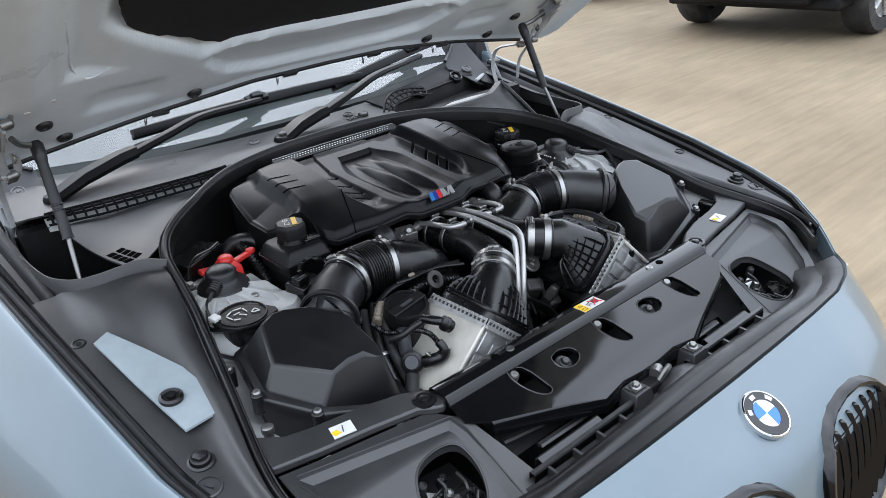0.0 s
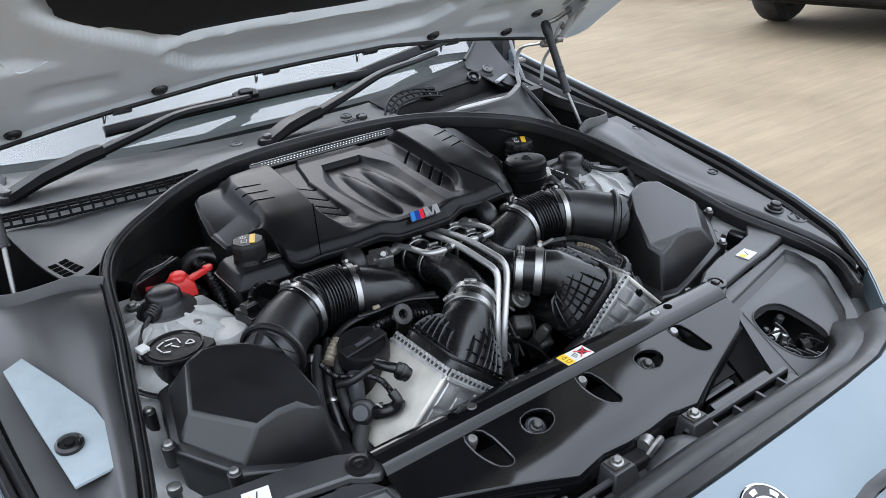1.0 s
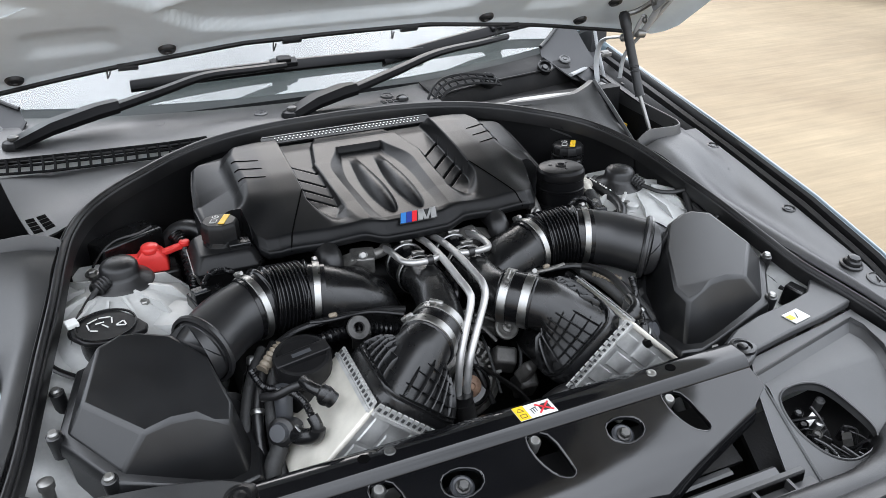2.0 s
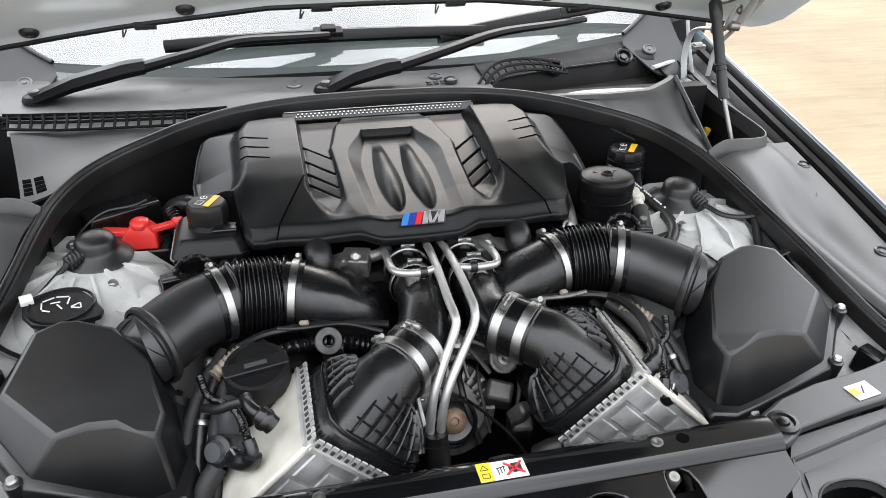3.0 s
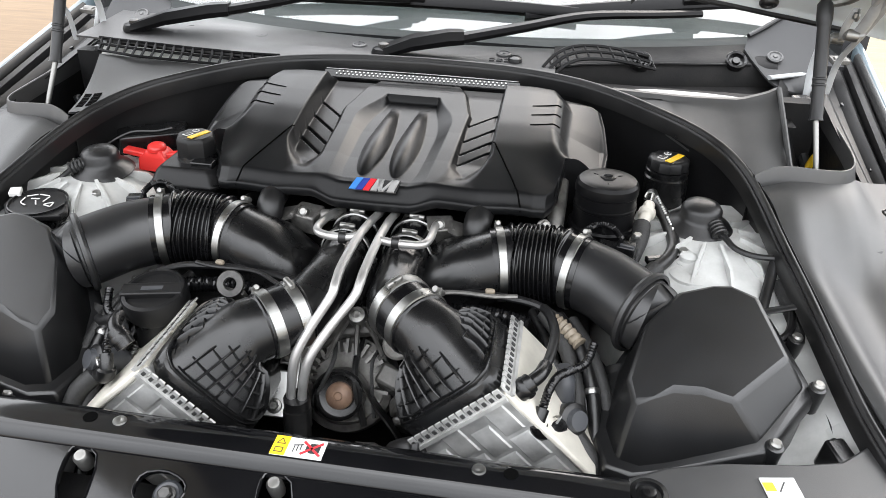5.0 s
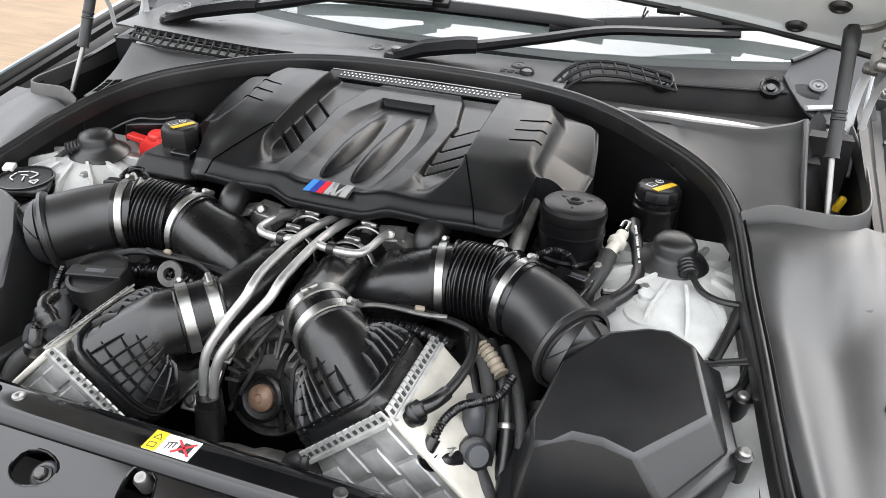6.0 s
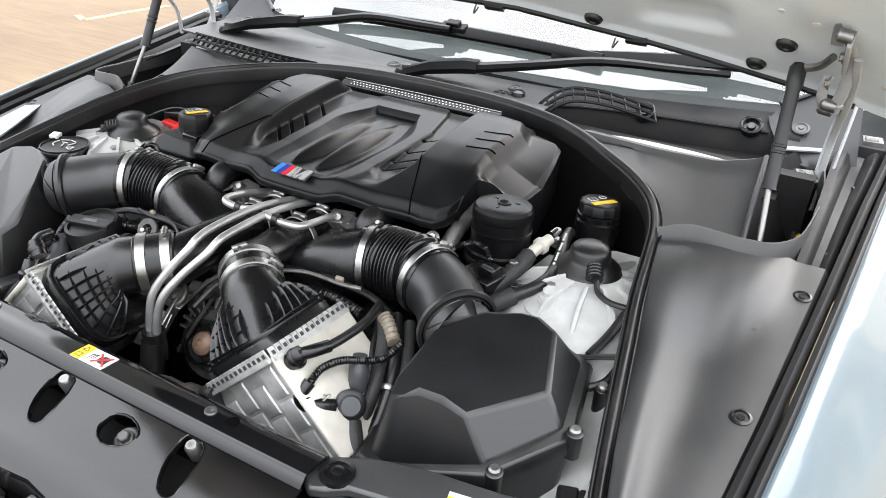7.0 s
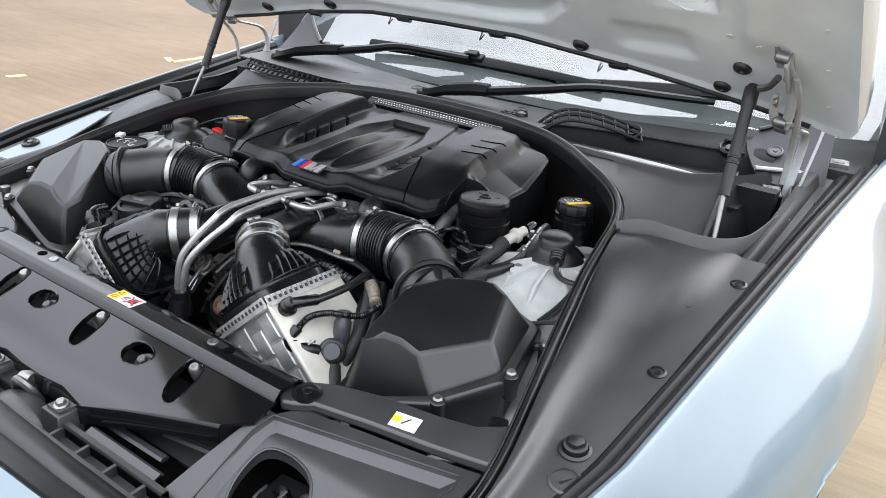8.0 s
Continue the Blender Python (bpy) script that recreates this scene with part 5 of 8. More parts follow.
def smooth(a, b, x):
    t = min(1.0, max(0.0, (x - a) / (b - a)))
    return t * t * (3 - 2 * t)


def hood_edge(x):
    """How far back the rear edge lies and where the front edge ends, along the bonnet."""
    k = abs(x) / 0.69
    return interp([(0.0, 0.071), (0.16, 0.068), (0.26, 0.046), (0.35, 0.028), (0.43, 0.006), (0.50, -0.014), (0.55, -0.024), (0.60, -0.029), (0.645, -0.028), (0.666, -0.020), (0.680, -0.002), (0.69, 0.035)], abs(x)), 1.0 - 0.05 * k * k - 0.16 * smooth(0.6, 1.0, k)


def hood_p(x, u, h):
    return V3((x, 0.70, 1.071)) + HU * u + HN * h


def crown(x):
    return 0.050 * (1 - (abs(x) / 0.69) ** 2.6)


def inner_base(x):
    return 0.041 * (1 - (abs(x) / 0.69) ** 9)


def inner_h(x, u, a, b):
    k = abs(x)
    d = min(u - a, (b - u), 0.69 - k)
    h = inner_base(x) - 0.005 * smooth(0.016, 0.0, d)
    # long pressed band behind the pad, pointed at its ends
    lo = interp([(0.0, 0.098), (0.142, 0.099), (0.221, 0.113), (0.288, 0.183)], k)
    hi = interp([(0.0, 0.210), (0.14, 0.212), (0.234, 0.207), (0.288, 0.183)], k)
    if lo < u < hi and k < 0.288:
        v = (u - lo) / (hi - lo)
        h += (0.017 * smooth(0.0, 0.13, v) * (1 - 0.85 * v)) * smooth(0.288, 0.262, k)
    # sunken pan that holds the pad
    pan = smooth(hi if k < 0.288 else 0.19, (hi if k < 0.288 else 0.19) + 0.03, u - max(0.0, k - 0.288) * 0.75) * smooth(0.475, 0.425, k) * smooth(0.06, 0.12, b - u)
    h += 0.030 * pan
    # side ribs and the sickle-shaped well beside them
    h -= 0.010 * math.exp(-(((k - 0.545 - 0.06 * u) / 0.020) ** 2)) * smooth(0.10, 0.2, u)
    h += 0.013 * smooth(0.512 + 0.04 * (u - 0.22), 0.500 + 0.04 * (u - 0.22), k) * smooth(0.206, 0.222, u + 0.15 * max(0.0, 0.47 - k)) * smooth(0.40, 0.49, k)
    h += 0.008 * smooth(0.33, 0.36, k) * smooth(0.47, 0.44, k) * smooth(0.07, 0.095, u) * smooth(0.16, 0.12, u)
    return h


NX, NU = 170, 150
rows_in, rows_out = [], []
for j in range(NU + 1):
    ri, ro = [], []
    for i in range(NX + 1):
        x = -0.69 + 1.38 * i / NX
        a, b = hood_edge(x)
        u = lerp(a, b, j / NU)
        ri.append(hood_p(x, u, inner_h(x, u, a, b)))
        ro.append(hood_p(x, u, crown(x) * 0.9 + 0.060))
    rows_in.append(ri)
    rows_out.append(ro)
g = Geo()
g.sheet(rows_in)
part("inner_frame", g, HOODGREY, bonnet, "pressed grey underside of the bonnet", angle=60)
g = Geo()
g.sheet(rows_out)
part("outer_skin", g, PAINT, bonnet, "pale blue outer skin", angle=60)
g = Geo()
rim_i = [r[0] for r in rows_in] + rows_in[-1][1:] + [r[-1] for r in reversed(rows_in[:-1])] + list(reversed(rows_in[0][1:-1]))
rim_o = [r[0] for r in rows_out] + rows_out[-1][1:] + [r[-1] for r in reversed(rows_out[:-1])] + list(reversed(rows_out[0][1:-1]))
mid_r = [(a + b) / 2 + V3((0.003 * (1 if a.x > 0.6 else -1 if a.x < -0.6 else 0), 0, 0)) for a, b in zip(rim_i, rim_o)]
g.loft([rim_i, mid_r, rim_o], True, False, False)
part("hem", g, PAINT, bonnet, "pale blue folded hem", angle=60)
# black sound-deadening pad with a ragged edge
random.seed(5)
pad = []
side = [(0.034, 0.211), (0.081, 0.225), (0.151, 0.213), (0.235, 0.216), (0.243, 0.204), (0.283, 0.226), (0.382, 0.277), (0.422, 0.309), (0.439, 0.355), (0.44, 0.42)]
pad = [(-x, u) for x, u in reversed(side)] + side
pad += [(0.44, 0.60), (0.42, 0.80), (0.34, 0.90), (0.0, 0.93), (-0.34, 0.90), (-0.42, 0.80), (-0.44, 0.60)]
fine = []
for i, a in enumerate(pad):
    b = pad[(i + 1) % len(pad)]
    n = max(1, int(math.hypot(b[0] - a[0], b[1] - a[1]) / 0.012))
    for k in range(n):
        fine.append((lerp(a[0], b[0], k / n) + random.uniform(-1, 1) * 0.002, lerp(a[1], b[1], k / n) + random.uniform(-1, 1) * 0.003))
tris = mathutils_tess([[V3((x, u, 0)) for x, u in fine]])
g = Geo()
top = [hood_p(x, u, inner_base(x) + 0.012) for x, u in fine]
g.add(top, [tuple(t) for t in tris])
g.loft([top, [p + HN * 0.02 for p in top]], True, False, False)
part("sound_pad", g, LINER, bonnet, "black sound-deadening pad with a ragged edge")
# rubber stops along the rear flange, striker wire and screws
def on_hood(x, u, lift=0.0):
    a, b = hood_edge(x)
    return hood_p(x, u, inner_h(x, u, a, b) - lift)


for x, u in ((0.49, 0.012), (0.528, 0.081), (0.27, 0.064), (-0.27, 0.064), (-0.49, 0.012), (-0.528, 0.081)):
    g = Geo()
    g.lathe([(0.0135, 0), (0.013, 0.003), (0.011, 0.0055), (0.006, 0.006), (0.005, 0.004), (0, 0.004)], on_hood(x, u), -HN, 20)
    part("rubber_stop", g, RUBBER, bonnet, "black round rubber stop")
for x, u in ((0.56, 0.155), (0.648, 0.235), (0.648, 0.142), (0.648, 0.045), (0.52, 0.16), (-0.56, 0.155), (-0.648, 0.235), (-0.648, 0.142), (-0.52, 0.16)):
    g = Geo()
    g.lathe([(0.005, 0), (0.0045, 0.0012), (0, 0.0014)], on_hood(x, u), -HN, 10)
    part("spot_weld", g, WHITE, bonnet)
for s in (1, -1):
    g = Geo()
    g.tube([on_hood(s * x, u, 0.0) for x, u in ((0.438, 0.216), (0.472, 0.206), (0.491, 0.217), (0.502, 0.26), (0.512, 0.32), (0.523, 0.379))], lambda u: 0.0006 + 0.0016 * math.sin(math.pi * u), 6, 6)
    part("pressed_slot", g, HOODGREY, bonnet)
g = Geo()
rub = [on_hood(-0.62 + 1.24 * i / 40, hood_edge(-0.62 + 1.24 * i / 40)[0] + 0.002, 0.002) for i in range(41)]
g.tube(rub, 0.004, 6, 1)
for x in (-0.33, -0.08, 0.12, 0.33):
    c = on_hood(x, hood_edge(x)[0], 0.004)
    g.box(c, (0.03, 0.010, 0.008), (-35, 0, 0))
    g.tube([c + V3((-0.03, 0, 0)), c + V3((-0.032, -0.004, -0.014)), c + V3((-0.026, 0, -0.004))], 0.0012, 5, 4)
part("edge_gasket", g, RUBBER, bonnet, "thin black gasket along the rear edge")


# ---- gas struts and hinges ----
for s in (1, -1):
    st = thing("gas_strut", "dark grey gas strut holding the bonnet up", "gas strut", (0.565 * s, 0.555, 0.90), "gas struts")
    B, M, T = V3((0.566, 0.558, 0.905)), V3((0.556, 0.594, 0.98)), V3((0.548, 0.652, 1.122))
    d = (T - M).normalized()
    L = (T - M).length
    g = Geo()
    g.lathe([(0.0, 0), (0.0095, 0.0), (0.0085, 0.004), (0.0085, 0.045), (0.0094, 0.046), (0.0094, 0.048), (0.0085, 0.049), (0.0085, 0.053), (0.0094, 0.054), (0.0094, 0.056), (0.0085, 0.057), (0.0085, L - 0.03), (0.009, L - 0.028), (0.0105, L - 0.02), (0.0105, L), (0.006, L + 0.006)], M, d, 18)
    part("cylinder", g, STRUT, st, "dark grey strut cylinder with rings", s=s)
    g = Geo()
    g.lathe([(0.0038, 0), (0.0038, (M - B).length + 0.002)], B, M - B, 12)
    part("rod", g, ZINC, st, "bright steel rod", s=s)
    g = Geo()
    g.lathe([(0.008, -0.012), (0.009, 0.0), (0.007, 0.012)], B, M - B, 12)
    part("lower_socket", g, PLASTIC, st, s=s)
    g = Geo()
    g.tube([(0.594, 0.578, 1.180), (0.603, 0.60, 1.158), (0.606, 0.625, 1.135), (0.604, 0.65, 1.10), (0.598, 0.665, 1.075)], 0.0075, 8, 5, True, 0.45)
    hg = part("hinge", g, HINGE, bonnet, "pale painted steel bonnet hinge", s=s)
    g = Geo()
    g.tube([(0.585, 0.64, 1.12), (0.582, 0.655, 1.095), (0.588, 0.672, 1.075), (0.60, 0.70, 1.07)], 0.0062, 8, 5, True, 0.45)
    part("link", g, HINGE, hg, s=s)
    g = Geo()
    g.tube([(0.603, 0.655, 1.085), (0.606, 0.72, 1.065), (0.606, 0.80, 1.045), (0.602, 0.815, 1.00), (0.600, 0.80, 0.95), (0.600, 0.79, 0.90)], 0.0068, 8, 5, True, 0.45)
    part("lower_arm", g, HINGE, hg, s=s)
    g = Geo()
    g.tube([(0.622, 0.86, 1.06), (0.620, 0.84, 1.02), (0.616, 0.80, 0.96), (0.612, 0.76, 0.90)], 0.0055, 8, 5, True, 0.45)
    part("rear_link", g, HINGE, hg, s=s)
    g = Geo()
    g.box((0.600, 0.612, 1.160), (0.006, 0.07, 0.036), (-35, 0, 0))
    g.box((0.592, 0.600, 1.180), (0.030, 0.075, 0.004), (-35, 0, 0))
    part("hood_bracket", g, HINGE, hg, s=s, bevel=0.002)
    for p in ((0.5965, 0.590, 1.172), (0.5965, 0.628, 1.146), (0.588, 0.640, 1.112)):
        part("hinge_bolt", hexbolt(Geo(), p, (-1, 0, 0), 0.0055, 0.006), ZINC, hg, s=s)
    g = Geo()
    g.tube([(0.612, 0.600, 1.150), (0.615, 0.64, 1.115), (0.612, 0.68, 1.075), (0.606, 0.72, 1.03), (0.604, 0.73, 0.98)], 0.005, 8, 5, True, 0.5)
    part("outer_link", g, HINGE, hg, s=s)
    for p in ((0.592, 0.582, 1.176), (0.592, 0.66, 1.082), (0.588, 0.70, 1.068)):
        part("pivot_bolt", Geo().lathe([(0.008, -0.010), (0.008, 0.006), (0.005, 0.009)], p, (-1, 0.1, 0.1), 12), ZINC, hg, s=s)
    g = Geo()
    g.tube([(0.552, 0.652, 1.122), (0.572, 0.640, 1.130), (0.585, 0.620, 1.146)], 0.005, 8, 3)
    part("ball_stud", g, ZINC, hg, s=s)
    # sensor plug and connectors at the foot of the strut
    cn = thing("wiring_plug", "black wiring plug with a white label in the strut well", "wiring plug", (0.56 * s, 0.68, 0.87), "well plugs")
    g = Geo()
    g.box((0.572, 0.665, 0.925), (0.03, 0.035, 0.06), (10, 0, 20))
    g.lathe([(0.017, 0), (0.018, 0.01), (0.012, 0.02)], (0.565, 0.665, 0.935), (-0.3, -0.3, 1), 14)
    part("plug_body", g, PLASTIC, cn, s=s, bevel=0.003)
    part("plug_label", Geo().box((0.566, 0.6455, 0.943), (0.010, 0.002, 0.020), (10, 0, 20)), WHITE, cn, s=s)
    part("cable", Geo().tube([(0.572, 0.66, 0.90), (0.58, 0.63, 0.88), (0.585, 0.60, 0.86), (0.58, 0.57, 0.84)], 0.008, 8, 5), BRAID, cn, s=s)
    part("clip", Geo().box((0.588, 0.60, 0.875), (0.010, 0.012, 0.024), (0, 20, 0)), YELLOW if s > 0 else GREYPL, cn, s=s, bevel=0.003)
    cn.location += V3((0.012 * s, 0.100, 0.006))
    g = Geo()
    g.box((0.655, 0.865, 0.999), (0.028, 0.02, 0.008), (10, 0, 10))
    g.lathe([(0.007, 0), (0.007, 0.018)], (0.645, 0.86, 0.999), (1, 0.2, 0.1), 10)
    solo("hinge_stop", g, ENGINE, "small bright steel stop beside the hinge", "metal bracket", s=s, group="hinge stops", bevel=0.001)

# ---- engine cover ----
cover = thing("engine_cover", "satin black sculpted engine cover with ribbed vents", "engine cover", (0, 0.48, 0.86))


def cover_z(y):
    return interp([(0.32, 0.922), (0.345, 0.927), (0.45, 0.944), (0.55, 0.959), (0.62, 0.968), (0.67, 0.971)], y)


def cover_half(y):
    """Half width of the cover."""
    return interp([(0.330, 0.219), (0.41, 0.219), (0.447, 0.224), (0.466, 0.262), (0.480, 0.277), (0.53, 0.282), (0.58, 0.277), (0.612, 0.271), (0.622, 0.262), (0.634, 0.222), (0.655, 0.212)], y)


def cover_front(k):
    """Front edge of the cover: straight in the middle, swept back to the corners."""
    return interp([(0.0, 0.334), (0.045, 0.335), (0.075, 0.343), (0.11, 0.349), (0.17, 0.354), (0.19, 0.358), (0.205, 0.367), (0.215, 0.385), (0.2185, 0.405)], k)


SLOTS = (0.527, 0.485, 0.451, 0.423)


def slot_pos(k, y):
    """Distance along the cover, following the slant of the louvre slots."""
    return y - 1.08 * (k - 0.088)


def shield_w(y):
    return interp([(0.33, 0.085), (0.354, 0.088), (0.378, 0.090), (0.415, 0.085), (0.508, 0.087), (0.556, 0.0895), (0.562, 0.087), (0.627, 0.074), (0.66, 0.060)], y)


def eased(table, reach=0.012):
    """The same table with its corners rounded off."""
    a, b = table[0][0] - reach, table[-1][0] + reach
    ys = [a + (b - a) * i / 90 for i in range(91)]
    return [(q, sum(interp(table, q + reach * (d - 3) / 3) for d in range(7)) / 7) for q in ys]


HUMP_IN = eased([(0.33, 0.060), (0.376, 0.086), (0.400, 0.106), (0.430, 0.126), (0.45, 0.1275), (0.66, 0.128)])
HUMP_UP = eased([(0.335, 0.000), (0.355, 0.003), (0.40, 0.011), (0.45, 0.019), (0.50, 0.023), (0.60, 0.024), (0.625, 0.022), (0.64, 0.006), (0.66, 0.0)], 0.008)
POCKET_OUT = eased([(0.345, 0.056), (0.353, 0.060), (0.54, 0.069), (0.602, 0.037)], 0.018)
POCKET_IN = eased([(0.345, 0.036), (0.374, 0.046), (0.50, 0.0515), (0.54, 0.047), (0.589, 0.035)], 0.018)
POCKET_DEEP = eased([(0.340, 0.0), (0.352, 0.003), (0.45, 0.007), (0.588, 0.0120)])


def cover_h(x, y):
    k = abs(x)
    z = cover_z(y)
    # humps on both sides: a sharp inner wall, a stepped outer wall
    xi = interp(HUMP_IN, y)
    soft = interp([(0.34, 0.055), (0.38, 0.030), (0.42, 0.012), (0.45, 0.006), (0.66, 0.006)], y)
    up = smooth(xi - 0.001, xi + soft, k)
    hh = interp(HUMP_UP, y)
    crown_h = 1 - 0.12 * smooth(0.165, 0.205, k)
    z += hh * up * crown_h
    # the hump's flank and the lower shoulder outside it
    xo = interp([(0.43, 0.214), (0.50, 0.206), (0.59, 0.211), (0.62, 0.203), (0.65, 0.19)], y)
    step = smooth(xo - 0.004, xo + 0.022, k) * smooth(0.430, 0.475, y)
    z -= (hh * crown_h * 0.80 + 0.002) * step
    ear = (0.005 + min(0.020, 0.22 * max(0.0, 0.618 - y))) * min(1.0, max(0.0, (k - 0.216) / 0.055)) + 0.003 * smooth(cover_half(y) - 0.006, cover_half(y), k)
    z -= ear * smooth(0.45, 0.47, y)
    z -= 0.016 * smooth(0.150, 0.225, k) ** 2 * smooth(0.47, 0.40, y)
    # sunken bay between shield and hump
    sw = shield_w(y)
    z -= 0.0045 * smooth(sw - 0.002, sw + 0.004, k) * smooth(0.400, 0.435, y) * (1 - up)
    # louvre panels, each rising to the slot behind it
    if k < 0.135 and y > 0.39:
        v = slot_pos(k, y)
        for lo, hi in zip(SLOTS[1:] + (0.395,), SLOTS):
            if lo < v <= hi:
                z += 0.0018 * ((v - lo) / (hi - lo)) * smooth(0.128, 0.122, k) * smooth(0.39, 0.415, y) * smooth(shield_w(y), shield_w(y) + 0.003, k)
        for q in SLOTS:
            z -= 0.009 * smooth(0.0034, 0.0020, abs(v - q - 0.0012)) * smooth(0.0885, 0.0925, k) * smooth(0.1290, 0.1265, k)
    # raised centre shield, flaring out at its foot
    w = shield_w(y)
    z += interp([(0.335, 0.010), (0.36, 0.0115), (0.42, 0.0065), (0.50, 0.0030), (0.63, 0.0020)], y) * smooth(w + interp([(0.335, 0.050), (0.35, 0.045), (0.38, 0.025), (0.41, 0.008), (0.45, 0.003)], y), w - interp([(0.335, 0.03), (0.40, 0.006), (0.45, 0.003)], y), k) * smooth(0.640, 0.628, y)
    # bevelled pocket in the shield, deep at the rear
    wo, wi, deep = interp(POCKET_OUT, y), interp(POCKET_IN, y), interp(POCKET_DEEP, y)
    if y < 0.603:
        ramp = min(1.0, max(0.0, (wo - k) / max(0.002, wo - wi)))
        z -= deep * ramp * min(1.0, max(0.0, (0.603 - y) / 0.002))
    # two long torpedo bulges
    v = (y - 0.371) / (0.580 - 0.371)
    if 0 < v < 1:
        f = max(0.0, 1 - (1 - v / 0.42) ** 2) ** 0.55 if v < 0.42 else 1.0 - 0.62 * smooth(0.42, 1.10, v)
        q = (k - 0.0205) / (0.0165 * f + 0.0002)
        if abs(q) < 1:
            z += 0.0150 * f * (1 - q * q) ** 0.95 * (1 - smooth(0.72, 1.0, v) * 0.9)
    # front edge rolls down
    d = y - cover_front(min(k, 0.2185))
    z -= lerp(0.016, 0.010, smooth(0.05, 0.08, k)) * (1 - smooth(0.0, 0.016, d)) * smooth(0.46, 0.42, y)
    return z


g = Geo()
rows = []
NY, NXC = 210, 520
for j in range(NY + 1):
    row = []
    for i in range(NXC + 1):
        x = -0.286 + 0.572 * i / NXC
        y = lerp(cover_front(min(0.2185, abs(x))), 0.655, j / NY)
        w = cover_half(y)
        x = max(-w, min(w, x))
        row.append((x, y, cover_h(x, y)))
    rows.append(row)
skirt = lambda p, d: (p[0] * 1.003, p[1], p[2] - d)
full = [[skirt(r[0], 0.065)] + [skirt(r[0], 0.004)] + r + [skirt(r[-1], 0.004)] + [skirt(r[-1], 0.065)] for r in rows]
f0 = full[0]
full = [[(p[0], p[1] + 0.006, p[2] - 0.013) for p in f0], [(p[0], p[1] + 0.001, p[2] - 0.010) for p in f0], [(p[0], p[1] - 0.001, p[2] - 0.003) for p in f0]] + full + [[(p[0], p[1] + 0.004, p[2] - 0.05) for p in full[-1]]]
g.sheet(full)
part("shell", g, COVER, cover, angle=70)
for s in (1, -1):
    # dark louvre slots between shield and hump
    for v in SLOTS:
        pts = []
        for i in range(7):
            k = lerp(0.0905, 0.1265, i / 6)
            y = v + 1.08 * (k - 0.088)
            pts.append(V3((k, y + 0.0014, cover_h(k, y - 0.006) - 0.0025)))
        part("louvre_slot", Geo().tube(pts, lambda u: 0.0016 + 0.0016 * u, 6, 1, True, 0.6), SLOTINK, cover, s=s)
    # grooved steps on the hump's shoulder
    for y0, y1 in ((0.553, 0.569), (0.527, 0.542), (0.500, 0.515)):
        pts = []
        for i in range(9):
            k = lerp(0.175, 0.2135, i / 8)
            y = lerp(y0, y1, i / 8)
            pts.append(V3((k, y, cover_h(k, y) + 0.0002)))
        part("groove", Geo().tube(pts, lambda u: 0.0008 + 0.0005 * u, 5, 1), SLOTINK, cover, s=s)
    # parting line across the hump
    pts = [V3((x, y, cover_h(x, y) + 0.0004)) for x, y in [(lerp(0.132, 0.176, t), lerp(0.456, 0.3565, t)) for t in [i / 24 for i in range(25)]]]
    pts += [V3((0.1765, 0.3545, pts[-1].z - 0.006))]
    part("parting_line", Geo().tube(pts, 0.0010, 5, 1), SLOTINK, cover, s=s)
# thin moulded lip along the cover's front edge
pts = [V3(p) + V3((0, -0.0014, -0.0045)) for p in rows[0][4:-4:4]]
part("edge_lip", Geo().tube(pts, 0.0011, 6, 1), COVER, cover)
# striped badge
bd = part("badge", Geo().loft([[(-0.027, 0.3340, 0.9335), (0.030, 0.3340, 0.9335), (0.033, 0.3500, 0.9420), (-0.021, 0.3500, 0.9420)], [(-0.027, 0.3333, 0.9349), (0.030, 0.3333, 0.9349), (0.033, 0.3493, 0.9434), (-0.021, 0.3493, 0.9434)]]), BLACKINK, cover, "slanted badge with three coloured stripes")
for x0, x1, mt in ((-0.0265, -0.0185, LBLUE), (-0.0180, -0.0100, DBLUE), (-0.0095, -0.0020, REDEN)):
    q = [[(x0, 0.3336, 0.9347), (x1, 0.3336, 0.9347), (x1 + 0.0065, 0.3491, 0.9431), (x0 + 0.0065, 0.3491, 0.9431)]]
    q.append([(x, y - 0.0007, z + 0.0013) for x, y, z in q[0]])
    part("stripe", Geo().loft(q), mt, bd)

def badge_bar(a0, a1, b0, b1):
    """A slanted silver stroke, from its foot a0..a1 to its head b0..b1."""
    lean = 0.0045
    q = [(a0, 0.3336, 0.9347), (a1, 0.3336, 0.9347), (b1 + lean, 0.3491, 0.9431), (b0 + lean, 0.3491, 0.9431)]
    return Geo().loft([q, [(x, y - 0.0010, z + 0.0019) for x, y, z in q]])


for q in ((0.0000, 0.0070, 0.0010, 0.0080), (0.0092, 0.0130, 0.0030, 0.0090), (0.0115, 0.0150, 0.0190, 0.0230), (0.0195, 0.0275, 0.0195, 0.0275)):
    part("silver_bar", badge_bar(*q), SILVER, bd)

# ---- engine block and clutter beneath ----
block = thing("engine_block", "dark dirty engine block with cast aluminium front", "engine", (0, 0.36, 0.54))
g = Geo()
g.box((0, 0.45, 0.66), (0.36, 0.34, 0.24))
g.box((0, 0.44, 0.83), (0.34, 0.16, 0.06))
part("crankcase", g, DARK, block, bevel=0.015)
for s in (1, -1):
    g = Geo()
    g.loft([[(0.10, y, 0.74), (0.24, y, 0.68), (0.28, y, 0.74), (0.27, y, 0.79), (0.16, y, 0.815)] for y in (0.25, 0.28, 0.50, 0.60)])
    part("valve_cover", g, DARK, block, s=s, bevel=0.008)
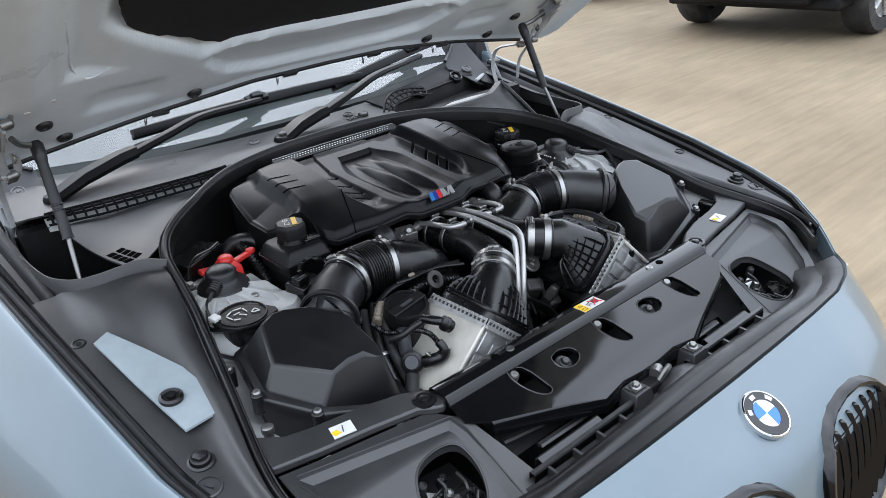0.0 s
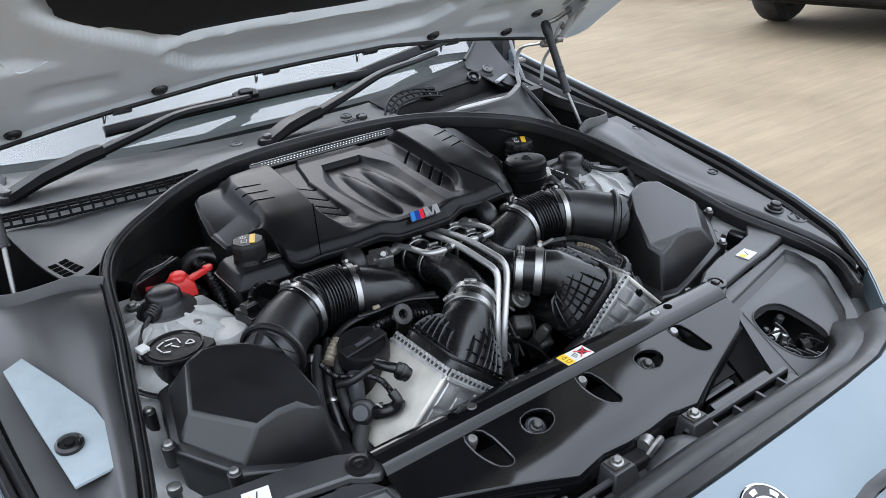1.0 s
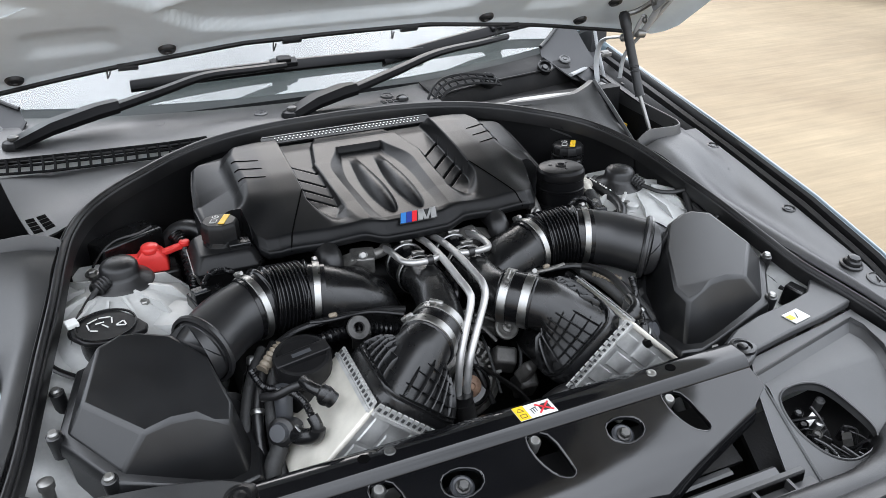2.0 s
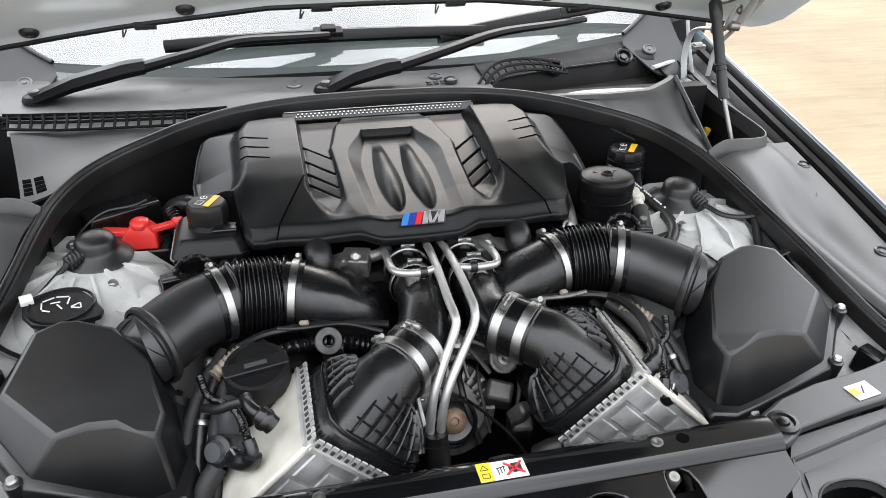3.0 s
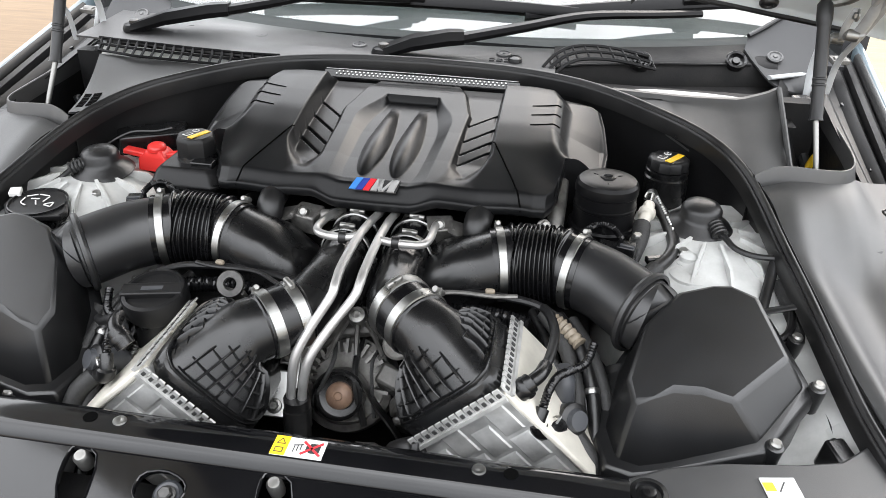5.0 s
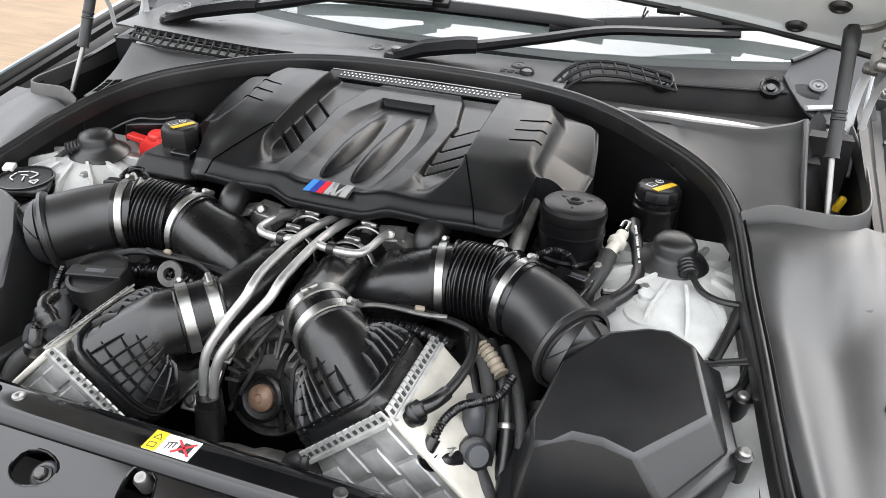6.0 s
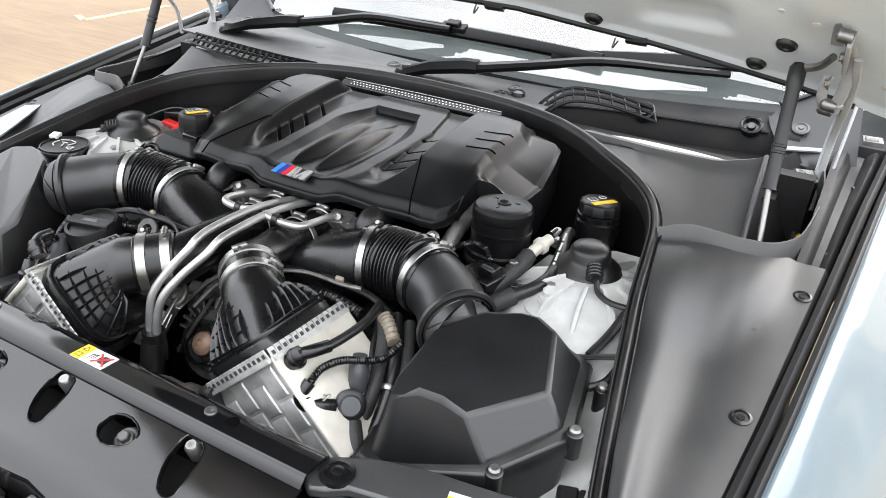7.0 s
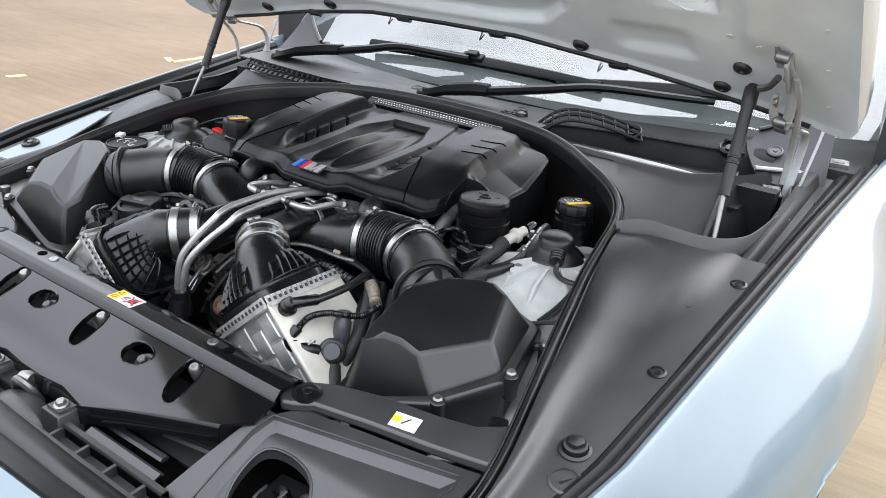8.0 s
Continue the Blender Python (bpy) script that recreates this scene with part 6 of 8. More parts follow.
# belt drive at the front: finned housing, pulley, belt
HUB, AX = V3((0.002, 0.165, 0.763)), V3((0.0, -0.85, 0.52)).normalized()
AU = AX.cross(V3((1, 0, 0))).normalized()
AU = AU if AU.z > 0 else -AU


def face(a, r, h=0.0):
    """A point round the hub: angle in degrees from the right, radius, height along the axle."""
    return HUB + V3((1, 0, 0)) * (r * math.cos(radians(a))) + AU * (r * math.sin(radians(a))) + AX * h


g = Geo()
g.lathe([(0.056, -0.075), (0.058, -0.035), (0.055, -0.026), (0.047, -0.022), (0.045, -0.030), (0.0, -0.030)], HUB + AU * 0.012, AX, 36)
alt = part("alternator", g, ENGINE, block, "finned cast aluminium alternator housing")
for k in range(15):
    a = -5 + 13.5 * k
    g = Geo()
    c = HUB + AU * 0.012
    rad = V3((1, 0, 0)) * math.cos(radians(a)) + AU * math.sin(radians(a))
    tan = AX.cross(rad)
    g.loft([[c + rad * r + tan * w + AX * h for r, w in ((0.035, -0.0016), (0.0525, -0.0020), (0.0525, 0.0020), (0.035, 0.0016))] for h in (-0.03, -0.014)])
    part("fin", g, ENGINE, alt)
pul = part("pulley", Geo().lathe([(0.026, -0.028), (0.027, 0.0), (0.024, 0.002), (0.023, -0.006), (0.016, -0.008), (0.0, -0.008)], HUB, AX, 32), PLASTIC, block, "black belt pulley with a rusty hub")
part("pulley_hub", Geo().lathe([(0.0155, -0.009), (0.0150, -0.003), (0.011, 0.001), (0.005, 0.002), (0.004, 0.0), (0, 0.0)], HUB, AX, 24), RUST, pul)
g = Geo()
run = [face(a, 0.030, -0.012) for a in (215, 190, 165, 140, 115, 90, 65, 42)] + [V3((0.045, 0.160, 0.765)), V3((0.070, 0.150, 0.738)), V3((0.095, 0.135, 0.70))]
g.sheet([[p + AX * 0.012, p, p - AX * 0.012] for p in spline(run, 5)], 0.004, (0, -0.2, -0.9))
part("belt", g, RUBBER, block, "ribbed black drive belt", angle=70)
# cast brackets and webs above the housing
g = Geo()
g.sheet([[(-0.04, 0.195, 0.800), (0.0, 0.205, 0.822), (0.03, 0.208, 0.826), (0.062, 0.20, 0.812)], [(-0.045, 0.225, 0.815), (0.0, 0.24, 0.836), (0.03, 0.242, 0.838), (0.07, 0.235, 0.82)]], 0.012)
part("front_casting", g, CAST, block, "dark cast aluminium bracket", bevel=0.004)
for c, sz, rot in (((0.060, 0.188, 0.776), (0.038, 0.03, 0.040), (40, 10, -20)), ((0.082, 0.165, 0.745), (0.03, 0.03, 0.05), (40, 0, -10)), ((0.075, 0.150, 0.775), (0.02, 0.02, 0.03), (30, 10, 20)), ((-0.040, 0.205, 0.800), (0.024, 0.03, 0.03), (20, 0, 15))):
    part("housing_block", Geo().box(c, sz, rot, 0.8), CAST, block, bevel=0.004)
for x0, x1, y1, z1 in ((0.006, -0.012, 0.160, 0.795), (0.014, 0.020, 0.165, 0.800), (0.020, 0.048, 0.172, 0.798), (0.030, 0.070, 0.185, 0.808), (-0.004, -0.034, 0.175, 0.792)):
    a, b = V3((x0, 0.215, 0.838)), V3((x1, y1 + 0.012, z1 + 0.012))
    part("web", Geo().tube([a, a.lerp(b, 0.5) + V3((0, 0, 0.003)), b], lambda u: 0.0036 - 0.001 * u, 6, 4), CAST, block)
part("fan_bolt", Geo().lathe([(0.0105, -0.01), (0.011, 0.004), (0.009, 0.008), (0.0045, 0.009), (0.004, 0.006), (0, 0.006)], (0.014, 0.212, 0.838), (0, -0.6, 0.8), 18), ZINC, block, "bright round bolt head")
part("loop_pipe", Geo().tube([(0.045, 0.215, 0.83), (0.060, 0.215, 0.845), (0.052, 0.235, 0.858), (0.035, 0.25, 0.86)], 0.005, 8, 5), PLASTIC, block)
part("loop_pipe", Geo().tube([(0.005, 0.23, 0.83), (0.012, 0.235, 0.855), (0.018, 0.25, 0.868), (0.015, 0.28, 0.872)], 0.006, 8, 5), PLASTIC, block)
g = Geo()
g.box((-0.052, 0.142, 0.776), (0.034, 0.050, 0.004), (48, 4, 6))
g.box((-0.048, 0.180, 0.803), (0.030, 0.030, 0.004), (20, 4, 6))
g.box((-0.040, 0.158, 0.790), (0.006, 0.05, 0.016), (40, 0, 6))
wb = part("pipe_bracket", g, STEEL, block, "pale aluminium pipe bracket", bevel=0.0015)
part("bracket_bolt", hexbolt(Geo(), (-0.058, 0.131, 0.768), (0, -0.75, 0.66), 0.0055, 0.006), ZINC, wb)
for p in ((-0.046, 0.176, 0.812), (0.064, 0.186, 0.826)):
    g = Geo()
    g.lathe([(0.0165, -0.004), (0.0165, 0.001), (0.014, 0.0025), (0.008, 0.0015), (0.0075, 0.005), (0.004, 0.006), (0, 0.004)], p, (0, -0.72, 0.68), 24)
    part("idler_cap", g, ENGINE, block, "grey round cap with a centre screw")
g = Geo()
g.tube([(-0.030, 0.122, 0.775), (-0.028, 0.115, 0.74), (-0.025, 0.11, 0.66)], 0.0145, 12, 4)
part("lower_hose", g, RUBBER, block)
g = Geo()
g.lathe([(0.020, -0.05), (0.022, -0.03), (0.020, -0.01), (0.024, 0.0), (0.024, 0.02), (0.018, 0.03), (0.018, 0.05)], (0.035, 0.105, 0.725), (1, 0.05, 0.05), 20)
part("water_housing", g, ENGINE, block, "dull cast water housing")
g = Geo()
g.tube([(0.080, 0.098, 0.755), (0.094, 0.092, 0.768), (0.112, 0.088, 0.775)], lambda u: 0.013 + (0.003 if u > 0.75 else 0), 14, 6)
part("stub_hose", g, RUBBER, block)
for k in range(4):
    random.seed(300 + k)
    x = random.uniform(-0.03, 0.09)
    part("small_lead", Geo().tube([(x, random.uniform(0.20, 0.25), random.uniform(0.80, 0.83)), (x + random.uniform(-0.02, 0.02), 0.185, random.uniform(0.78, 0.80)), (x + random.uniform(-0.02, 0.03), 0.16, random.uniform(0.72, 0.76))], random.uniform(0.0018, 0.004), 7, 5), random.choice([RUBBER, BRAID, PLASTIC]), block)


# ---- air filter boxes ----
def filter_box(s):
    fb = thing("air_filter_box", "matt black plastic air filter box with faceted lid", "air filter box", (0.385 * s, 0.17, 0.66), "air filter boxes")
    top = [(0.385, 0.245, 0.9055), (0.404, 0.247, 0.9065), (0.428, 0.233, 0.9045), (0.451, 0.170, 0.8765), (0.3945, 0.1130, 0.8610), (0.366, 0.118, 0.8640), (0.341, 0.119, 0.8620), (0.322, 0.1165, 0.8530), (0.307, 0.120, 0.8390), (0.301, 0.143, 0.8500), (0.317, 0.186, 0.8900), (0.350, 0.229, 0.9030)]
    rimr = [(0.385, 0.272, 0.862), (0.414, 0.276, 0.864), (0.452, 0.262, 0.860), (0.472, 0.165, 0.846), (0.423, 0.103, 0.825), (0.372, 0.098, 0.804), (0.341, 0.096, 0.791), (0.318, 0.095, 0.784), (0.297, 0.105, 0.781), (0.288, 0.145, 0.784), (0.299, 0.200, 0.812), (0.335, 0.255, 0.846)]
    c = V3((0.385, 0.17, 0))
    ring = lambda pts, k, dz: [V3((c.x + (p[0] - c.x) * k, c.y + (p[1] - c.y) * k, p[2] + dz)) for p in pts]
    g = Geo()
    g.loft([ring(rimr, 1.0, -0.004), ring(rimr, 1.0, 0.0), [V3(p) for p in top]], True, False, True)
    lid = part("lid", g, BOXPL, fb, s=s, bevel=0.005, angle=30)
    g = Geo()
    g.loft([ring(rimr, 1.13, -0.022), ring(rimr, 1.14, -0.010), ring(rimr, 1.11, -0.004), ring(rimr, 0.98, 0.001)], True, False, True)
    part("flange", g, BOXPL, fb, s=s, bevel=0.002)
    g = Geo()
    low = [V3((p[0] * 0.9 + 0.385 * 0.1, p[1] * 0.9 + 0.017, 0.66)) for p in rimr]
    g.loft([low, ring(rimr, 1.06, -0.05), ring(rimr, 1.09, -0.020)])
    part("base", g, BOXPL, fb, s=s, bevel=0.004)
    for p in ((0.4835, 0.165, 0.849), (0.435, 0.099, 0.826), (0.332, 0.087, 0.776), (0.482, 0.246, 0.850)):
        g = Geo()
        g.lathe([(0.008, -0.03), (0.0085, 0.0), (0.007, 0.001)], p, (0.05, -0.15, 1), 12)
        lug = part("screw_lug", g, BOXPL, fb, s=s)
        part("screw", Geo().lathe([(0.0058, 0.0), (0.0058, 0.004), (0.004, 0.0062), (0, 0.0062)], p, (0.05, -0.15, 1), 12), ZINC, lug, "bright cross-head screw", s=s)
    return fb


filter_box(1)
filter_box(-1)


# ---- intake hoses: smooth tube, clamps, bellows, turbo inlet ----
def band(geo, c, axis, r, w=0.011):
    geo.lathe([(r, -w / 2), (r + 0.0016, -w / 2 + 0.0006), (r + 0.0016, w / 2 - 0.0006), (r, w / 2)], c, axis, 36, False)
    return geo


def clamp(parent, c, axis, r, screw_dir, s, w=0.011, name="hose_clamp"):
    c, axis = V3(c), V3(axis).normalized()
    b = part(name, band(Geo(), c, axis, r, w), STEEL, parent, "bright steel hose clamp", s=s)
    sd = V3(screw_dir)
    sd = (sd - axis * sd.dot(axis)).normalized()
    p = c + sd * (r + 0.004)
    tang = axis.cross(sd)
    g = Geo()
    g.box(p - sd * 0.001, (0.007, 0.007, 0.006))
    g.lathe([(0.0034, -0.008), (0.0034, 0.008), (0.0024, 0.0095)], p, tang, 10)
    part("clamp_screw", g, ZINC, b, s=s)
    return b


def intake(s):
    it = thing("intake_hose", "black intake tube with ribbed bellows and steel clamps", "intake hose", (0.24 * s, 0.28, 0.80), "intake hoses")
    A, B, C, D = V3((0.372, 0.190, 0.858)), V3((0.317, 0.237, 0.868)), V3((0.246, 0.294, 0.877)), V3((0.160, 0.303, 0.872))
    R = 0.0405
    g = Geo()
    tc, td = V3((-0.93, 0.36, 0.03)).normalized(), V3((-0.975, -0.20, -0.06)).normalized()
    g.tube([A.lerp(B, 0.93), B, B.lerp(C, 0.5) + V3((0.002, 0.007, 0.001)), C - tc * 0.004, C + tc * 0.008], R, 36, 8)
    part("smooth_tube", g, TUBE, it, s=s)
    g = Geo()
    ax = (B.lerp(C, 0.3) - B).normalized()
    E = V3((0.347, 0.212, 0.842))
    g.tube([E, B.lerp(E, 0.65), B.lerp(E, 0.3), B - ax * 0.003], lambda u: lerp(0.018, R + 0.001, u), 36, 6)
    g.lathe([(R + 0.002, -0.004), (R + 0.006, -0.003), (R + 0.0068, 0.001), (R + 0.0052, 0.004), (R, 0.005)], B, ax, 40, False)
    part("collar", g, TUBE, it, s=s)
    # bellows
    q0, q1 = C + tc * 0.017 + V3((0, 0.001, 0.001)), D - td * 0.017 + V3((0, 0.001, 0.001))
    P = [C - tc * 0.011, C + tc * 0.004, q0, q0.lerp(q1, 0.25), q0.lerp(q1, 0.5), q0.lerp(q1, 0.75), q1, D - td * 0.004, D + td * 0.011]
    g = Geo()
    n = 12

    def rib(u):
        if u < 0.22 or u > 0.78:
            return R + 0.0015
        return R + 0.0036 + 0.0021 * math.cos((u - 0.22) / 0.56 * n * 2 * math.pi + math.pi)

    g.tube(P, rib, 36, 24)
    part("bellows", g, HOSE, it, "ribbed black rubber bellows", s=s, angle=80)
    clamp(it, C, -tc, R + 0.0022, (0.15, 0.45, 0.9), s, 0.0095)
    clamp(it, D, -td, R + 0.0022, (-0.3, 0.5, 0.85), s, 0.0095)
    # turbo inlet elbow, a fat faceted box going down to the middle
    g = Geo()
    rings = []
    secs = [(D + V3((0.002, 0.001, 0.001)), R, (-1, -0.2, -0.06), 2.0), (D + V3((-0.022, -0.009, -0.006)), R + 0.001, (-1, -0.28, -0.12), 2.2), (D + V3((-0.048, -0.016, -0.016)), R + 0.003, (-1, -0.3, -0.3), 3.4), (D + V3((-0.072, -0.020, -0.036)), R + 0.002, (-1, -0.3, -0.6), 4.5), (D + V3((-0.086, -0.022, -0.075)), R, (-0.5, -0.2, -1), 4.5), (D + V3((-0.09, -0.022, -0.13)), R - 0.002, (0, 0, -1), 3.0)]
    for c, r, ax2, p in secs:
        ax2 = V3(ax2).normalized()
        sd = ax2.cross(V3((0, 1, 0))).normalized()
        fw = sd.cross(ax2).normalized()
        ring = []
        for k in range(32):
            a = 2 * math.pi * k / 32
            ca, sa = math.cos(a), math.sin(a)
            q = (abs(ca) ** p + abs(sa) ** p) ** (-1 / p)
            ring.append(V3(c) + sd * r * ca * q + fw * r * sa * q)
        rings.append(ring)
    g.loft(rings)
    part("turbo_inlet", g, PLASTIC, it, "black moulded turbo inlet elbow", s=s, angle=50)
    return it


intake(1)
intake(-1)


# ---- charge coolers ----
def cooler(s):
    cc = thing("charge_cooler", "silver charge air cooler with black ribbed end tank", "charge cooler", (0.19 * s, 0.15, 0.66), "charge coolers")
    ex = V3((0.086, 0, -0.084)).normalized()   # outward and down
    en = V3((-0.087, 0, -0.079)).normalized()  # inward and down
    T = V3((0.186, 0, 0.860))
    L, W = 0.128, 0.120

    def at(a, b, y):
        p = T + ex * a + en * b
        return V3((p.x, y, p.z))

    y0, y1 = 0.086, 0.212
    g = Geo()
    g.loft([[at(0.004, 0.004, y), at(L, 0.004, y), at(L, W, y), at(0.004, W, y)] for y in (y0 + 0.004, y1 - 0.004)])
    part("core", g, ALU, cc, "bare aluminium cooler core", s=s, bevel=0.004)
    g = Geo()
    g.loft([[at(0.002, -0.001, y), at(L + 0.003, -0.001, y), at(L + 0.003, 0.006, y), at(0.002, 0.006, y)] for y in (y0, y1)])
    part("top_plate", g, ALUCREAM, cc, "pale cream aluminium side plate", s=s, bevel=0.0025)
    # pressed pattern on the front face
    for r in range(4):
        for c in range(3):
            g = Geo()
            a, b = 0.010 + 0.039 * c + (0.014 if r % 2 else 0), 0.014 + 0.027 * r
            e = min(a + 0.035, L - 0.004)
            q = [at(a, b, y0 + 0.0035), at(e, b, y0 + 0.0035), at(e, b + 0.023, y0 + 0.0035), at(a, b + 0.023, y0 + 0.0035)]
            m = sum(q, V3()) / 4
            g.loft([q, [m.lerp(p, 0.86) + V3((0, -0.0014, 0)) for p in q]])
            part("pressing", g, ALU, cc, s=s)
    # crimped flange: scalloped teeth along both edges of the tank
    for nm, pts in (("side_crimp", [(at(0.004, 0.0, y), V3((-0.10, 0, 0.30))) for y in [y0 + 0.004 + i * 0.0088 for i in range(14)]]), ("front_crimp", [(at(0.003, b, y0 - 0.001), V3((0, -1, 0.1))) for b in [0.006 + i * 0.0088 for i in range(13)]])):
        g = Geo()
        along = (pts[1][0] - pts[0][0]).normalized()
        a0, a1 = pts[0][0] - along * 0.004, pts[-1][0] + along * 0.004
        if nm == "side_crimp":
            wv, nv = -ex, V3((0.0, 0, 0.0)) - en
        else:
            wv, nv = -ex, V3((0, -1, 0))
        for p, _ in pts:
            h = 0.0044
            g.loft([[p - along * h + wv * 0.000, p + along * h, p + along * h * 0.75 + wv * 0.011, p - along * h * 0.75 + wv * 0.011], [q + nv * 0.002 for q in (p - along * h, p + along * h, p + along * h * 0.75 + wv * 0.0105, p - along * h * 0.75 + wv * 0.0105)]])
        g.loft([[a0 + nv * 0.0005, a0 + nv * 0.0045, a0 + nv * 0.0045 + ex * 0.004, a0 + nv * 0.0005 + ex * 0.004], [a1 + nv * 0.0005, a1 + nv * 0.0045, a1 + nv * 0.0045 + ex * 0.004, a1 + nv * 0.0005 + ex * 0.004]])
        part(nm, g, ALU, cc, "crimped aluminium edge", s=s)
        edge = [o for o in cc.children if o.name.startswith(nm)][0]
        for p, _ in pts:
            part("crimp_slot", Geo().box(p + wv * 0.0045 + nv * 0.0022, (0.0045, 0.0036, 0.002), (0, 43, 0) if nm == "side_crimp" else (90, 43, 0)), BLACKINK, edge, s=s)
    # plastic tank: from the flange up into a round neck
    neck = V3((0.088, 0.170, 0.868))
    nax = V3((-0.72, 0.66, 0.10)).normalized()
    nsd = nax.cross(V3((0, 0, 1))).normalized()
    nup = nsd.cross(nax).normalized()
    N = 32
    out = -ex

    def rect(k, b0, b1, ya, yb, lift, p=6.0):
        cb, cy = (b0 + b1) / 2, (ya + yb) / 2
        ring = []
        for i in range(N):
            a = 2 * math.pi * (i + 0.5) / N
            ca, sa = math.cos(a), math.sin(a)
            q = (abs(ca) ** p + abs(sa) ** p) ** (-1 / p)
            w = at(0.0, cb + (b1 - b0) / 2 * ca * q, cy + (yb - ya) / 2 * sa * q)
            ring.append(w + out * lift)
        return ring

    def neck_ring(c, r):
        ring = []
        for i in range(N):
            a = 2 * math.pi * (i + 0.5) / N
            d = en * math.cos(a) + V3((0, 1, 0)) * math.sin(a)
            d = (d - nax * d.dot(nax)).normalized()
            ring.append(V3(c) + d * r)
        return ring

    base0 = rect(0, 0.004, W + 0.004, y0 + 0.003, y1 - 0.002, 0.0)
    base1 = rect(0, 0.004, W + 0.004, y0 + 0.003, y1 - 0.002, 0.016)
    base2 = rect(0, 0.010, W, y0 + 0.010, y1 - 0.002, 0.024, 5)
    nr0 = neck_ring(neck - nax * 0.024, 0.035)
    nr1 = neck_ring(neck, 0.0335)
    nr2 = neck_ring(neck + nax * 0.02, 0.0335)
    b25 = [a.lerp(b, 0.45) + out * 0.004 for a, b in zip(base2, nr0)]
    b28 = [a.lerp(b, 0.8) + out * 0.002 for a, b in zip(base2, nr0)]
    g = Geo()
    g.loft([base0, base1, base2, b25, b28, nr0, nr1, nr2])
    tank = part("end_tank", g, PLASTIC, cc, "black plastic end tank", s=s, angle=45)
    # ribs standing on the tank, with rounded tops
    def tank_p(i, t):
        a, f = int(i) % N, i - int(i)
        line = [base1, base2, b25, b28, nr0]
        c = min(3.999, max(0.0, t * 4))
        j, h = int(c), c - int(c)
        p0 = line[j][a].lerp(line[j + 1][a], h)
        p1 = line[j][(a + 1) % N].lerp(line[j + 1][(a + 1) % N], h)
        return p0.lerp(p1, f)

    core_c = V3((0.150, 0.15, 0.80))

    def rib_on(spots, high, wide, name):
        pts = [tank_p(i, t) for i, t in spots]
        n = len(pts)
        rings = []
        for k, (i, t) in enumerate(spots):
            du = tank_p(i + 0.3, t) - tank_p(i - 0.3, t)
            dt = tank_p(i, min(0.99, t + 0.03)) - tank_p(i, max(0.0, t - 0.03))
            nr = du.cross(dt).normalized()
            nr = nr if nr.dot(pts[k] - core_c) > 0 else -nr
            tg = (pts[min(k + 1, n - 1)] - pts[max(k - 1, 0)]).normalized()
            sd = tg.cross(nr).normalized()
            h = high * min(1.0, 0.15 + 3.2 * min(k, n - 1 - k) / (n - 1))
            rings.append([pts[k] - nr * 0.003 - sd * wide, pts[k] + nr * (h - 0.0012) - sd * wide * 0.75, pts[k] + nr * h, pts[k] + nr * (h - 0.0012) + sd * wide * 0.75, pts[k] - nr * 0.003 + sd * wide])
        part(name, Geo().loft(rings), PLASTIC, tank, s=s, angle=60)

    for i, t0, t1 in ((8.6, 0.20, 0.66), (9.8, 0.18, 0.80), (11.0, 0.16, 0.86), (12.2, 0.14, 0.72), (13.4, 0.14, 0.84), (14.6, 0.14, 0.74), (15.8, 0.14, 0.66), (17.0, 0.16, 0.56), (18.2, 0.20, 0.46)):
        rib_on([(i, lerp(t0, t1, k / 9)) for k in range(10)], 0.0062, 0.0014, "rib")
    for t, a, b in ((0.22, 8.2, 19.2), (0.34, 8.2, 19.0), (0.46, 8.4, 18.4), (0.58, 8.8, 16.4)):
        rib_on([(lerp(a, b, k / 15), t) for k in range(16)], 0.0055, 0.0014, "cross_rib")
    for i, t0, t1 in ((20.6, 0.20, 0.50), (21.8, 0.16, 0.70), (23.0, 0.14, 0.82), (24.1, 0.12, 0.90), (25.2, 0.12, 0.84), (26.4, 0.12, 0.93), (27.6, 0.14, 0.86), (28.8, 0.16, 0.92)):
        rib_on([(i, lerp(t0, t1, k / 9)) for k in range(10)], 0.0062, 0.0014, "rib")
    for t, a, b in ((0.20, 20.2, 29.8), (0.34, 20.2, 29.8), (0.47, 20.6, 29.6), (0.60, 21.2, 29.4), (0.73, 22.6, 29.2)):
        rib_on([(lerp(a, b, k / 15), t) for k in range(16)], 0.0055, 0.0014, "cross_rib")
    # raised rim moulding round the tank's foot
    rib_on([(lerp(8.0, 30.0, k / 40), 0.10) for k in range(41)], 0.0040, 0.0022, "foot_moulding")
    return cc, neck, nax


_, NECK, NAX = cooler(1)
LEFT_SHIFT = V3((0.024, -0.022, -0.008))
left_cooler, _, _ = cooler(-1)
left_cooler.location += LEFT_SHIFT


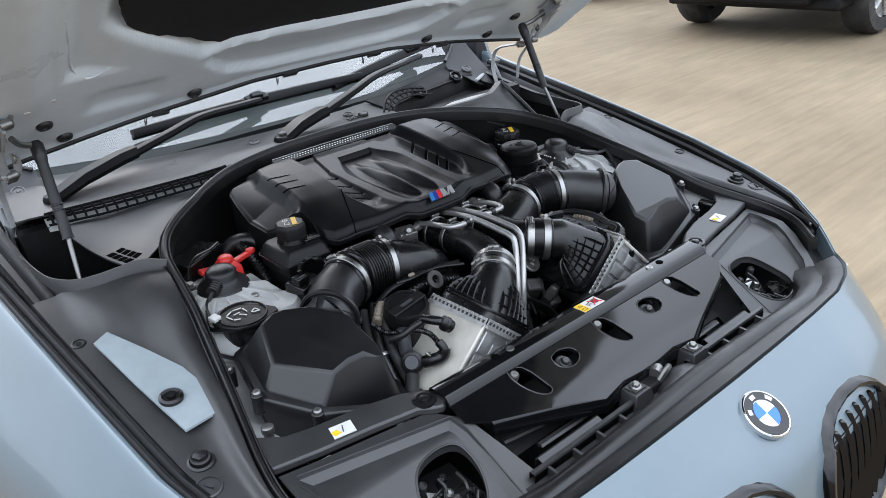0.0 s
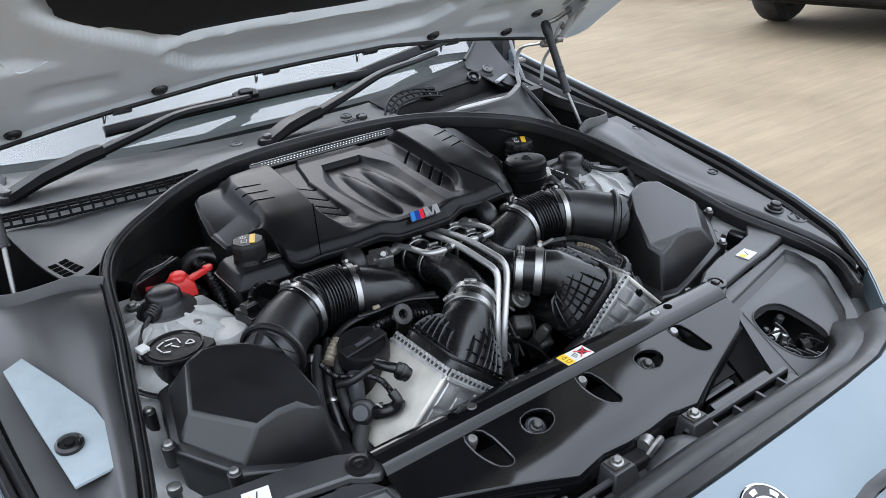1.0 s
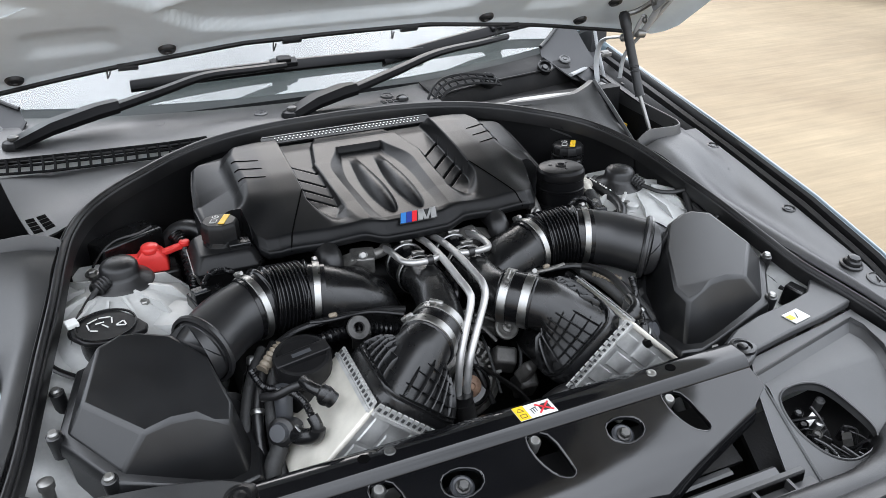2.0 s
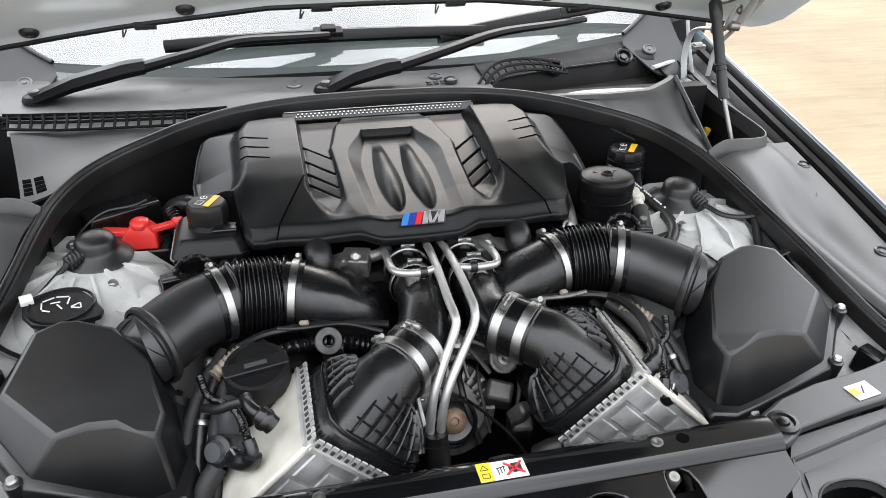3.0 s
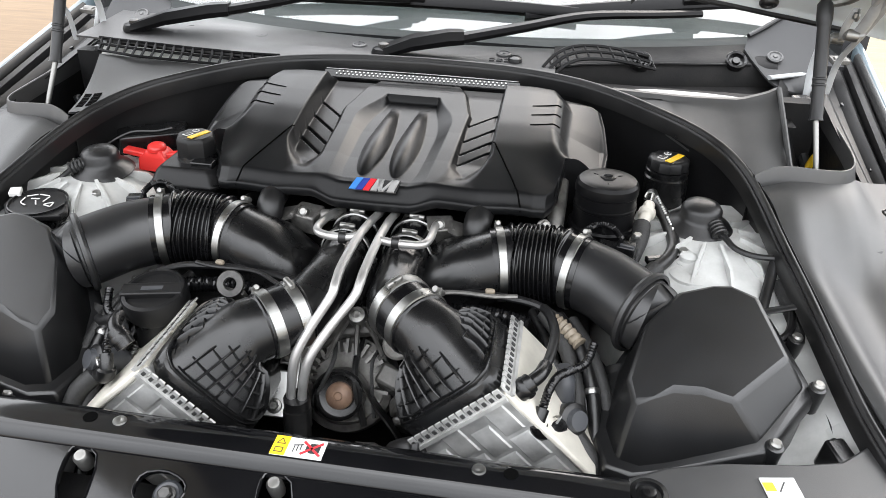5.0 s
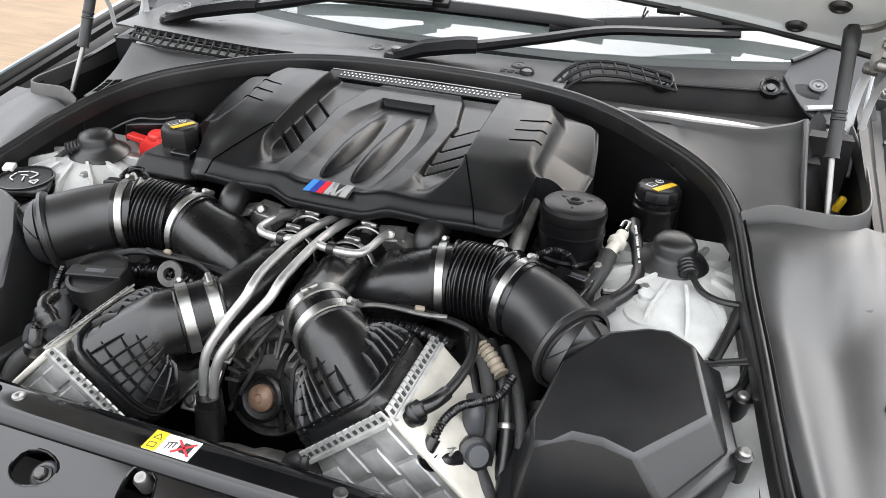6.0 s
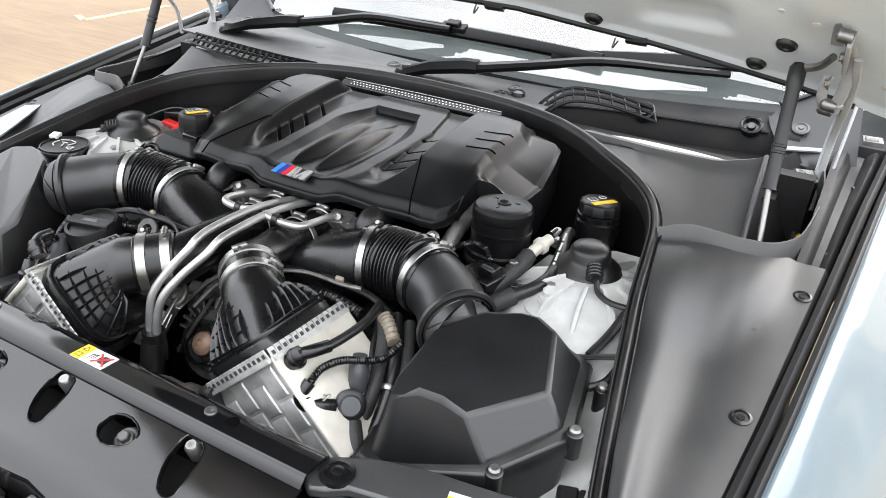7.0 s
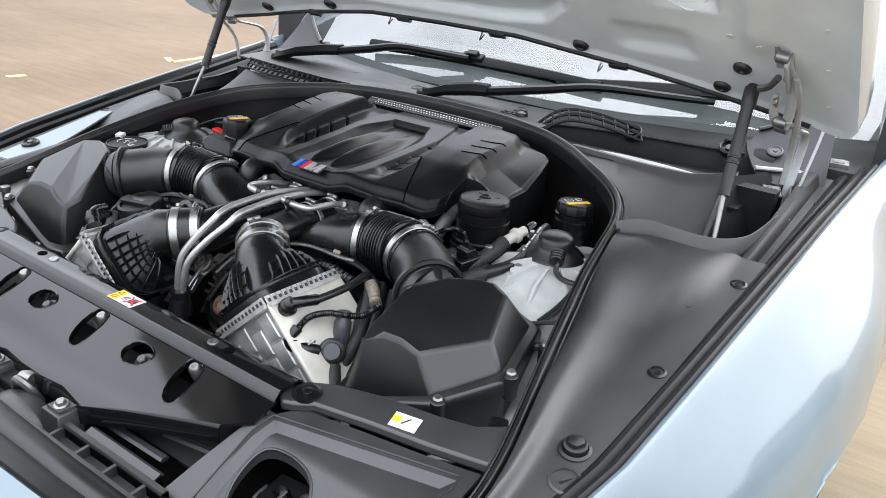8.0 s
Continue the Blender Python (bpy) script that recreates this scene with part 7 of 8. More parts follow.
# ---- charge pipes ----
def charge_pipe(neck, nax, rear):
    """A pipe from a cooler's neck back under the cover."""
    cp = thing("charge_pipe", "black charge air pipe with steel clamped couplers", "charge pipe", (neck.x, 0.26, 0.80), "charge pipes")
    e = neck + nax * 0.040
    x1 = rear
    path = [neck + nax * 0.022, e, V3((lerp(e.x, x1, 0.75), lerp(e.y, 0.25, 0.6), 0.874)), V3((x1, 0.265, 0.876)), V3((x1, 0.32, 0.873)), V3((x1, 0.39, 0.868))]
    g = Geo()
    g.tube(path, lambda u: lerp(0.0325, 0.0262, smooth(0.05, 0.5, u)), 30, 8)
    part("pipe", g, PLASTIC, cp)
    g = Geo()
    g.lathe([(0.0335, -0.024), (0.0352, -0.022), (0.0352, 0.022), (0.0335, 0.024)], neck + nax * 0.016, nax, 40, False)
    part("coupler", g, HOSE, cp, "black rubber coupler")
    clamp(cp, neck + nax * 0.002, nax, 0.0352, (0.5 * math.copysign(1, neck.x), 0.5, 0.8), 1, 0.012)
    clamp(cp, neck + nax * 0.030, nax, 0.0352, (-0.2, -0.2, 0.9), 1, 0.012)
    g = Geo()
    g.lathe([(0.0262, -0.028), (0.0282, -0.026), (0.0282, 0.026), (0.0262, 0.028)], (x1, 0.318, 0.873), (0, 1, -0.05), 32, False)
    part("rear_coupler", g, HOSE, cp)
    for y, z in ((0.292, 0.8745), (0.338, 0.872)):
        clamp(cp, (x1, y, z), (0, 1, -0.05), 0.0282, (0.05, 0, 1), 1, 0.008)
    return cp


charge_pipe(NECK, NAX, 0.053)
charge_pipe(V3((-NECK.x, NECK.y, NECK.z)) + LEFT_SHIFT, V3((-NAX.x, NAX.y, NAX.z)), -0.020)

# ---- satin coolant pipes ----
cool = thing("coolant_pipes", "satin aluminium coolant pipes running over the charge pipes", "coolant pipes", (0.0, 0.2, 0.78))
part("long_pipe", Geo().tube([(0.008, 0.36, 0.896), (0.006, 0.32, 0.905), (0.003, 0.26, 0.911), (0.001, 0.20, 0.908), (0.002, 0.172, 0.903), (0.000, 0.160, 0.894), (-0.016, 0.142, 0.868), (-0.030, 0.128, 0.838), (-0.035, 0.124, 0.80), (-0.036, 0.124, 0.775)], 0.0050, 14, 7), RAIL, cool)
part("long_pipe", Geo().tube([(0.026, 0.36, 0.896), (0.026, 0.32, 0.905), (0.026, 0.26, 0.910), (0.026, 0.20, 0.907), (0.026, 0.180, 0.903), (0.022, 0.166, 0.892), (0.002, 0.145, 0.866), (-0.016, 0.129, 0.836), (-0.023, 0.124, 0.80), (-0.024, 0.124, 0.775)], 0.0050, 14, 7), RAIL, cool)
part("bow_pipe", Geo().tube([(-0.047, 0.36, 0.892), (-0.048, 0.32, 0.903), (-0.049, 0.283, 0.909), (-0.045, 0.267, 0.910), (-0.033, 0.260, 0.910), (-0.014, 0.259, 0.910), (0.002, 0.262, 0.911)], 0.0047, 12, 6), RAIL, cool)
part("bow_pipe", Geo().tube([(0.078, 0.36, 0.890), (0.080, 0.32, 0.902), (0.081, 0.288, 0.906), (0.077, 0.268, 0.907), (0.066, 0.261, 0.908), (0.045, 0.259, 0.909), (0.028, 0.261, 0.910)], 0.0047, 12, 6), RAIL, cool)
for x in (-0.014, 0.046):
    part("rubber_clip", Geo().tube([(x - 0.004, 0.2595, 0.9098), (x + 0.004, 0.2595, 0.9098)], 0.0072, 10, 2), RUBBER, cool)
part("end_sleeve", Geo().tube([(-0.030, 0.124, 0.790), (-0.030, 0.126, 0.75)], 0.014, 10, 2), RUBBER, cool)

# ---- strut towers ----
def tower(s):
    tw = thing("strut_tower", "pale cast strut tower with radial gussets and black rubber cap", "strut tower", (0.41 * s, 0.40, 0.74), "strut towers")
    c = V3((0.408, 0.405, 0.0))
    g = Geo()
    prof = [(0.150, 0.735), (0.138, 0.80), (0.122, 0.842), (0.105, 0.862), (0.078, 0.872), (0.055, 0.884), (0.040, 0.888), (0.0, 0.888)]
    rings = []
    for r, z in prof:
        rings.append([V3((c.x + r * 0.86 * math.cos(a), c.y + r * math.sin(a) * (1.1 if math.sin(a) < 0 else 0.9), z)) for a in [2 * math.pi * i / 40 for i in range(40)]])
    g.loft(rings, True, False, True)
    part("dome", g, WINGMETAL, tw, s=s, angle=50)
    for k in range(11):
        a = radians(-200 + 30 * k)
        d = V3((0.86 * math.cos(a), math.sin(a), 0))
        w = V3((-d.y, d.x, 0)).normalized() * 0.0032
        p0, p1, p2 = c + d * 0.040, c + d * 0.085, c + d * 0.118
        g = Geo()
        tops = [V3((p0.x, p0.y, 0.893)), V3((p1.x, p1.y, 0.884)), V3((p2.x, p2.y, 0.852))]
        g.loft([[t - w - V3((0, 0, 0.03)), t - w * 0.6, t + w * 0.6, t + w - V3((0, 0, 0.03))] for t in tops])
        part("gusset", g, WINGMETAL, tw, s=s)
    cap = V3((0.395, 0.420, 0.886))
    g = Geo()
    g.lathe([(0.040, 0), (0.042, 0.003), (0.038, 0.008), (0.028, 0.014), (0.025, 0.020), (0.0245, 0.028), (0.021, 0.033), (0.012, 0.036), (0, 0.036)], cap, (0.02, -0.06, 1), 28)
    cp = part("rubber_cap", g, RUBBER, tw, "black rubber damper cap", s=s)
    g = Geo()
    out = V3((0.35, -0.9, -0.35)) if s > 0 else V3((0.75, -0.55, -0.25))
    b = cap + V3((0.012, -0.014, 0.018))
    g.tube([b, b + out * 0.012, b + out * 0.024], 0.009, 12, 4)
    for k in range(4):
        g.lathe([(0.0095, -0.0015), (0.0105, 0), (0.0095, 0.0015)], b + out * (0.008 + 0.005 * k), out, 14)
    part("cap_spout", g, RUBBER, cp, s=s)
    if s > 0:
        path = [b + out * 0.022, (0.420, 0.378, 0.896), (0.430, 0.358, 0.893), (0.450, 0.344, 0.893), (0.482, 0.340, 0.896)]
    else:
        path = [b + out * 0.022, (0.44, 0.385, 0.885), (0.455, 0.350, 0.878), (0.462, 0.325, 0.876), (0.448, 0.305, 0.878), (0.43, 0.31, 0.884)]
    part("damper_cable", Geo().tube(path, 0.0036, 8, 8), RUBBER, cp, s=s)
    for x, y, z in ((0.452, 0.425, 0.874), (0.372, 0.362, 0.878), (0.452, 0.360, 0.862)):
        g = Geo()
        g.lathe([(0.016, -0.02), (0.0155, 0.0), (0.012, 0.001)], (x, y, z - 0.003), (0.05, -0.1, 1), 18)
        bs = part("bolt_boss", g, WINGMETAL, tw, s=s)
        part("tower_bolt", hexbolt(Geo(), (x, y, z - 0.002), (0.05, -0.1, 1), 0.0065, 0.009), ZINC, bs, s=s)
    # back and side sheet joining the tower to the wing
    g = Geo()
    g.sheet([[(0.31, 0.47, 0.80), (0.33, 0.51, 0.86), (0.40, 0.52, 0.875), (0.47, 0.50, 0.885), (0.50, 0.46, 0.89)], [(0.31, 0.40, 0.78), (0.34, 0.40, 0.83), (0.40, 0.40, 0.86), (0.46, 0.40, 0.875), (0.50, 0.40, 0.88)], [(0.33, 0.30, 0.76), (0.36, 0.30, 0.79), (0.42, 0.28, 0.81), (0.47, 0.28, 0.84), (0.505, 0.28, 0.855)], [(0.36, 0.20, 0.74), (0.40, 0.20, 0.755), (0.45, 0.20, 0.77), (0.49, 0.20, 0.80), (0.52, 0.20, 0.83)], [(0.40, 0.10, 0.73), (0.42, 0.10, 0.745), (0.46, 0.10, 0.76), (0.50, 0.10, 0.785), (0.53, 0.08, 0.80)]], 0.003)
    part("wing_sheet", g, WINGMETAL, tw, "pale painted wing sheet", s=s, angle=60)
    # smooth upright post in front
    g = Geo()
    if s > 0:
        g.lathe([(0.034, 0.74), (0.032, 0.80), (0.029, 0.86), (0.027, 0.868), (0.018, 0.872)], (0.382, 0.335, 0), (0, 0, 1), 28)
    else:
        g.lathe([(0.026, 0.74), (0.0255, 0.85), (0.023, 0.858), (0.012, 0.861)], (0.372, 0.325, 0), (0, 0, 1), 26)
        g.lathe([(0.036, 0.74), (0.036, 0.862), (0.032, 0.868), (0.012, 0.87)], (0.345, 0.345, 0), (0, 0, 1), 28)
    part("post", g, WINGMETAL, tw, "smooth pale upright post", s=s)
    if s > 0:
        g = Geo()
        g.lathe([(0.0155, 0.0), (0.0155, 0.003), (0.011, 0.004), (0.011, 0.010), (0.008, 0.012), (0, 0.012)], (0.378, 0.352, 0.872), (0, -0.05, 1), 20)
        part("post_bolt", g, WINGMETAL, tw, "pale painted bolt head", s=s)
    return tw


tower(1)
tower(-1)

# straps and cable along one wing
st = thing("wing_strap", "black rubber strap and loop cable on the pale wing", "strap", (0.47, 0.28, 0.82))
part("strap", Geo().tube([(0.418, 0.288, 0.846), (0.438, 0.285, 0.850), (0.462, 0.280, 0.862), (0.492, 0.275, 0.876)], 0.006, 8, 5, True, 0.45), RUBBER, st)
part("strap_arm", Geo().tube([(0.452, 0.284, 0.858), (0.462, 0.315, 0.872), (0.472, 0.345, 0.896)], 0.006, 8, 5, True, 0.45), RUBBER, st)
part("strap_button", Geo().lathe([(0.013, 0), (0.013, 0.003), (0.009, 0.005), (0.003, 0.003), (0, 0.003)], (0.418, 0.288, 0.843), (0.1, -0.2, 1), 20), RUBBER, st)
part("loop_cable", Geo().tube([(0.486, 0.29, 0.86), (0.478, 0.262, 0.846), (0.455, 0.248, 0.838), (0.43, 0.25, 0.832), (0.41, 0.262, 0.826)], 0.0045, 8, 8), RUBBER, st)
lm = thing("wing_loom", "black sleeved wiring loom beside the filter box", "wiring loom", (0.50, 0.18, 0.74))
part("loom", Geo().tube([(0.478, 0.33, 0.87), (0.492, 0.27, 0.84), (0.503, 0.22, 0.81), (0.512, 0.17, 0.80), (0.510, 0.12, 0.785), (0.49, 0.08, 0.76), (0.45, 0.07, 0.745)], 0.0085, 9, 8), BRAID, lm)
part("thin_cable", Geo().tube([(0.505, 0.15, 0.80), (0.515, 0.12, 0.79), (0.505, 0.085, 0.775), (0.475, 0.07, 0.765)], 0.0035, 8, 8), RUBBER, lm)
g = Geo()
g.box((0.500, 0.118, 0.80), (0.02, 0.03, 0.035), (10, 0, 20))
part("connector", g, PLASTIC, lm, bevel=0.003)
sl = thing("wing_stud", "bright steel stud on the pale wing beside cables", "steel stud", (-0.496, 0.124, 0.77))
part("stud", Geo().lathe([(0.014, -0.05), (0.014, -0.036), (0.0065, -0.034), (0.0065, -0.006), (0.0085, -0.005), (0.0085, 0.003), (0.0065, 0.0045)], (-0.496, 0.124, 0.822), (0, 0, 1), 16), ZINC, sl)
part("earth_cable", Geo().tube([(-0.52, 0.15, 0.80), (-0.50, 0.105, 0.788), (-0.47, 0.08, 0.785), (-0.42, 0.075, 0.79), (-0.37, 0.07, 0.792)], 0.0032, 8, 8), RUBBER, sl)
part("earth_cable", Geo().tube([(-0.52, 0.14, 0.80), (-0.495, 0.10, 0.784), (-0.465, 0.075, 0.780), (-0.42, 0.07, 0.783), (-0.37, 0.066, 0.786)], 0.0026, 8, 8), RUBBER, sl)
part("grommet", Geo().lathe([(0.011, 0), (0.011, 0.003), (0.007, 0.005), (0, 0.004)], (-0.51, 0.098, 0.79), (0, -0.2, 1), 18), RUBBER, sl)
rg = Geo()
rg.tube([(-0.43, 0.268, 0.835), (-0.452, 0.272, 0.842), (-0.478, 0.275, 0.86), (-0.49, 0.28, 0.875)], 0.0055, 8, 5, True, 0.5)
rg.lathe([(0.012, 0), (0.012, 0.004), (0.006, 0.006), (0, 0.005)], (-0.428, 0.268, 0.834), (-0.1, -0.2, 1), 18)
solo("wing_strap", rg, RUBBER, "black rubber strap end on the pale wing", "strap")


# ---- screen-wash filler ----
ws = thing("washer_filler", "black screen-wash filler cap with white pictogram", "washer cap", (-0.417, 0.305, 0.83))
g = Geo()
outline = [(-0.462, 0.318), (-0.458, 0.334), (-0.440, 0.345), (-0.418, 0.347), (-0.402, 0.340), (-0.385, 0.318), (-0.372, 0.295), (-0.374, 0.284), (-0.392, 0.278), (-0.420, 0.272), (-0.445, 0.280), (-0.458, 0.298)]
g.plate(outline, 0.007, lambda x, y: 0.888 + 0.05 * (y - 0.31))
lid = part("cap_lid", g, LIDPL, ws, bevel=0.002)
part("rim_ring", Geo().lathe([(0.036, 0.0), (0.0355, 0.0025), (0.034, 0.0025), (0.0335, 0.0)], (-0.419, 0.309, 0.8880), (0, -0.05, 1), 40, False), PLASTIC, lid)
part("neck", Geo().lathe([(0.034, -0.06), (0.033, -0.005)], (-0.419, 0.309, 0.885), (0, -0.05, 1), 28), PLASTIC, ws)
for a, b in (((-0.438, 0.302), (-0.441, 0.318)), ((-0.441, 0.318), (-0.428, 0.327)), ((-0.428, 0.327), (-0.412, 0.325)), ((-0.412, 0.325), (-0.412, 0.308)), ((-0.438, 0.302), (-0.428, 0.297)), ((-0.424, 0.312), (-0.416, 0.300)), ((-0.432, 0.314), (-0.420, 0.316)), ((-0.408, 0.303), (-0.396, 0.299)), ((-0.396, 0.299), (-0.399, 0.311)), ((-0.399, 0.311), (-0.408, 0.303))):
    A, B = V3((a[0], a[1], 0)), V3((b[0], b[1], 0))
    m, d = (A + B) / 2, B - A
    part("pictogram", Geo().box((m.x, m.y, 0.8896 + 0.05 * (m.y - 0.31)), (d.length * 0.85, 0.0016, 0.0008), (2.8, 0, math.degrees(math.atan2(d.y, d.x)))), WHITE, lid)
part("tag", Geo().box((-0.457, 0.322, 0.893), (0.014, 0.014, 0.006), (10, 0, 20)), WHITE, ws, bevel=0.001)


# ---- reservoirs, filter housing, caps ----
def knurl_cap(parent, c, r, h, mat=LIDPL, n=6):
    g = Geo()
    c = V3(c)
    ring = lambda rr, z: [c + V3((rr * (1 + 0.06 * math.cos(n * a) ** 8) * math.cos(a), rr * (1 + 0.06 * math.cos(n * a) ** 8) * math.sin(a), z)) for a in [2 * math.pi * i / 48 for i in range(48)]]
    g.loft([ring(r, 0), ring(r, h * 0.75), ring(r * 0.93, h * 0.93), ring(r * 0.86, h), ring(r * 0.5, h * 1.03)])
    return part("cap", g, mat, parent, "black screw cap")


def cap_label(cap, c, tilt, yaw, sy, size):
    """Yellow bar and two small white symbols on a cap."""
    m = Euler((radians(tilt), 0, radians(yaw))).to_matrix()
    c = V3(c)
    for off, sz, mt in (((0.000, -0.0085 * sy, 0.0), (0.038, 0.0095, 0.0008), YELLOW), ((-0.009, 0.006 * sy, 0.0), (0.013, 0.010, 0.0007), WHITE), ((-0.0118, 0.006 * sy, 0.0004), (0.0044, 0.0076, 0.0007), BLACKINK), ((-0.0062, 0.006 * sy, 0.0004), (0.0044, 0.0076, 0.0007), BLACKINK), ((0.009, 0.008 * sy, 0), (0.011, 0.011, 0.0007), WHITE), ((0.009, 0.008 * sy, 0.0004), (0.008, 0.008, 0.0007), BLACKINK), ((0.009, 0.008 * sy, 0.0008), (0.005, 0.0016, 0.0007), WHITE)):
        g = Geo()
        x, y, z = (q * size / 2 for q in sz)
        round_mark = sz[0] == sz[1]
        edge = [(math.cos(a), math.sin(a)) for a in [math.pi * i / 8 for i in range(16)]] if round_mark else ((-1, -1), (1, -1), (1, 1), (-1, 1))
        g.loft([[c + m @ (V3((off[0] * size, off[1] * size, off[2])) + V3((a * x, b * y, h * sz[2] / 2))) for a, b in edge] for h in (-1, 1)])
        part("cap_mark", g, mt, cap)


rl = thing("fluid_reservoir", "black plastic fluid reservoir with yellow-marked cap", "reservoir", (-0.255, 0.42, 0.82))
g = Geo()
ringr = lambda k, z, dy=0: [V3((-0.258 + k * x, 0.425 + k * y + dy, z)) for x, y in ((-0.040, -0.050), (0.036, -0.050), (0.045, -0.040), (0.045, 0.035), (0.035, 0.046), (-0.036, 0.046), (-0.045, 0.036), (-0.045, -0.042))]
g.loft([ringr(0.8, 0.80), ringr(0.86, 0.872), ringr(0.98, 0.882), ringr(1.02, 0.892), ringr(1.04, 0.894), ringr(1.04, 0.899), ringr(1.0, 0.901), ringr(0.9, 0.912), ringr(0.78, 0.918)])
body = part("tank", g, LIDPL, rl, bevel=0.002)
part("seam", Geo().loft([ringr(1.07, 0.8945), ringr(1.07, 0.8975)]), PLASTIC, body)
part("step", Geo().box((-0.238, 0.402, 0.920), (0.03, 0.022, 0.010)), PLASTIC, body, bevel=0.002)
part("neck", Geo().lathe([(0.027, 0.915), (0.025, 0.925)], (-0.258, 0.426, 0), (0, 0, 1), 28), PLASTIC, rl)
cp = knurl_cap(rl, (-0.258, 0.426, 0.924), 0.0245, 0.026, n=4)
cap_label(cp, (-0.258, 0.426, 0.9512), 0, 66, 1, 0.85)
rr = thing("fluid_reservoir", "black fluid reservoir cap with yellow bar at the bulkhead", "reservoir", (0.362, 0.53, 0.84))
part("tank", Geo().lathe([(0.028, 0.80), (0.030, 0.88), (0.029, 0.906), (0.0268, 0.908), (0.0268, 0.911), (0.0285, 0.912), (0.0285, 0.916), (0.024, 0.918)], (0.364, 0.534, 0), (0, 0, 1), 36), PLASTIC, rr)
cp = knurl_cap(rr, (0.364, 0.534, 0.918), 0.0265, 0.015)
cap_label(cp, (0.364, 0.533, 0.9338), 0, 55, 1, 0.95)

fl = thing("oil_filter_housing", "round black oil filter housing with screw lid", "oil filter housing", (0.278, 0.415, 0.80))
part("housing", Geo().lathe([(0.0373, 0.80), (0.0398, 0.855), (0.0444, 0.864), (0.0452, 0.868), (0.0452, 0.874), (0.0432, 0.877), (0.0419, 0.877)], (0.278, 0.415, 0), (0, 0, 1), 44), LIDPL, fl)
lidf = part("lid", Geo().lathe([(0.0407, 0.877), (0.0427, 0.879), (0.0432, 0.884), (0.0415, 0.887), (0.0390, 0.8875), (0.0383, 0.892), (0.0380, 0.908), (0.0390, 0.909), (0.0390, 0.912), (0.0378, 0.913), (0.0373, 0.926), (0.0386, 0.9275), (0.0388, 0.933), (0.0378, 0.9385), (0.0349, 0.9425), (0.0307, 0.9435), (0.0249, 0.9442), (0.0100, 0.9446), (0.0000, 0.9446)], (0.278, 0.415, 0), (0, 0, 1), 48), WIPER, fl, angle=25)
part("hex_nut", Geo().lathe([(0.010, 0.9425), (0.0095, 0.946), (0.006, 0.947), (0.005, 0.944), (0, 0.944)], (0.278, 0.415, 0), (0, 0, 1), 6), LIDPL, lidf)
for k in range(3):
    a = 2 * math.pi * k / 3 + 0.5
    part("lid_mark", Geo().box((0.278 + 0.017 * math.cos(a), 0.415 + 0.017 * math.sin(a), 0.9448), (0.006, 0.0015, 0.0008), (0, 0, math.degrees(a))), LIDPL, lidf)
part("catch", Geo().box((0.278, 0.3755, 0.888), (0.004, 0.004, 0.016)), PLASTIC, lidf)

oc = thing("oil_filler_cap", "round black oil filler cap with raised grip bar", "oil filler cap", (-0.208, 0.195, 0.80))
part("neck", Geo().lathe([(0.030, 0.79), (0.030, 0.835)], (-0.210, 0.196, 0), (0, 0, 1), 24), PLASTIC, oc)
oax = V3((-0.05, -0.22, 1))
lido = part("cap", Geo().lathe([(0.034, 0.0), (0.0355, 0.003), (0.0355, 0.022), (0.034, 0.026), (0.030, 0.027), (0.029, 0.0225), (0.0, 0.0225)], (-0.209, 0.194, 0.834), oax, 44), LIDPL, oc)
g = Geo()
q = V3((0, 0, 1)).rotation_difference(oax).to_matrix()
o = V3((-0.209, 0.194, 0.832))
rot = Euler((0, 0, radians(8))).to_matrix()
g.loft([[o + q @ rot @ V3((x, y * k, z)) for x, y in ((-0.0345, -0.010), (0.0345, -0.010), (0.0345, 0.010), (-0.0345, 0.010))] for k, z in ((1.0, 0.020), (0.9, 0.031))])
part("grip_bar", g, LIDPL, lido, bevel=0.0015)
part("grip_print", Geo().loft([[o + q @ rot @ V3((x, y, z)) for x, y in ((-0.012, -0.003), (0.012, -0.003), (0.012, 0.003), (-0.012, 0.003))] for z in (0.031, 0.0313)]), GREYPL, lido)

# red battery terminal cap with loom
rc = thing("jump_terminal", "bright red plastic jump-start terminal cap", "terminal cap", (-0.352, 0.495, 0.86))
g = Geo()
g.loft([[(-0.378, 0.478, 0.866), (-0.332, 0.474, 0.866), (-0.328, 0.505, 0.866), (-0.372, 0.51, 0.866)], [(-0.377, 0.479, 0.884), (-0.333, 0.476, 0.884), (-0.330, 0.505, 0.886), (-0.372, 0.509, 0.886)], [(-0.365, 0.485, 0.897), (-0.343, 0.482, 0.897), (-0.340, 0.502, 0.898), (-0.363, 0.504, 0.898)]])
g.lathe([(0.014, 0), (0.013, 0.008), (0.008, 0.011), (0, 0.011)], (-0.353, 0.493, 0.893), (0, -0.1, 1), 18)
g.box((-0.382, 0.492, 0.888), (0.040, 0.016, 0.008), (0, 8, 0))
g.box((-0.322, 0.494, 0.890), (0.036, 0.012, 0.008), (0, -8, 10))
g.lathe([(0.008, -0.003), (0.008, 0.005)], (-0.305, 0.496, 0.894), (0, 0, 1), 14)
part("cap_body", g, RED, rc, bevel=0.002)
part("terminal_base", Geo().box((-0.352, 0.50, 0.845), (0.07, 0.05, 0.04)), PLASTIC, rc, bevel=0.004)
part("loom", Geo().tube([(-0.315, 0.52, 0.90), (-0.305, 0.50, 0.885), (-0.302, 0.47, 0.86), (-0.305, 0.44, 0.83)], lambda u: 0.011 + 0.001 * math.sin(u * 110), 12, 30), HOSE, rc)
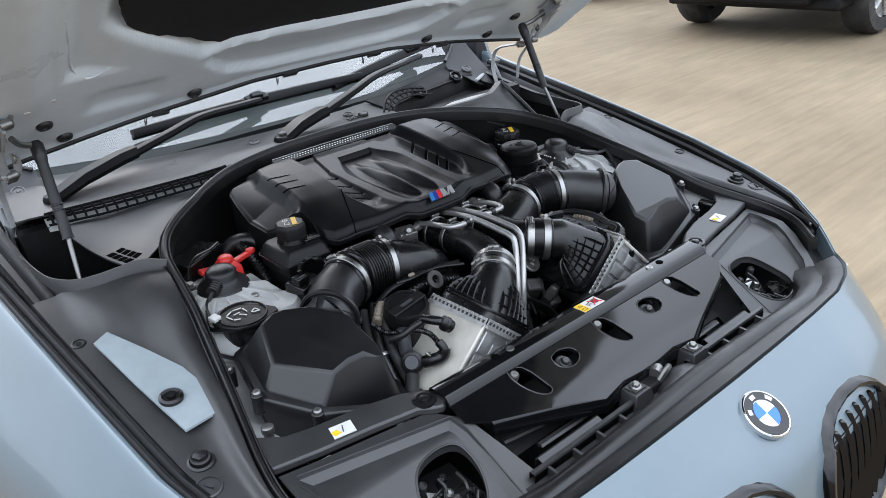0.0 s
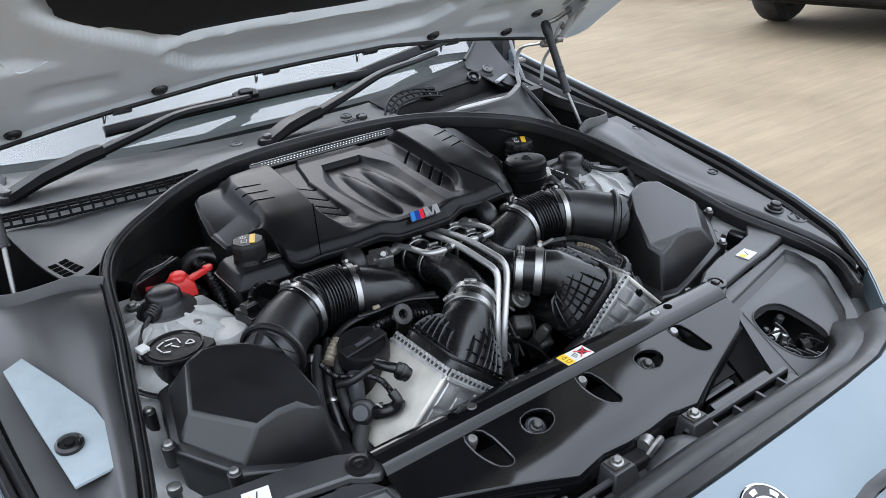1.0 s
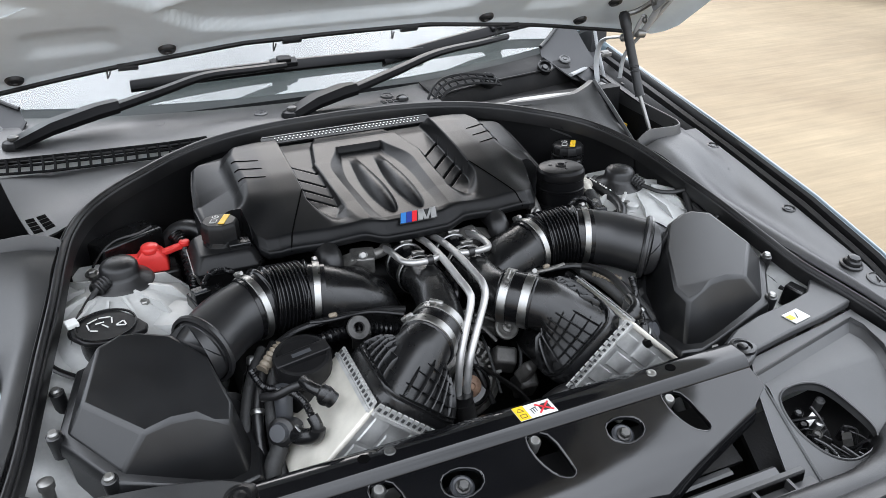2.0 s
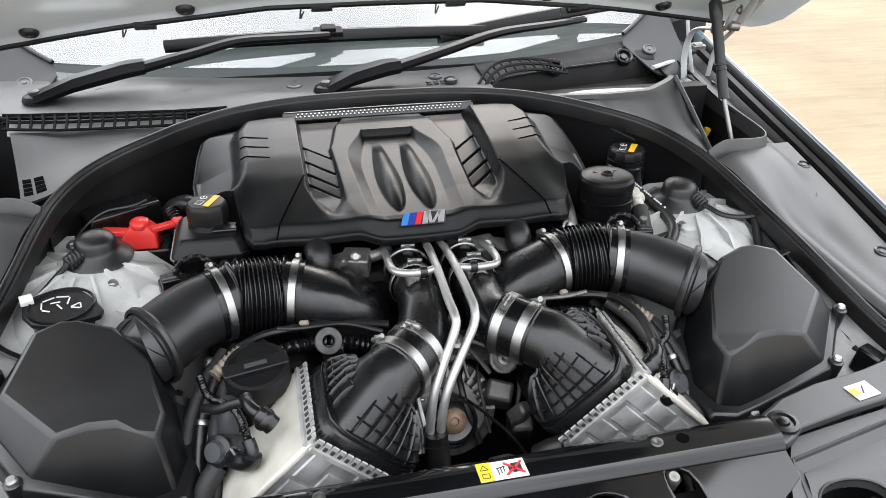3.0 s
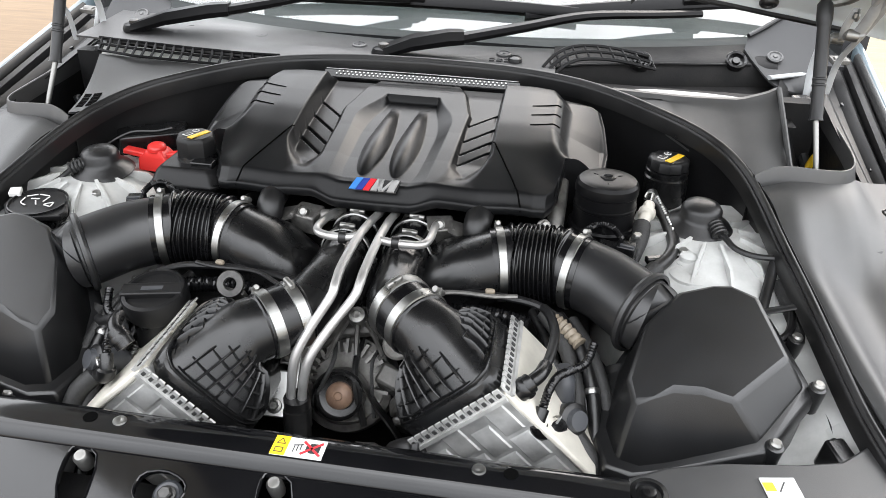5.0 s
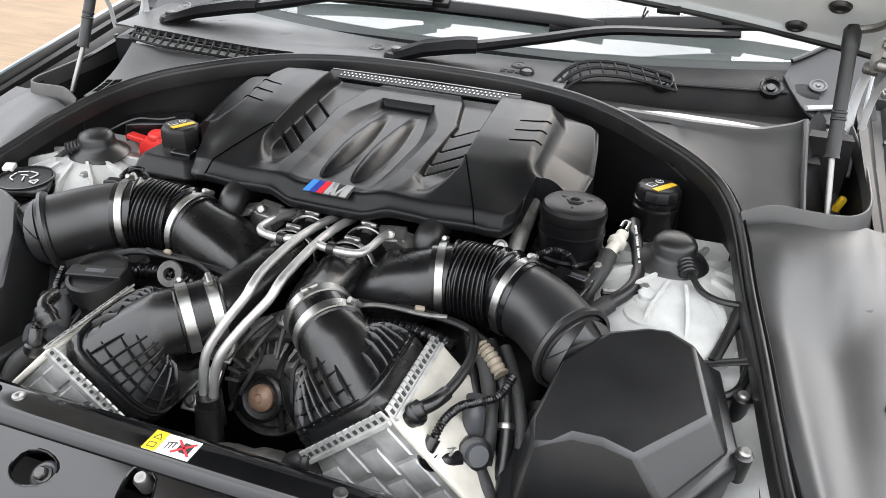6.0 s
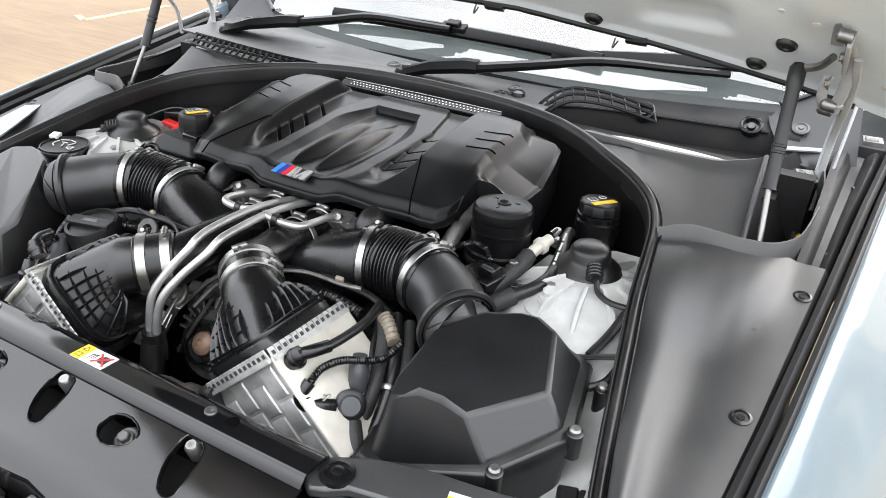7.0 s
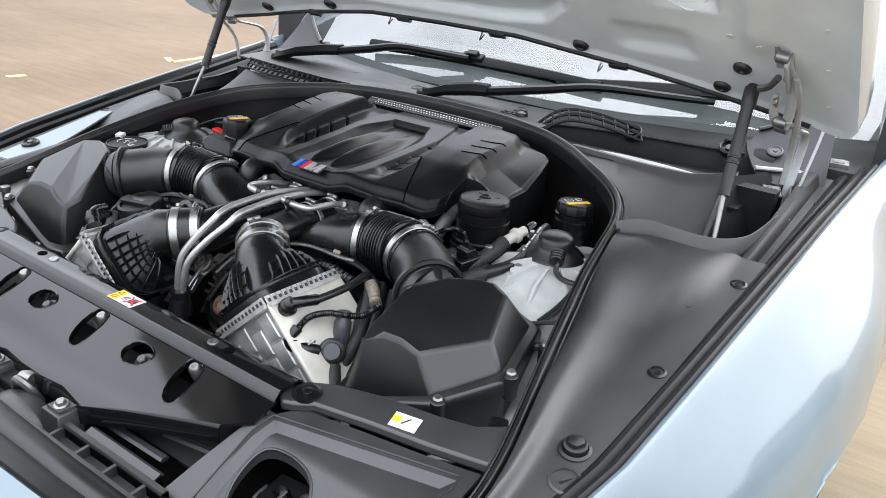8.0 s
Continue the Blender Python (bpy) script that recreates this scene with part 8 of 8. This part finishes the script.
part("dark_hose", Geo().tube([(-0.335, 0.565, 0.86), (-0.31, 0.555, 0.89), (-0.285, 0.54, 0.895), (-0.262, 0.52, 0.88)], 0.014, 12, 6), RUBBER, rc)
bx = thing("bulkhead_box", "black plastic module on the bulkhead with cable bracket", "module box", (-0.39, 0.56, 0.84))
part("module", Geo().box((-0.385, 0.545, 0.875), (0.10, 0.05, 0.06), (0, 0, 30)), PLASTIC, bx, bevel=0.004)
part("bracket_wire", Geo().tube([(-0.43, 0.47, 0.895), (-0.415, 0.495, 0.905), (-0.395, 0.51, 0.912), (-0.365, 0.52, 0.912), (-0.345, 0.53, 0.915)], 0.0020, 6, 6), PLASTIC, bx)
part("bolt", hexbolt(Geo(), (-0.432, 0.462, 0.888), (0, -0.1, 1), 0.0065, 0.007), ZINC, bx)

# ---- connector blocks beside the bellows ----
for s, nm in ((-1, "cam sensor plug with ribbed cable beside the bellows"), (1, "solenoid valve with ribbed cable beside the bellows")):
    so = thing("solenoid_valve", "black " + nm, "solenoid valve", (0.292 * s, 0.345, 0.84), "solenoid valves")
    g = Geo()
    g.box((0.292, 0.345, 0.865), (0.050, 0.042, 0.036), (5, 0, -15))
    part("body", g, PLASTIC, so, s=s, bevel=0.003)
    part("plug", Geo().box((0.303, 0.338, 0.889), (0.022, 0.018, 0.014), (5, 0, -15)), PLASTIC, so, s=s, bevel=0.002)
    part("clip", Geo().box((0.303, 0.331, 0.896), (0.016, 0.004, 0.003), (5, 0, -15)), GREYPL, so, s=s)
    part("pin", Geo().lathe([(0.006, -0.016), (0.006, 0.016)], (0.278, 0.330, 0.878), (0.5, -0.8, 0.1), 12), GREYPL, so, s=s)
    part("cable", Geo().tube([(0.298, 0.346, 0.897), (0.286, 0.353, 0.908), (0.268, 0.354, 0.909), (0.254, 0.345, 0.903), (0.246, 0.335, 0.896)], lambda u: 0.0038 + 0.0006 * math.sin(u * 190), 8, 16), HOSE, so, s=s)

# pipes and hoses between the filter housing and the tower
hs = thing("brake_hoses", "braided black hoses with steel unions by the tower", "hoses", (0.335, 0.39, 0.82))
part("braided_hose", Geo().tube([(0.325, 0.400, 0.893), (0.322, 0.378, 0.884), (0.312, 0.350, 0.872), (0.300, 0.325, 0.860), (0.292, 0.308, 0.846)], 0.0105, 12, 8), BRAID, hs)
part("union", Geo().tube([(0.335, 0.438, 0.903), (0.331, 0.420, 0.899), (0.326, 0.402, 0.894)], lambda u: 0.0075 + (0.0035 if 0.35 < u < 0.6 else 0), 12, 10), ALUCREAM, hs, "pale metal hose union")
part("hook", Geo().tube([(0.338, 0.445, 0.905), (0.340, 0.458, 0.909), (0.334, 0.462, 0.908), (0.331, 0.452, 0.905)], 0.0025, 8, 5), STEEL, hs)
part("marked_hose", Geo().tube([(0.343, 0.490, 0.896), (0.346, 0.465, 0.895), (0.354, 0.435, 0.892), (0.360, 0.405, 0.886), (0.362, 0.375, 0.882), (0.355, 0.350, 0.878), (0.340, 0.330, 0.872), (0.322, 0.308, 0.862)], 0.0078, 12, 8), RUBBER, hs)
for k in range(16):
    t = k / 15
    p = V3((0.346, 0.465, 0.9030)).lerp(V3((0.360, 0.395, 0.8935)), t)
    if k % 5 != 4:
        part("hose_print", Geo().box(p + V3((0.001, -0.002, 0.0014)), (0.0024, 0.0030, 0.0010), (19, 0, -5)), WHITE, hs)
part("sleeve", Geo().tube([(0.340, 0.330, 0.872), (0.328, 0.316, 0.866), (0.316, 0.302, 0.858)], 0.0105, 12, 6), BRAID, hs)
part("support_clip", Geo().box((0.352, 0.352, 0.874), (0.05, 0.010, 0.008), (0, 0, 20)), PLASTIC, hs, bevel=0.002)
for p in ((0.318, 0.372, 0.884), (0.338, 0.460, 0.888)):
    part("bolt", hexbolt(Geo(), p, (0, -0.1, 1), 0.006, 0.010), ZINC, hs)
pl = thing("brass_pipe_lines", "dull steel pipe and clip behind the filter housing", "pipes", (0.225, 0.40, 0.82))
part("silver_pipe", Geo().tube([(0.222, 0.50, 0.93), (0.222, 0.45, 0.915), (0.220, 0.40, 0.89), (0.218, 0.37, 0.86)], 0.011, 12, 6), ENGINE, pl)
part("pipe_bolt", hexbolt(Geo(), (0.206, 0.368, 0.893), (0.3, -0.8, 0.6), 0.006, 0.008), ZINC, pl)
part("black_loom", Geo().tube([(0.175, 0.365, 0.882), (0.195, 0.358, 0.886), (0.215, 0.362, 0.884), (0.24, 0.368, 0.87)], 0.010, 10, 6), BRAID, pl)
part("connector", Geo().box((0.198, 0.352, 0.889), (0.022, 0.012, 0.014), (0, 0, 10)), PLASTIC, pl, bevel=0.002)

# small parts under the cover's front edge
for s in (1, -1):
    fr = thing("fuel_rail_end", "cast aluminium rail end with bolt under the cover", "rail end", (0.075 * s, 0.345, 0.86), "rail ends")
    g = Geo()
    g.box((0.082, 0.345, 0.885), (0.034, 0.030, 0.026), (10, 0, 15))
    g.tube([(0.066, 0.345, 0.890), (0.05, 0.348, 0.892), (0.04, 0.36, 0.892)], 0.008, 10, 4)
    part("casting", g, ENGINE, fr, s=s, bevel=0.004)
    part("bolt", Geo().lathe([(0.0062, -0.01), (0.0062, 0.002), (0.0048, 0.003), (0.004, 0.001), (0, 0.001)], (0.084, 0.332, 0.900), (0.1, -0.75, 0.6), 18), ZINC, fr, s=s)
    part("heat_shield", Geo().sheet([[(0.095, 0.325, 0.895), (0.115, 0.33, 0.885), (0.125, 0.335, 0.868)], [(0.092, 0.35, 0.90), (0.115, 0.355, 0.892), (0.13, 0.36, 0.875)]], 0.002), ENGINE, fr, s=s)
    vh = thing("breather_stub", "black rubber breather stub beside the turbo inlet", "breather hose", (0.13 * s, 0.325, 0.86), "breather stubs")
    part("stub", Geo().tube([(0.128, 0.345, 0.865), (0.128, 0.335, 0.888), (0.128, 0.345, 0.903), (0.13, 0.375, 0.905)], 0.0165, 14, 6), RUBBER, vh, s=s)

# front looms, lifting eye, cooler plumbing
le = thing("lifting_eye", "black steel engine lifting eye", "lifting eye", (-0.13, 0.215, 0.82))
g = Geo()
ey = V3((-0.131, 0.213, 0.862))
axs = V3((0.1, -0.85, 0.5)).normalized()
g.lathe([(0.0075, -0.0025), (0.0145, -0.0025), (0.0155, -0.001), (0.0155, 0.001), (0.0145, 0.0025), (0.0075, 0.0025), (0.0065, 0.001), (0.0065, -0.001), (0.0075, -0.0025)], ey, axs, 28, False)
part("eye", g, CAST, le)
part("shank", Geo().box((-0.126, 0.222, 0.838), (0.024, 0.006, 0.036), (30, 0, -8)), CAST, le, bevel=0.001)
for s in (1, -1):
    lo = thing("front_loom", "ribbed black wiring conduit behind the charge coolers", "wiring loom", (0.14 * s, 0.24, 0.82), "front looms")
    part("conduit", Geo().tube([(0.075, 0.225, 0.838), (0.11, 0.228, 0.846), (0.15, 0.232, 0.848), (0.20, 0.225, 0.845)], lambda u: 0.0085 + 0.0012 * math.sin(u * 230), 12, 30), HOSE, lo, s=s)
    part("cable", Geo().tube([(0.06, 0.235, 0.86), (0.10, 0.245, 0.862), (0.15, 0.248, 0.862), (0.20, 0.245, 0.86), (0.235, 0.235, 0.85)], 0.0045, 8, 8), RUBBER, lo, s=s)
    part("cable", Geo().tube([(0.07, 0.21, 0.868), (0.11, 0.235, 0.868), (0.16, 0.24, 0.866), (0.185, 0.245, 0.866)], 0.0026, 8, 8), ENGINE if s > 0 else RUBBER, lo, s=s)
    part("tape", Geo().box((0.155, 0.243, 0.870), (0.011, 0.006, 0.006), (20, 10, 20)), BEIGE, lo, "beige tape tag", s=s, bevel=0.002)
    # bundle diving beside the cooler
    bu = thing("cooler_loom", "bundle of braided hoses beside the charge cooler", "wiring loom", (0.25 * s, 0.2, 0.68), "cooler looms")
    for k, (dx, dz, r, mt) in enumerate(((0, 0, 0.008, BRAID), (0.017, -0.004, 0.007, RUBBER), (0.032, -0.012, 0.0075, BRAID), (0.012, -0.018, 0.006, HOSE), (-0.012, -0.012, 0.006, RUBBER))):
        part("hose", Geo().tube([(0.215 + dx, 0.245 + 0.005 * k, 0.848 + dz), (0.238 + dx, 0.215, 0.834 + dz), (0.256 + dx, 0.175, 0.806 + dz), (0.262 + dx, 0.135, 0.772 + dz), (0.265 + dx, 0.09, 0.735 + dz), (0.268 + dx, 0.06, 0.70 + dz)], r, 10, 8), mt, bu, s=s)
    part("duct", Geo().tube([(0.30, 0.22, 0.80), (0.312, 0.16, 0.77), (0.318, 0.10, 0.735), (0.32, 0.05, 0.70)], 0.019, 14, 6), RUBBER, bu, "fat black hose", s=s)
    g = Geo()
    g.tube([(0.226, 0.232, 0.850), (0.240, 0.222, 0.846), (0.256, 0.208, 0.838)], lambda u: 0.0075 + 0.0012 * math.sin(u * 40), 12, 10)
    part("beige_union", g, BEIGE, bu, "beige ribbed hose union", s=s)
    part("bright_ring", Geo().lathe([(0.0082, -0.003), (0.009, 0), (0.0082, 0.003)], (0.272, 0.175, 0.803), (0.2, -0.8, -0.6), 14), STEEL, bu, s=s)
    # water fittings on the cooler's side plate
    cw = thing("cooler_valve", "grey bleed valve and black water fittings on the cooler", "water valve", (0.24 * s, 0.14, 0.77), "cooler valves")
    part("quick_fitting", Geo().tube([(0.197, 0.103, 0.846), (0.207, 0.107, 0.857), (0.216, 0.118, 0.860), (0.221, 0.136, 0.858)], lambda u: 0.0100 if u < 0.4 else 0.0070, 14, 8), PLASTIC, cw, s=s)
    part("fitting_ring", Geo().lathe([(0.0112, -0.002), (0.0118, 0.002), (0.0108, 0.005)], (0.203, 0.105, 0.852), (0.7, 0.2, 0.7), 18), PLASTIC, cw, s=s)
    if s > 0:
        run = [(0.221, 0.134, 0.858), (0.226, 0.16, 0.860), (0.228, 0.19, 0.862), (0.222, 0.22, 0.862), (0.215, 0.24, 0.858)]
    else:
        run = [(0.221, 0.134, 0.856), (0.236, 0.142, 0.848), (0.252, 0.150, 0.838), (0.266, 0.165, 0.830)]
    part("upper_hose", Geo().tube(run, 0.0052, 10, 8), RUBBER, cw, s=s)
    part("valve_body", Geo().lathe([(0.013, -0.026), (0.0155, -0.014), (0.0155, 0.008), (0.012, 0.012), (0.010, 0.018)], (0.250, 0.135, 0.797), (0.55, -0.65, 0.5), 24), GREYPL, cw, "grey round valve body", s=s)
    part("valve_seal", Geo().lathe([(0.0160, 0.002), (0.0172, 0.005), (0.0168, 0.010), (0.013, 0.0125)], (0.250, 0.135, 0.797), (0.55, -0.65, 0.5), 24), RUBBER, cw, s=s)
    part("valve_stem", Geo().lathe([(0.010, -0.018), (0.011, 0.0), (0.011, 0.008), (0.008, 0.014), (0.008, 0.022)], (0.243, 0.160, 0.818), (-0.1, 0.25, 1), 16), GREYPL, cw, s=s)
    part("elbow", Geo().tube([(0.240, 0.118, 0.800), (0.232, 0.104, 0.806), (0.222, 0.096, 0.812), (0.219, 0.096, 0.822), (0.222, 0.104, 0.832)], lambda u: 0.0095 if u < 0.7 else 0.0068, 12, 8), PLASTIC, cw, s=s)
    part("ribbed_pipe", Geo().tube([(0.221, 0.101, 0.828), (0.226, 0.118, 0.842), (0.234, 0.142, 0.842), (0.246, 0.162, 0.836), (0.262, 0.178, 0.836), (0.27, 0.20, 0.846)], lambda u: 0.0042 + 0.0006 * math.sin(u * 230), 10, 24), HOSE, cw, s=s)
    part("spring_clip", Geo().tube([(0.236, 0.106, 0.812), (0.240, 0.112, 0.818), (0.236, 0.118, 0.812), (0.232, 0.112, 0.815)], 0.0014, 6, 5), STEEL, cw, s=s)
    part("lower_pipe", Geo().tube([(0.258, 0.128, 0.782), (0.272, 0.112, 0.768), (0.278, 0.095, 0.74), (0.28, 0.08, 0.70)], 0.0105, 12, 8), BRAID, cw, s=s)
    part("strap_plate", Geo().sheet([[(0.262, 0.118, 0.785), (0.270, 0.11, 0.775)], [(0.272, 0.105, 0.768), (0.280, 0.098, 0.758)]], 0.002), ALU, cw, s=s)
# coil plug with a yellow tag behind the oil cap
cy = thing("coil_plug", "black coil plug with yellow tag and steel bolt", "coil plug", (-0.238, 0.26, 0.76))
part("bolt", hexbolt(Geo(), (-0.235, 0.263, 0.790), (0, -0.2, 1), 0.008, 0.012), ZINC, cy)
part("tag", Geo().box((-0.252, 0.258, 0.782), (0.020, 0.004, 0.022), (10, 0, 20)), YELLOW, cy, "yellow plastic tag")
part("plug", Geo().box((-0.25, 0.27, 0.775), (0.03, 0.04, 0.03), (0, 0, 10)), PLASTIC, cy, bevel=0.003)
part("injector", Geo().lathe([(0.008, -0.03), (0.0085, 0.0), (0.006, 0.004), (0.005, 0.012)], (-0.268, 0.238, 0.815), (0.25, 0.35, 1), 14), PLASTIC, cy)
part("injector_tip", Geo().lathe([(0.006, 0.0), (0.006, 0.008), (0.004, 0.010)], (-0.2645, 0.2425, 0.828), (0.25, 0.35, 1), 12), STEEL, cy)
part("spring_lead", Geo().tube([(-0.238, 0.215, 0.80), (-0.24, 0.195, 0.79), (-0.242, 0.175, 0.775)], lambda u: 0.005 + 0.0012 * math.sin(u * 90), 8, 20), STEEL, cy)
for k in range(6):
    random.seed(70 + k)
    x = -0.20 - 0.025 * k
    part("dark_lead", Geo().tube([(x, 0.24, 0.80), (x - 0.015, 0.20, 0.78 + 0.01 * random.random()), (x - 0.02, 0.16, 0.76), (x - 0.01, 0.10, 0.71)], random.uniform(0.003, 0.006), 8, 6), random.choice([RUBBER, BRAID, HOSE]), cy)


# ---- parked cars in the distance ----
def parked_car(at, yaw, mat, label):
    pc = thing("parked_car", label, "car", (at[0], at[1], 0.0), "parked cars")
    m = Matrix.Translation((at[0], at[1], 0)) @ Matrix.Rotation(radians(yaw), 4, "Z")
    tf = lambda g: [tuple(m @ V3(p)) for p in g.v]
    g = Geo()
    rows = []
    for i in range(41):
        y = -2.15 + 4.45 * i / 40
        end = max(0.0, abs(y) - 1.85) / 0.45
        w = 0.93 - (0.16 * end**2 if y > 0 else 0.34 * max(0.0, (-y - 1.72) / 0.43) ** 2)
        zb = 0.34 + 0.10 * end
        for ya in (-1.38, 1.38):
            d = 0.40**2 - (y - ya) ** 2
            if d > 0:
                zb = max(zb, 0.36 + math.sqrt(d))
        top = interp([(-2.3, 0.78), (-2.1, 0.98), (-1.2, 1.06), (-0.4, 1.60), (1.4, 1.66), (2.1, 1.2), (2.3, 0.9)], y)
        waist = min(top - 0.02, 1.02)
        rows.append([(w - 0.03, y, zb), (w, y, max(zb, 0.5)), (w + 0.01, y, max(zb, 0.72)), (w - 0.02, y, max(zb, waist)), (w - 0.22, y, max(top - 0.04, zb)), (0, y, top + 0.02), (-w + 0.22, y, max(top - 0.04, zb)), (-w + 0.02, y, max(zb, waist)), (-w - 0.01, y, max(zb, 0.72)), (-w, y, max(zb, 0.5)), (-w + 0.03, y, zb)])
    g.sheet(rows)
    g.v = tf(g)
    part("body", g, mat, pc, angle=50)
    g = Geo()
    g.box((0, 0, 0.34), (1.6, 4.0, 0.14))
    g.box((0, -2.04, 0.40), (1.20, 0.16, 0.16))
    g.box((0, 2.2, 0.40), (1.55, 0.16, 0.16))
    g.v = tf(g)
    part("sill", g, DARK, pc, bevel=0.03)
    g = Geo()
    g.box((0.86, 0.3, 1.28), (0.02, 2.0, 0.36), (0, -14, 0))
    g.box((-0.86, 0.3, 1.28), (0.02, 2.0, 0.36), (0, 14, 0))
    g.v = tf(g)
    part("side_glass", g, GLOSSBLACK, pc)
    # lower grille and the guard under the nose
    g = Geo()
    g.box((0, -2.11, 0.62), (0.95, 0.10, 0.16))
    g.v = tf(g)
    grille = part("lower_grille", g, DARK, pc, bevel=0.02)
    for z in (0.585, 0.655):
        g = Geo()
        g.box((0, -2.165, z), (0.93, 0.012, 0.018))
        g.v = tf(g)
        part("grille_slat", g, GLOSSBLACK, grille)
    g = Geo()
    for s in (1, -1):
        g.box((0.50 * s, -2.13, 0.55), (0.10, 0.10, 0.34), (0, 18 * s, 0))
    g.box((0, -2.12, 0.41), (0.86, 0.12, 0.07), (-20, 0, 0))
    g.v = tf(g)
    part("nose_guard", g, GREYPL, pc, "dull grey guard under the nose", bevel=0.02)
    for x in (0.80, -0.80):
        for y in (-1.38, 1.38):
            g = Geo()
            g.lathe([(0.22, -0.11), (0.33, -0.115), (0.355, -0.08), (0.36, 0.0), (0.355, 0.08), (0.33, 0.115), (0.22, 0.11)], (x, y, 0.36), (1, 0, 0), 30, False)
            g.v = tf(g)
            ty = part("tyre", g, TYRE, pc)
            g = Geo()
            g.lathe([(0.23, -0.09), (0.23, 0.09), (0.20, 0.07), (0.06, 0.09), (0.0, 0.09)] if x > 0 else [(0.0, -0.09), (0.06, -0.09), (0.20, -0.07), (0.23, -0.09), (0.23, 0.09)], (x, y, 0.36), (1, 0, 0), 24, False)
            for k in range(5):
                a = 2 * math.pi * k / 5
                g.tube([(x + math.copysign(0.10, x), y + r * math.cos(a), 0.36 + r * math.sin(a)) for r in (0.03, 0.13, 0.22)], 0.02, 6, 2)
            g.v = tf(g)
            part("rim", g, ALU, ty, "alloy wheel rim")
    return pc


parked_car((7.80, 3.00, 0), -90, SUVGREY, "dark grey parked off-roader facing the bay, on the yard")
parked_car((8.4, 7.6, 0), -14, TRIM, "black parked car further off on the yard")
# faded yellow mark on the ground
g = Geo()
for a, b in (((-5.30, 4.3), (-5.25, 3.95)), ((-5.25, 3.95), (-5.45, 4.05)), ((-5.40, 5.0), (-5.32, 4.3)), ((-5.25, 2.62), (-5.24, 2.48))):
    A, B = V3((a[0], a[1], 0.0)), V3((b[0], b[1], 0.0))
    d = (B - A).normalized()
    w = V3((-d.y, d.x, 0)) * 0.03
    g.loft([[A + w, B + w, B - w, A - w], [p + V3((0, 0, 0.004)) for p in (A + w, B + w, B - w, A - w)]])
solo("paint_mark", g, mk("faded_yellow_road_paint", (0.62, 0.45, 0.16), 0.8, var=0.4, scale=20), "faded yellow paint strokes on the concrete", "road marking", kind="structure")
